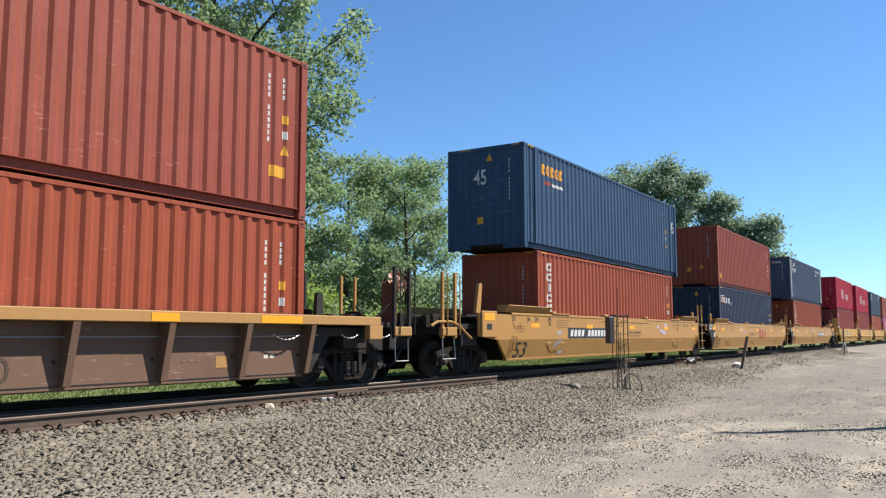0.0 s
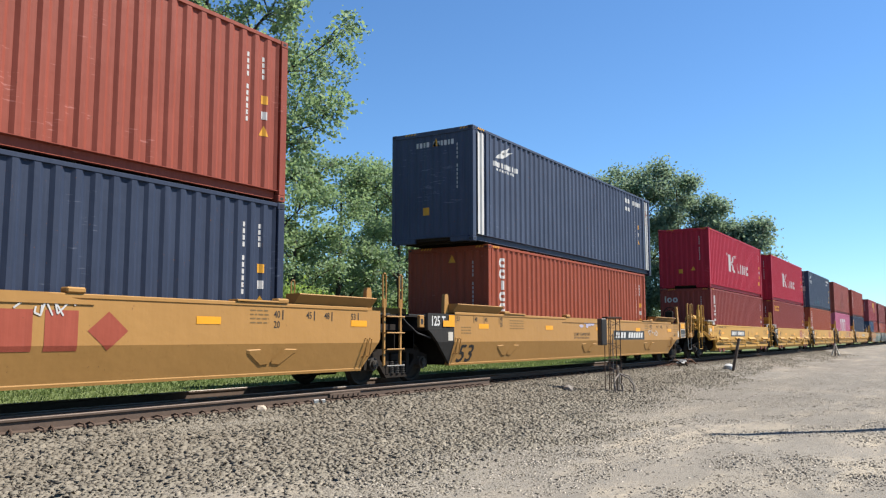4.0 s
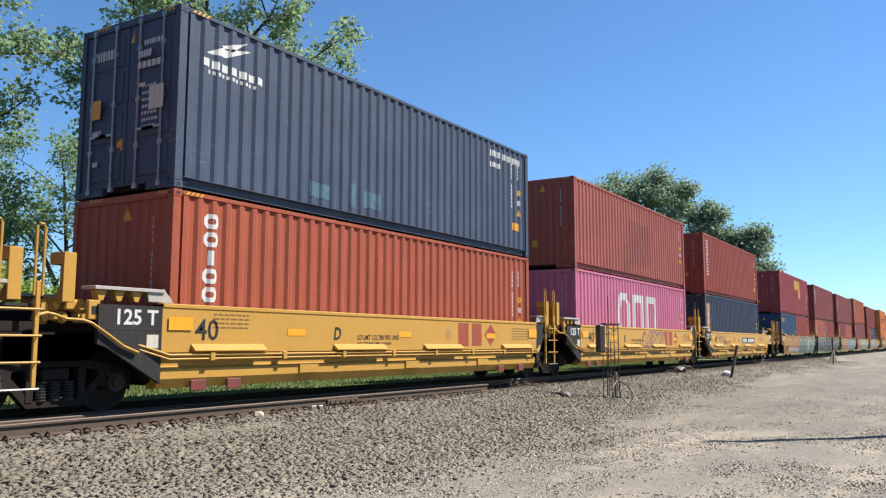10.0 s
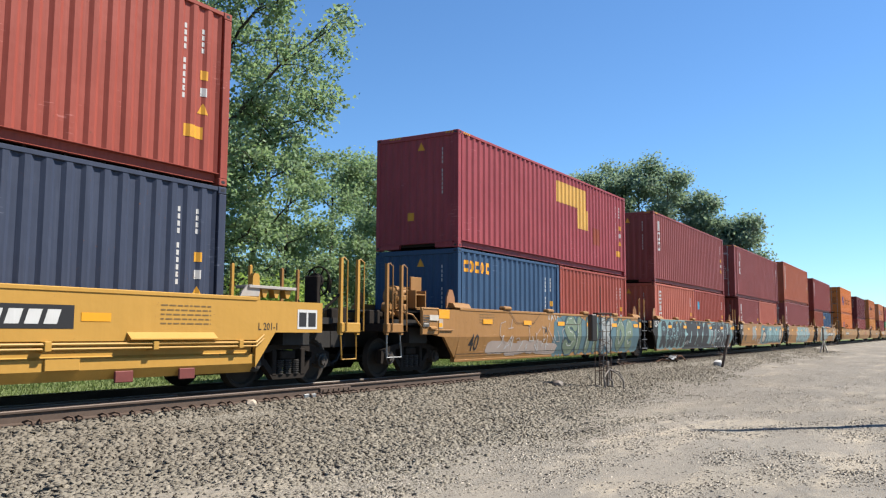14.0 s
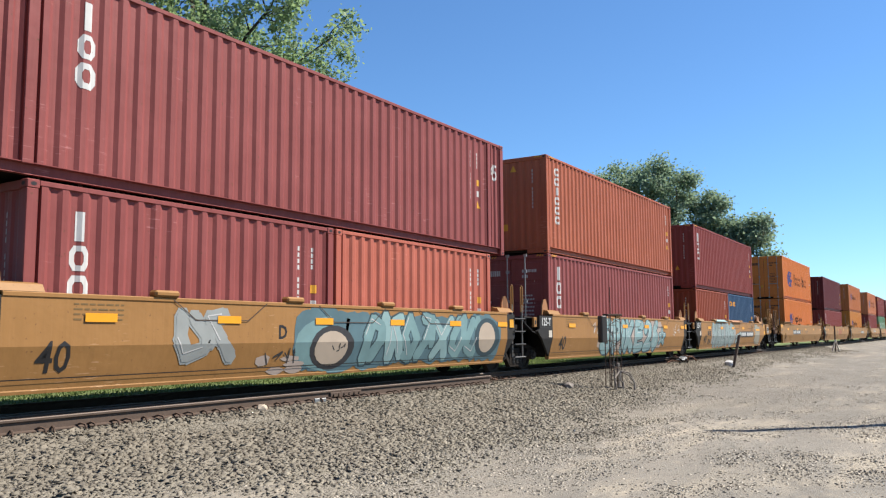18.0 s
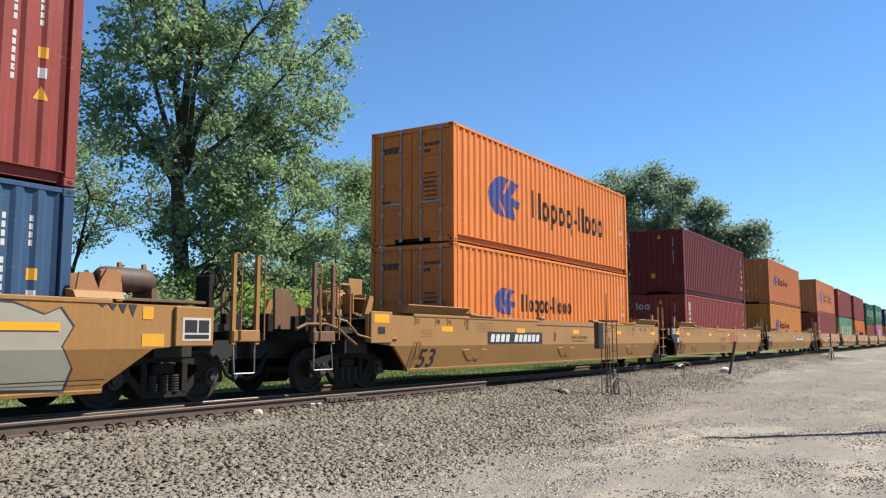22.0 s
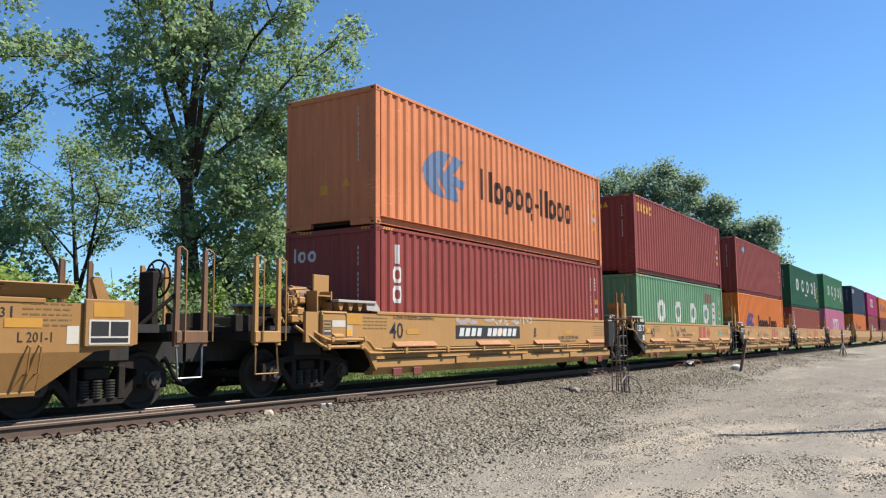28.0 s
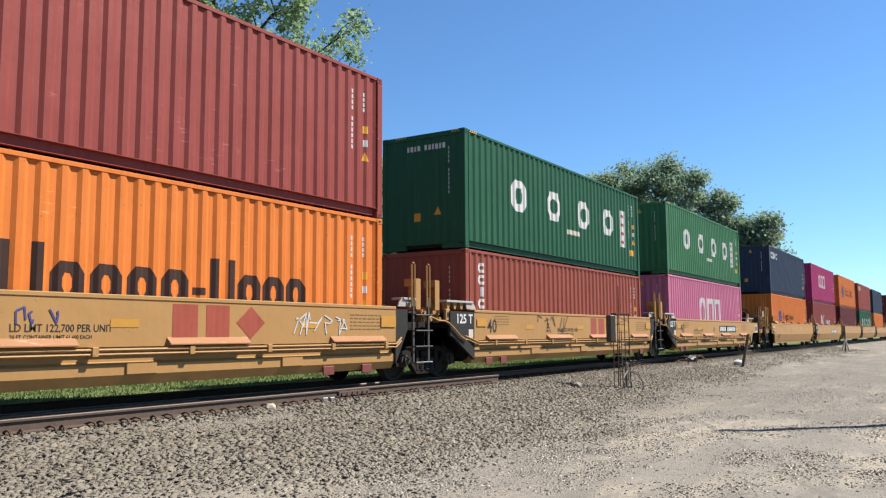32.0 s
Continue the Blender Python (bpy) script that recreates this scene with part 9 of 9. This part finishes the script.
def lean_post(x, y, h, tilt, name="wooden_stake", label="leaning weathered wooden stake in the gravel", w=0.11, mat=None):
    ob = thing(name, label, "stake")
    ob.location = (x, y, ground_at(x, y))
    b = Build()
    t = Vector((tilt * h * 0.54, -tilt * h * 0.84, h))
    b.prism([(-w / 2, -0.05), (w / 2, -0.05), (w / 2, 0.05), (-w / 2, 0.05)], "z", -0.15, h)
    b.v = [(p[0] + t.x * p[2] / h, p[1] + t.y * p[2] / h, p[2]) for p in b.v]
    b.part("post", mat or WOOD_STAKE, ob)


def lump(name, x, y, size, mat, label, seed, flat=0.6, lift=0.0):
    rng = random.Random(seed)
    bm = bmesh.new()
    bmesh.ops.create_icosphere(bm, subdivisions=2, radius=size / 2)
    for v in bm.verts:
        k = 1 + 0.28 * noise.noise(v.co / size * 3.0 + Vector((seed, 0, 0)))
        v.co = Vector((v.co.x * k * 1.25, v.co.y * k, v.co.z * k * flat))
    b = Build()
    b.take(bm)
    ob = b.part(name, mat)
    ob.location = (x, y, ground_at(x, y) + size * flat * 0.3 + lift)
    tagged(ob, label, "rock")
    return ob


def scrap_heap(x, y):
    ob = thing("scrap_heap", "low heap of bent scrap metal and pale boards", "debris")
    ob.location = (x, y, ground_at(x, y))
    rng = random.Random(4)
    for k in range(12):
        b = Build()
        a = rng.uniform(0, 3.14)
        r = rng.uniform(0.4, 1.1)
        p = Vector((rng.uniform(-0.9, 0.9), rng.uniform(-0.3, 0.3), rng.uniform(0.03, 0.18)))
        d = Vector((math.cos(a), math.sin(a) * 0.5, rng.uniform(-0.08, 0.22))) * r
        b.tube([p, p + d * 0.5 + Vector((0, 0, 0.08)), p + d], rng.uniform(0.015, 0.035), 5)
        b.part("bent_rod", RUST if k % 3 else STEEL_DARK, ob)
    for k in range(3):
        b = Build()
        b.box(-0.6 + k * 0.25, -0.15 + k * 0.3, -0.12, 0.1, 0.12 + 0.05 * k, 0.17 + 0.05 * k, 0.01)
        b.part("pale_board", WHITE_MARK, ob, "pale board")


def utility_pole(x, y):
    ob = thing("utility_pole", "tall wooden utility pole with a crossarm beside the lane", "pole")
    ob.location = (x, y, ground_at(x, y))
    b = Build()
    b.tube([(0, 0, -0.5), (0, 0, 5.0), (0.02, 0, 9.3)], 0.19, 12, 0.12)
    b.part("pole", WOOD_STAKE, ob, "", True)


def make_wayside():
    relay_frame(20.9, 7.78)
    lean_post(35.6, 8.05, 1.35, 0.22)
    lump("white_rock", 36.4, 8.4, 0.42, WHITE_MARK, "white-painted rock beside a stake", 3, 0.75)
    scrap_heap(33.6, 9.55)
    lump("pale_rock", 9.75, 9.52, 0.16, plain("pale_limestone", (0.34, 0.28, 0.215), 0.9), "small pale stone beside the rail", 5, 0.8)
    lump("brown_rock", 19.7, 8.55, 0.26, CONDUIT, "grey-brown lump in the ballast", 6, 0.7)
    for k, (dx, tilt, h) in enumerate(((0.0, 0.35, 0.9), (1.2, -0.3, 0.85), (0.6, 0.0, 1.9))):
        lean_post(68.5 + dx, 8.25 - dx * 0.3, h, tilt, "marker_post", "short pale post beside the distant lane" if k < 2 else "thin dark post beside the distant lane", 0.15 if k < 2 else 0.09, PALE_PATCH if k < 2 else None)
    utility_pole(19.25, -2.15)


# ---- build ----
make_ground()
make_trees()
make_grass()
make_wayside()
make_train()
make_track()
make_stones()


def motions():
    times = [float(k) for k in range(33)]
    gone = [travelled(t) for t in times]
    for ob, x, z in RIDERS:
        walk(ob, [(t, pose(x - s, TRACK_Y, z)) for t, s in zip(times, gone)])
    step = 1 / 15
    for w, x in AXLES:
        m = Matrix.Translation(w.location)
        rows, near, last = [], [], 0.0
        for k in range(32 * 15 + 1):
            t = k * step
            if -6.0 < x - travelled(t) < 48.0:
                near.append(t)
        if len(near) < 2:
            continue
        s0 = travelled(near[0])
        keys = ([0.0] if near[0] > 0.0 else []) + near + ([32.0] if near[-1] < 32.0 else [])
        for t in keys:
            turn = (travelled(min(max(t, near[0]), near[-1])) - s0) / WHEEL_R
            rows.append((t, m @ Matrix.Rotation(-turn, 4, "Y")))
        walk(w, rows)


motions()
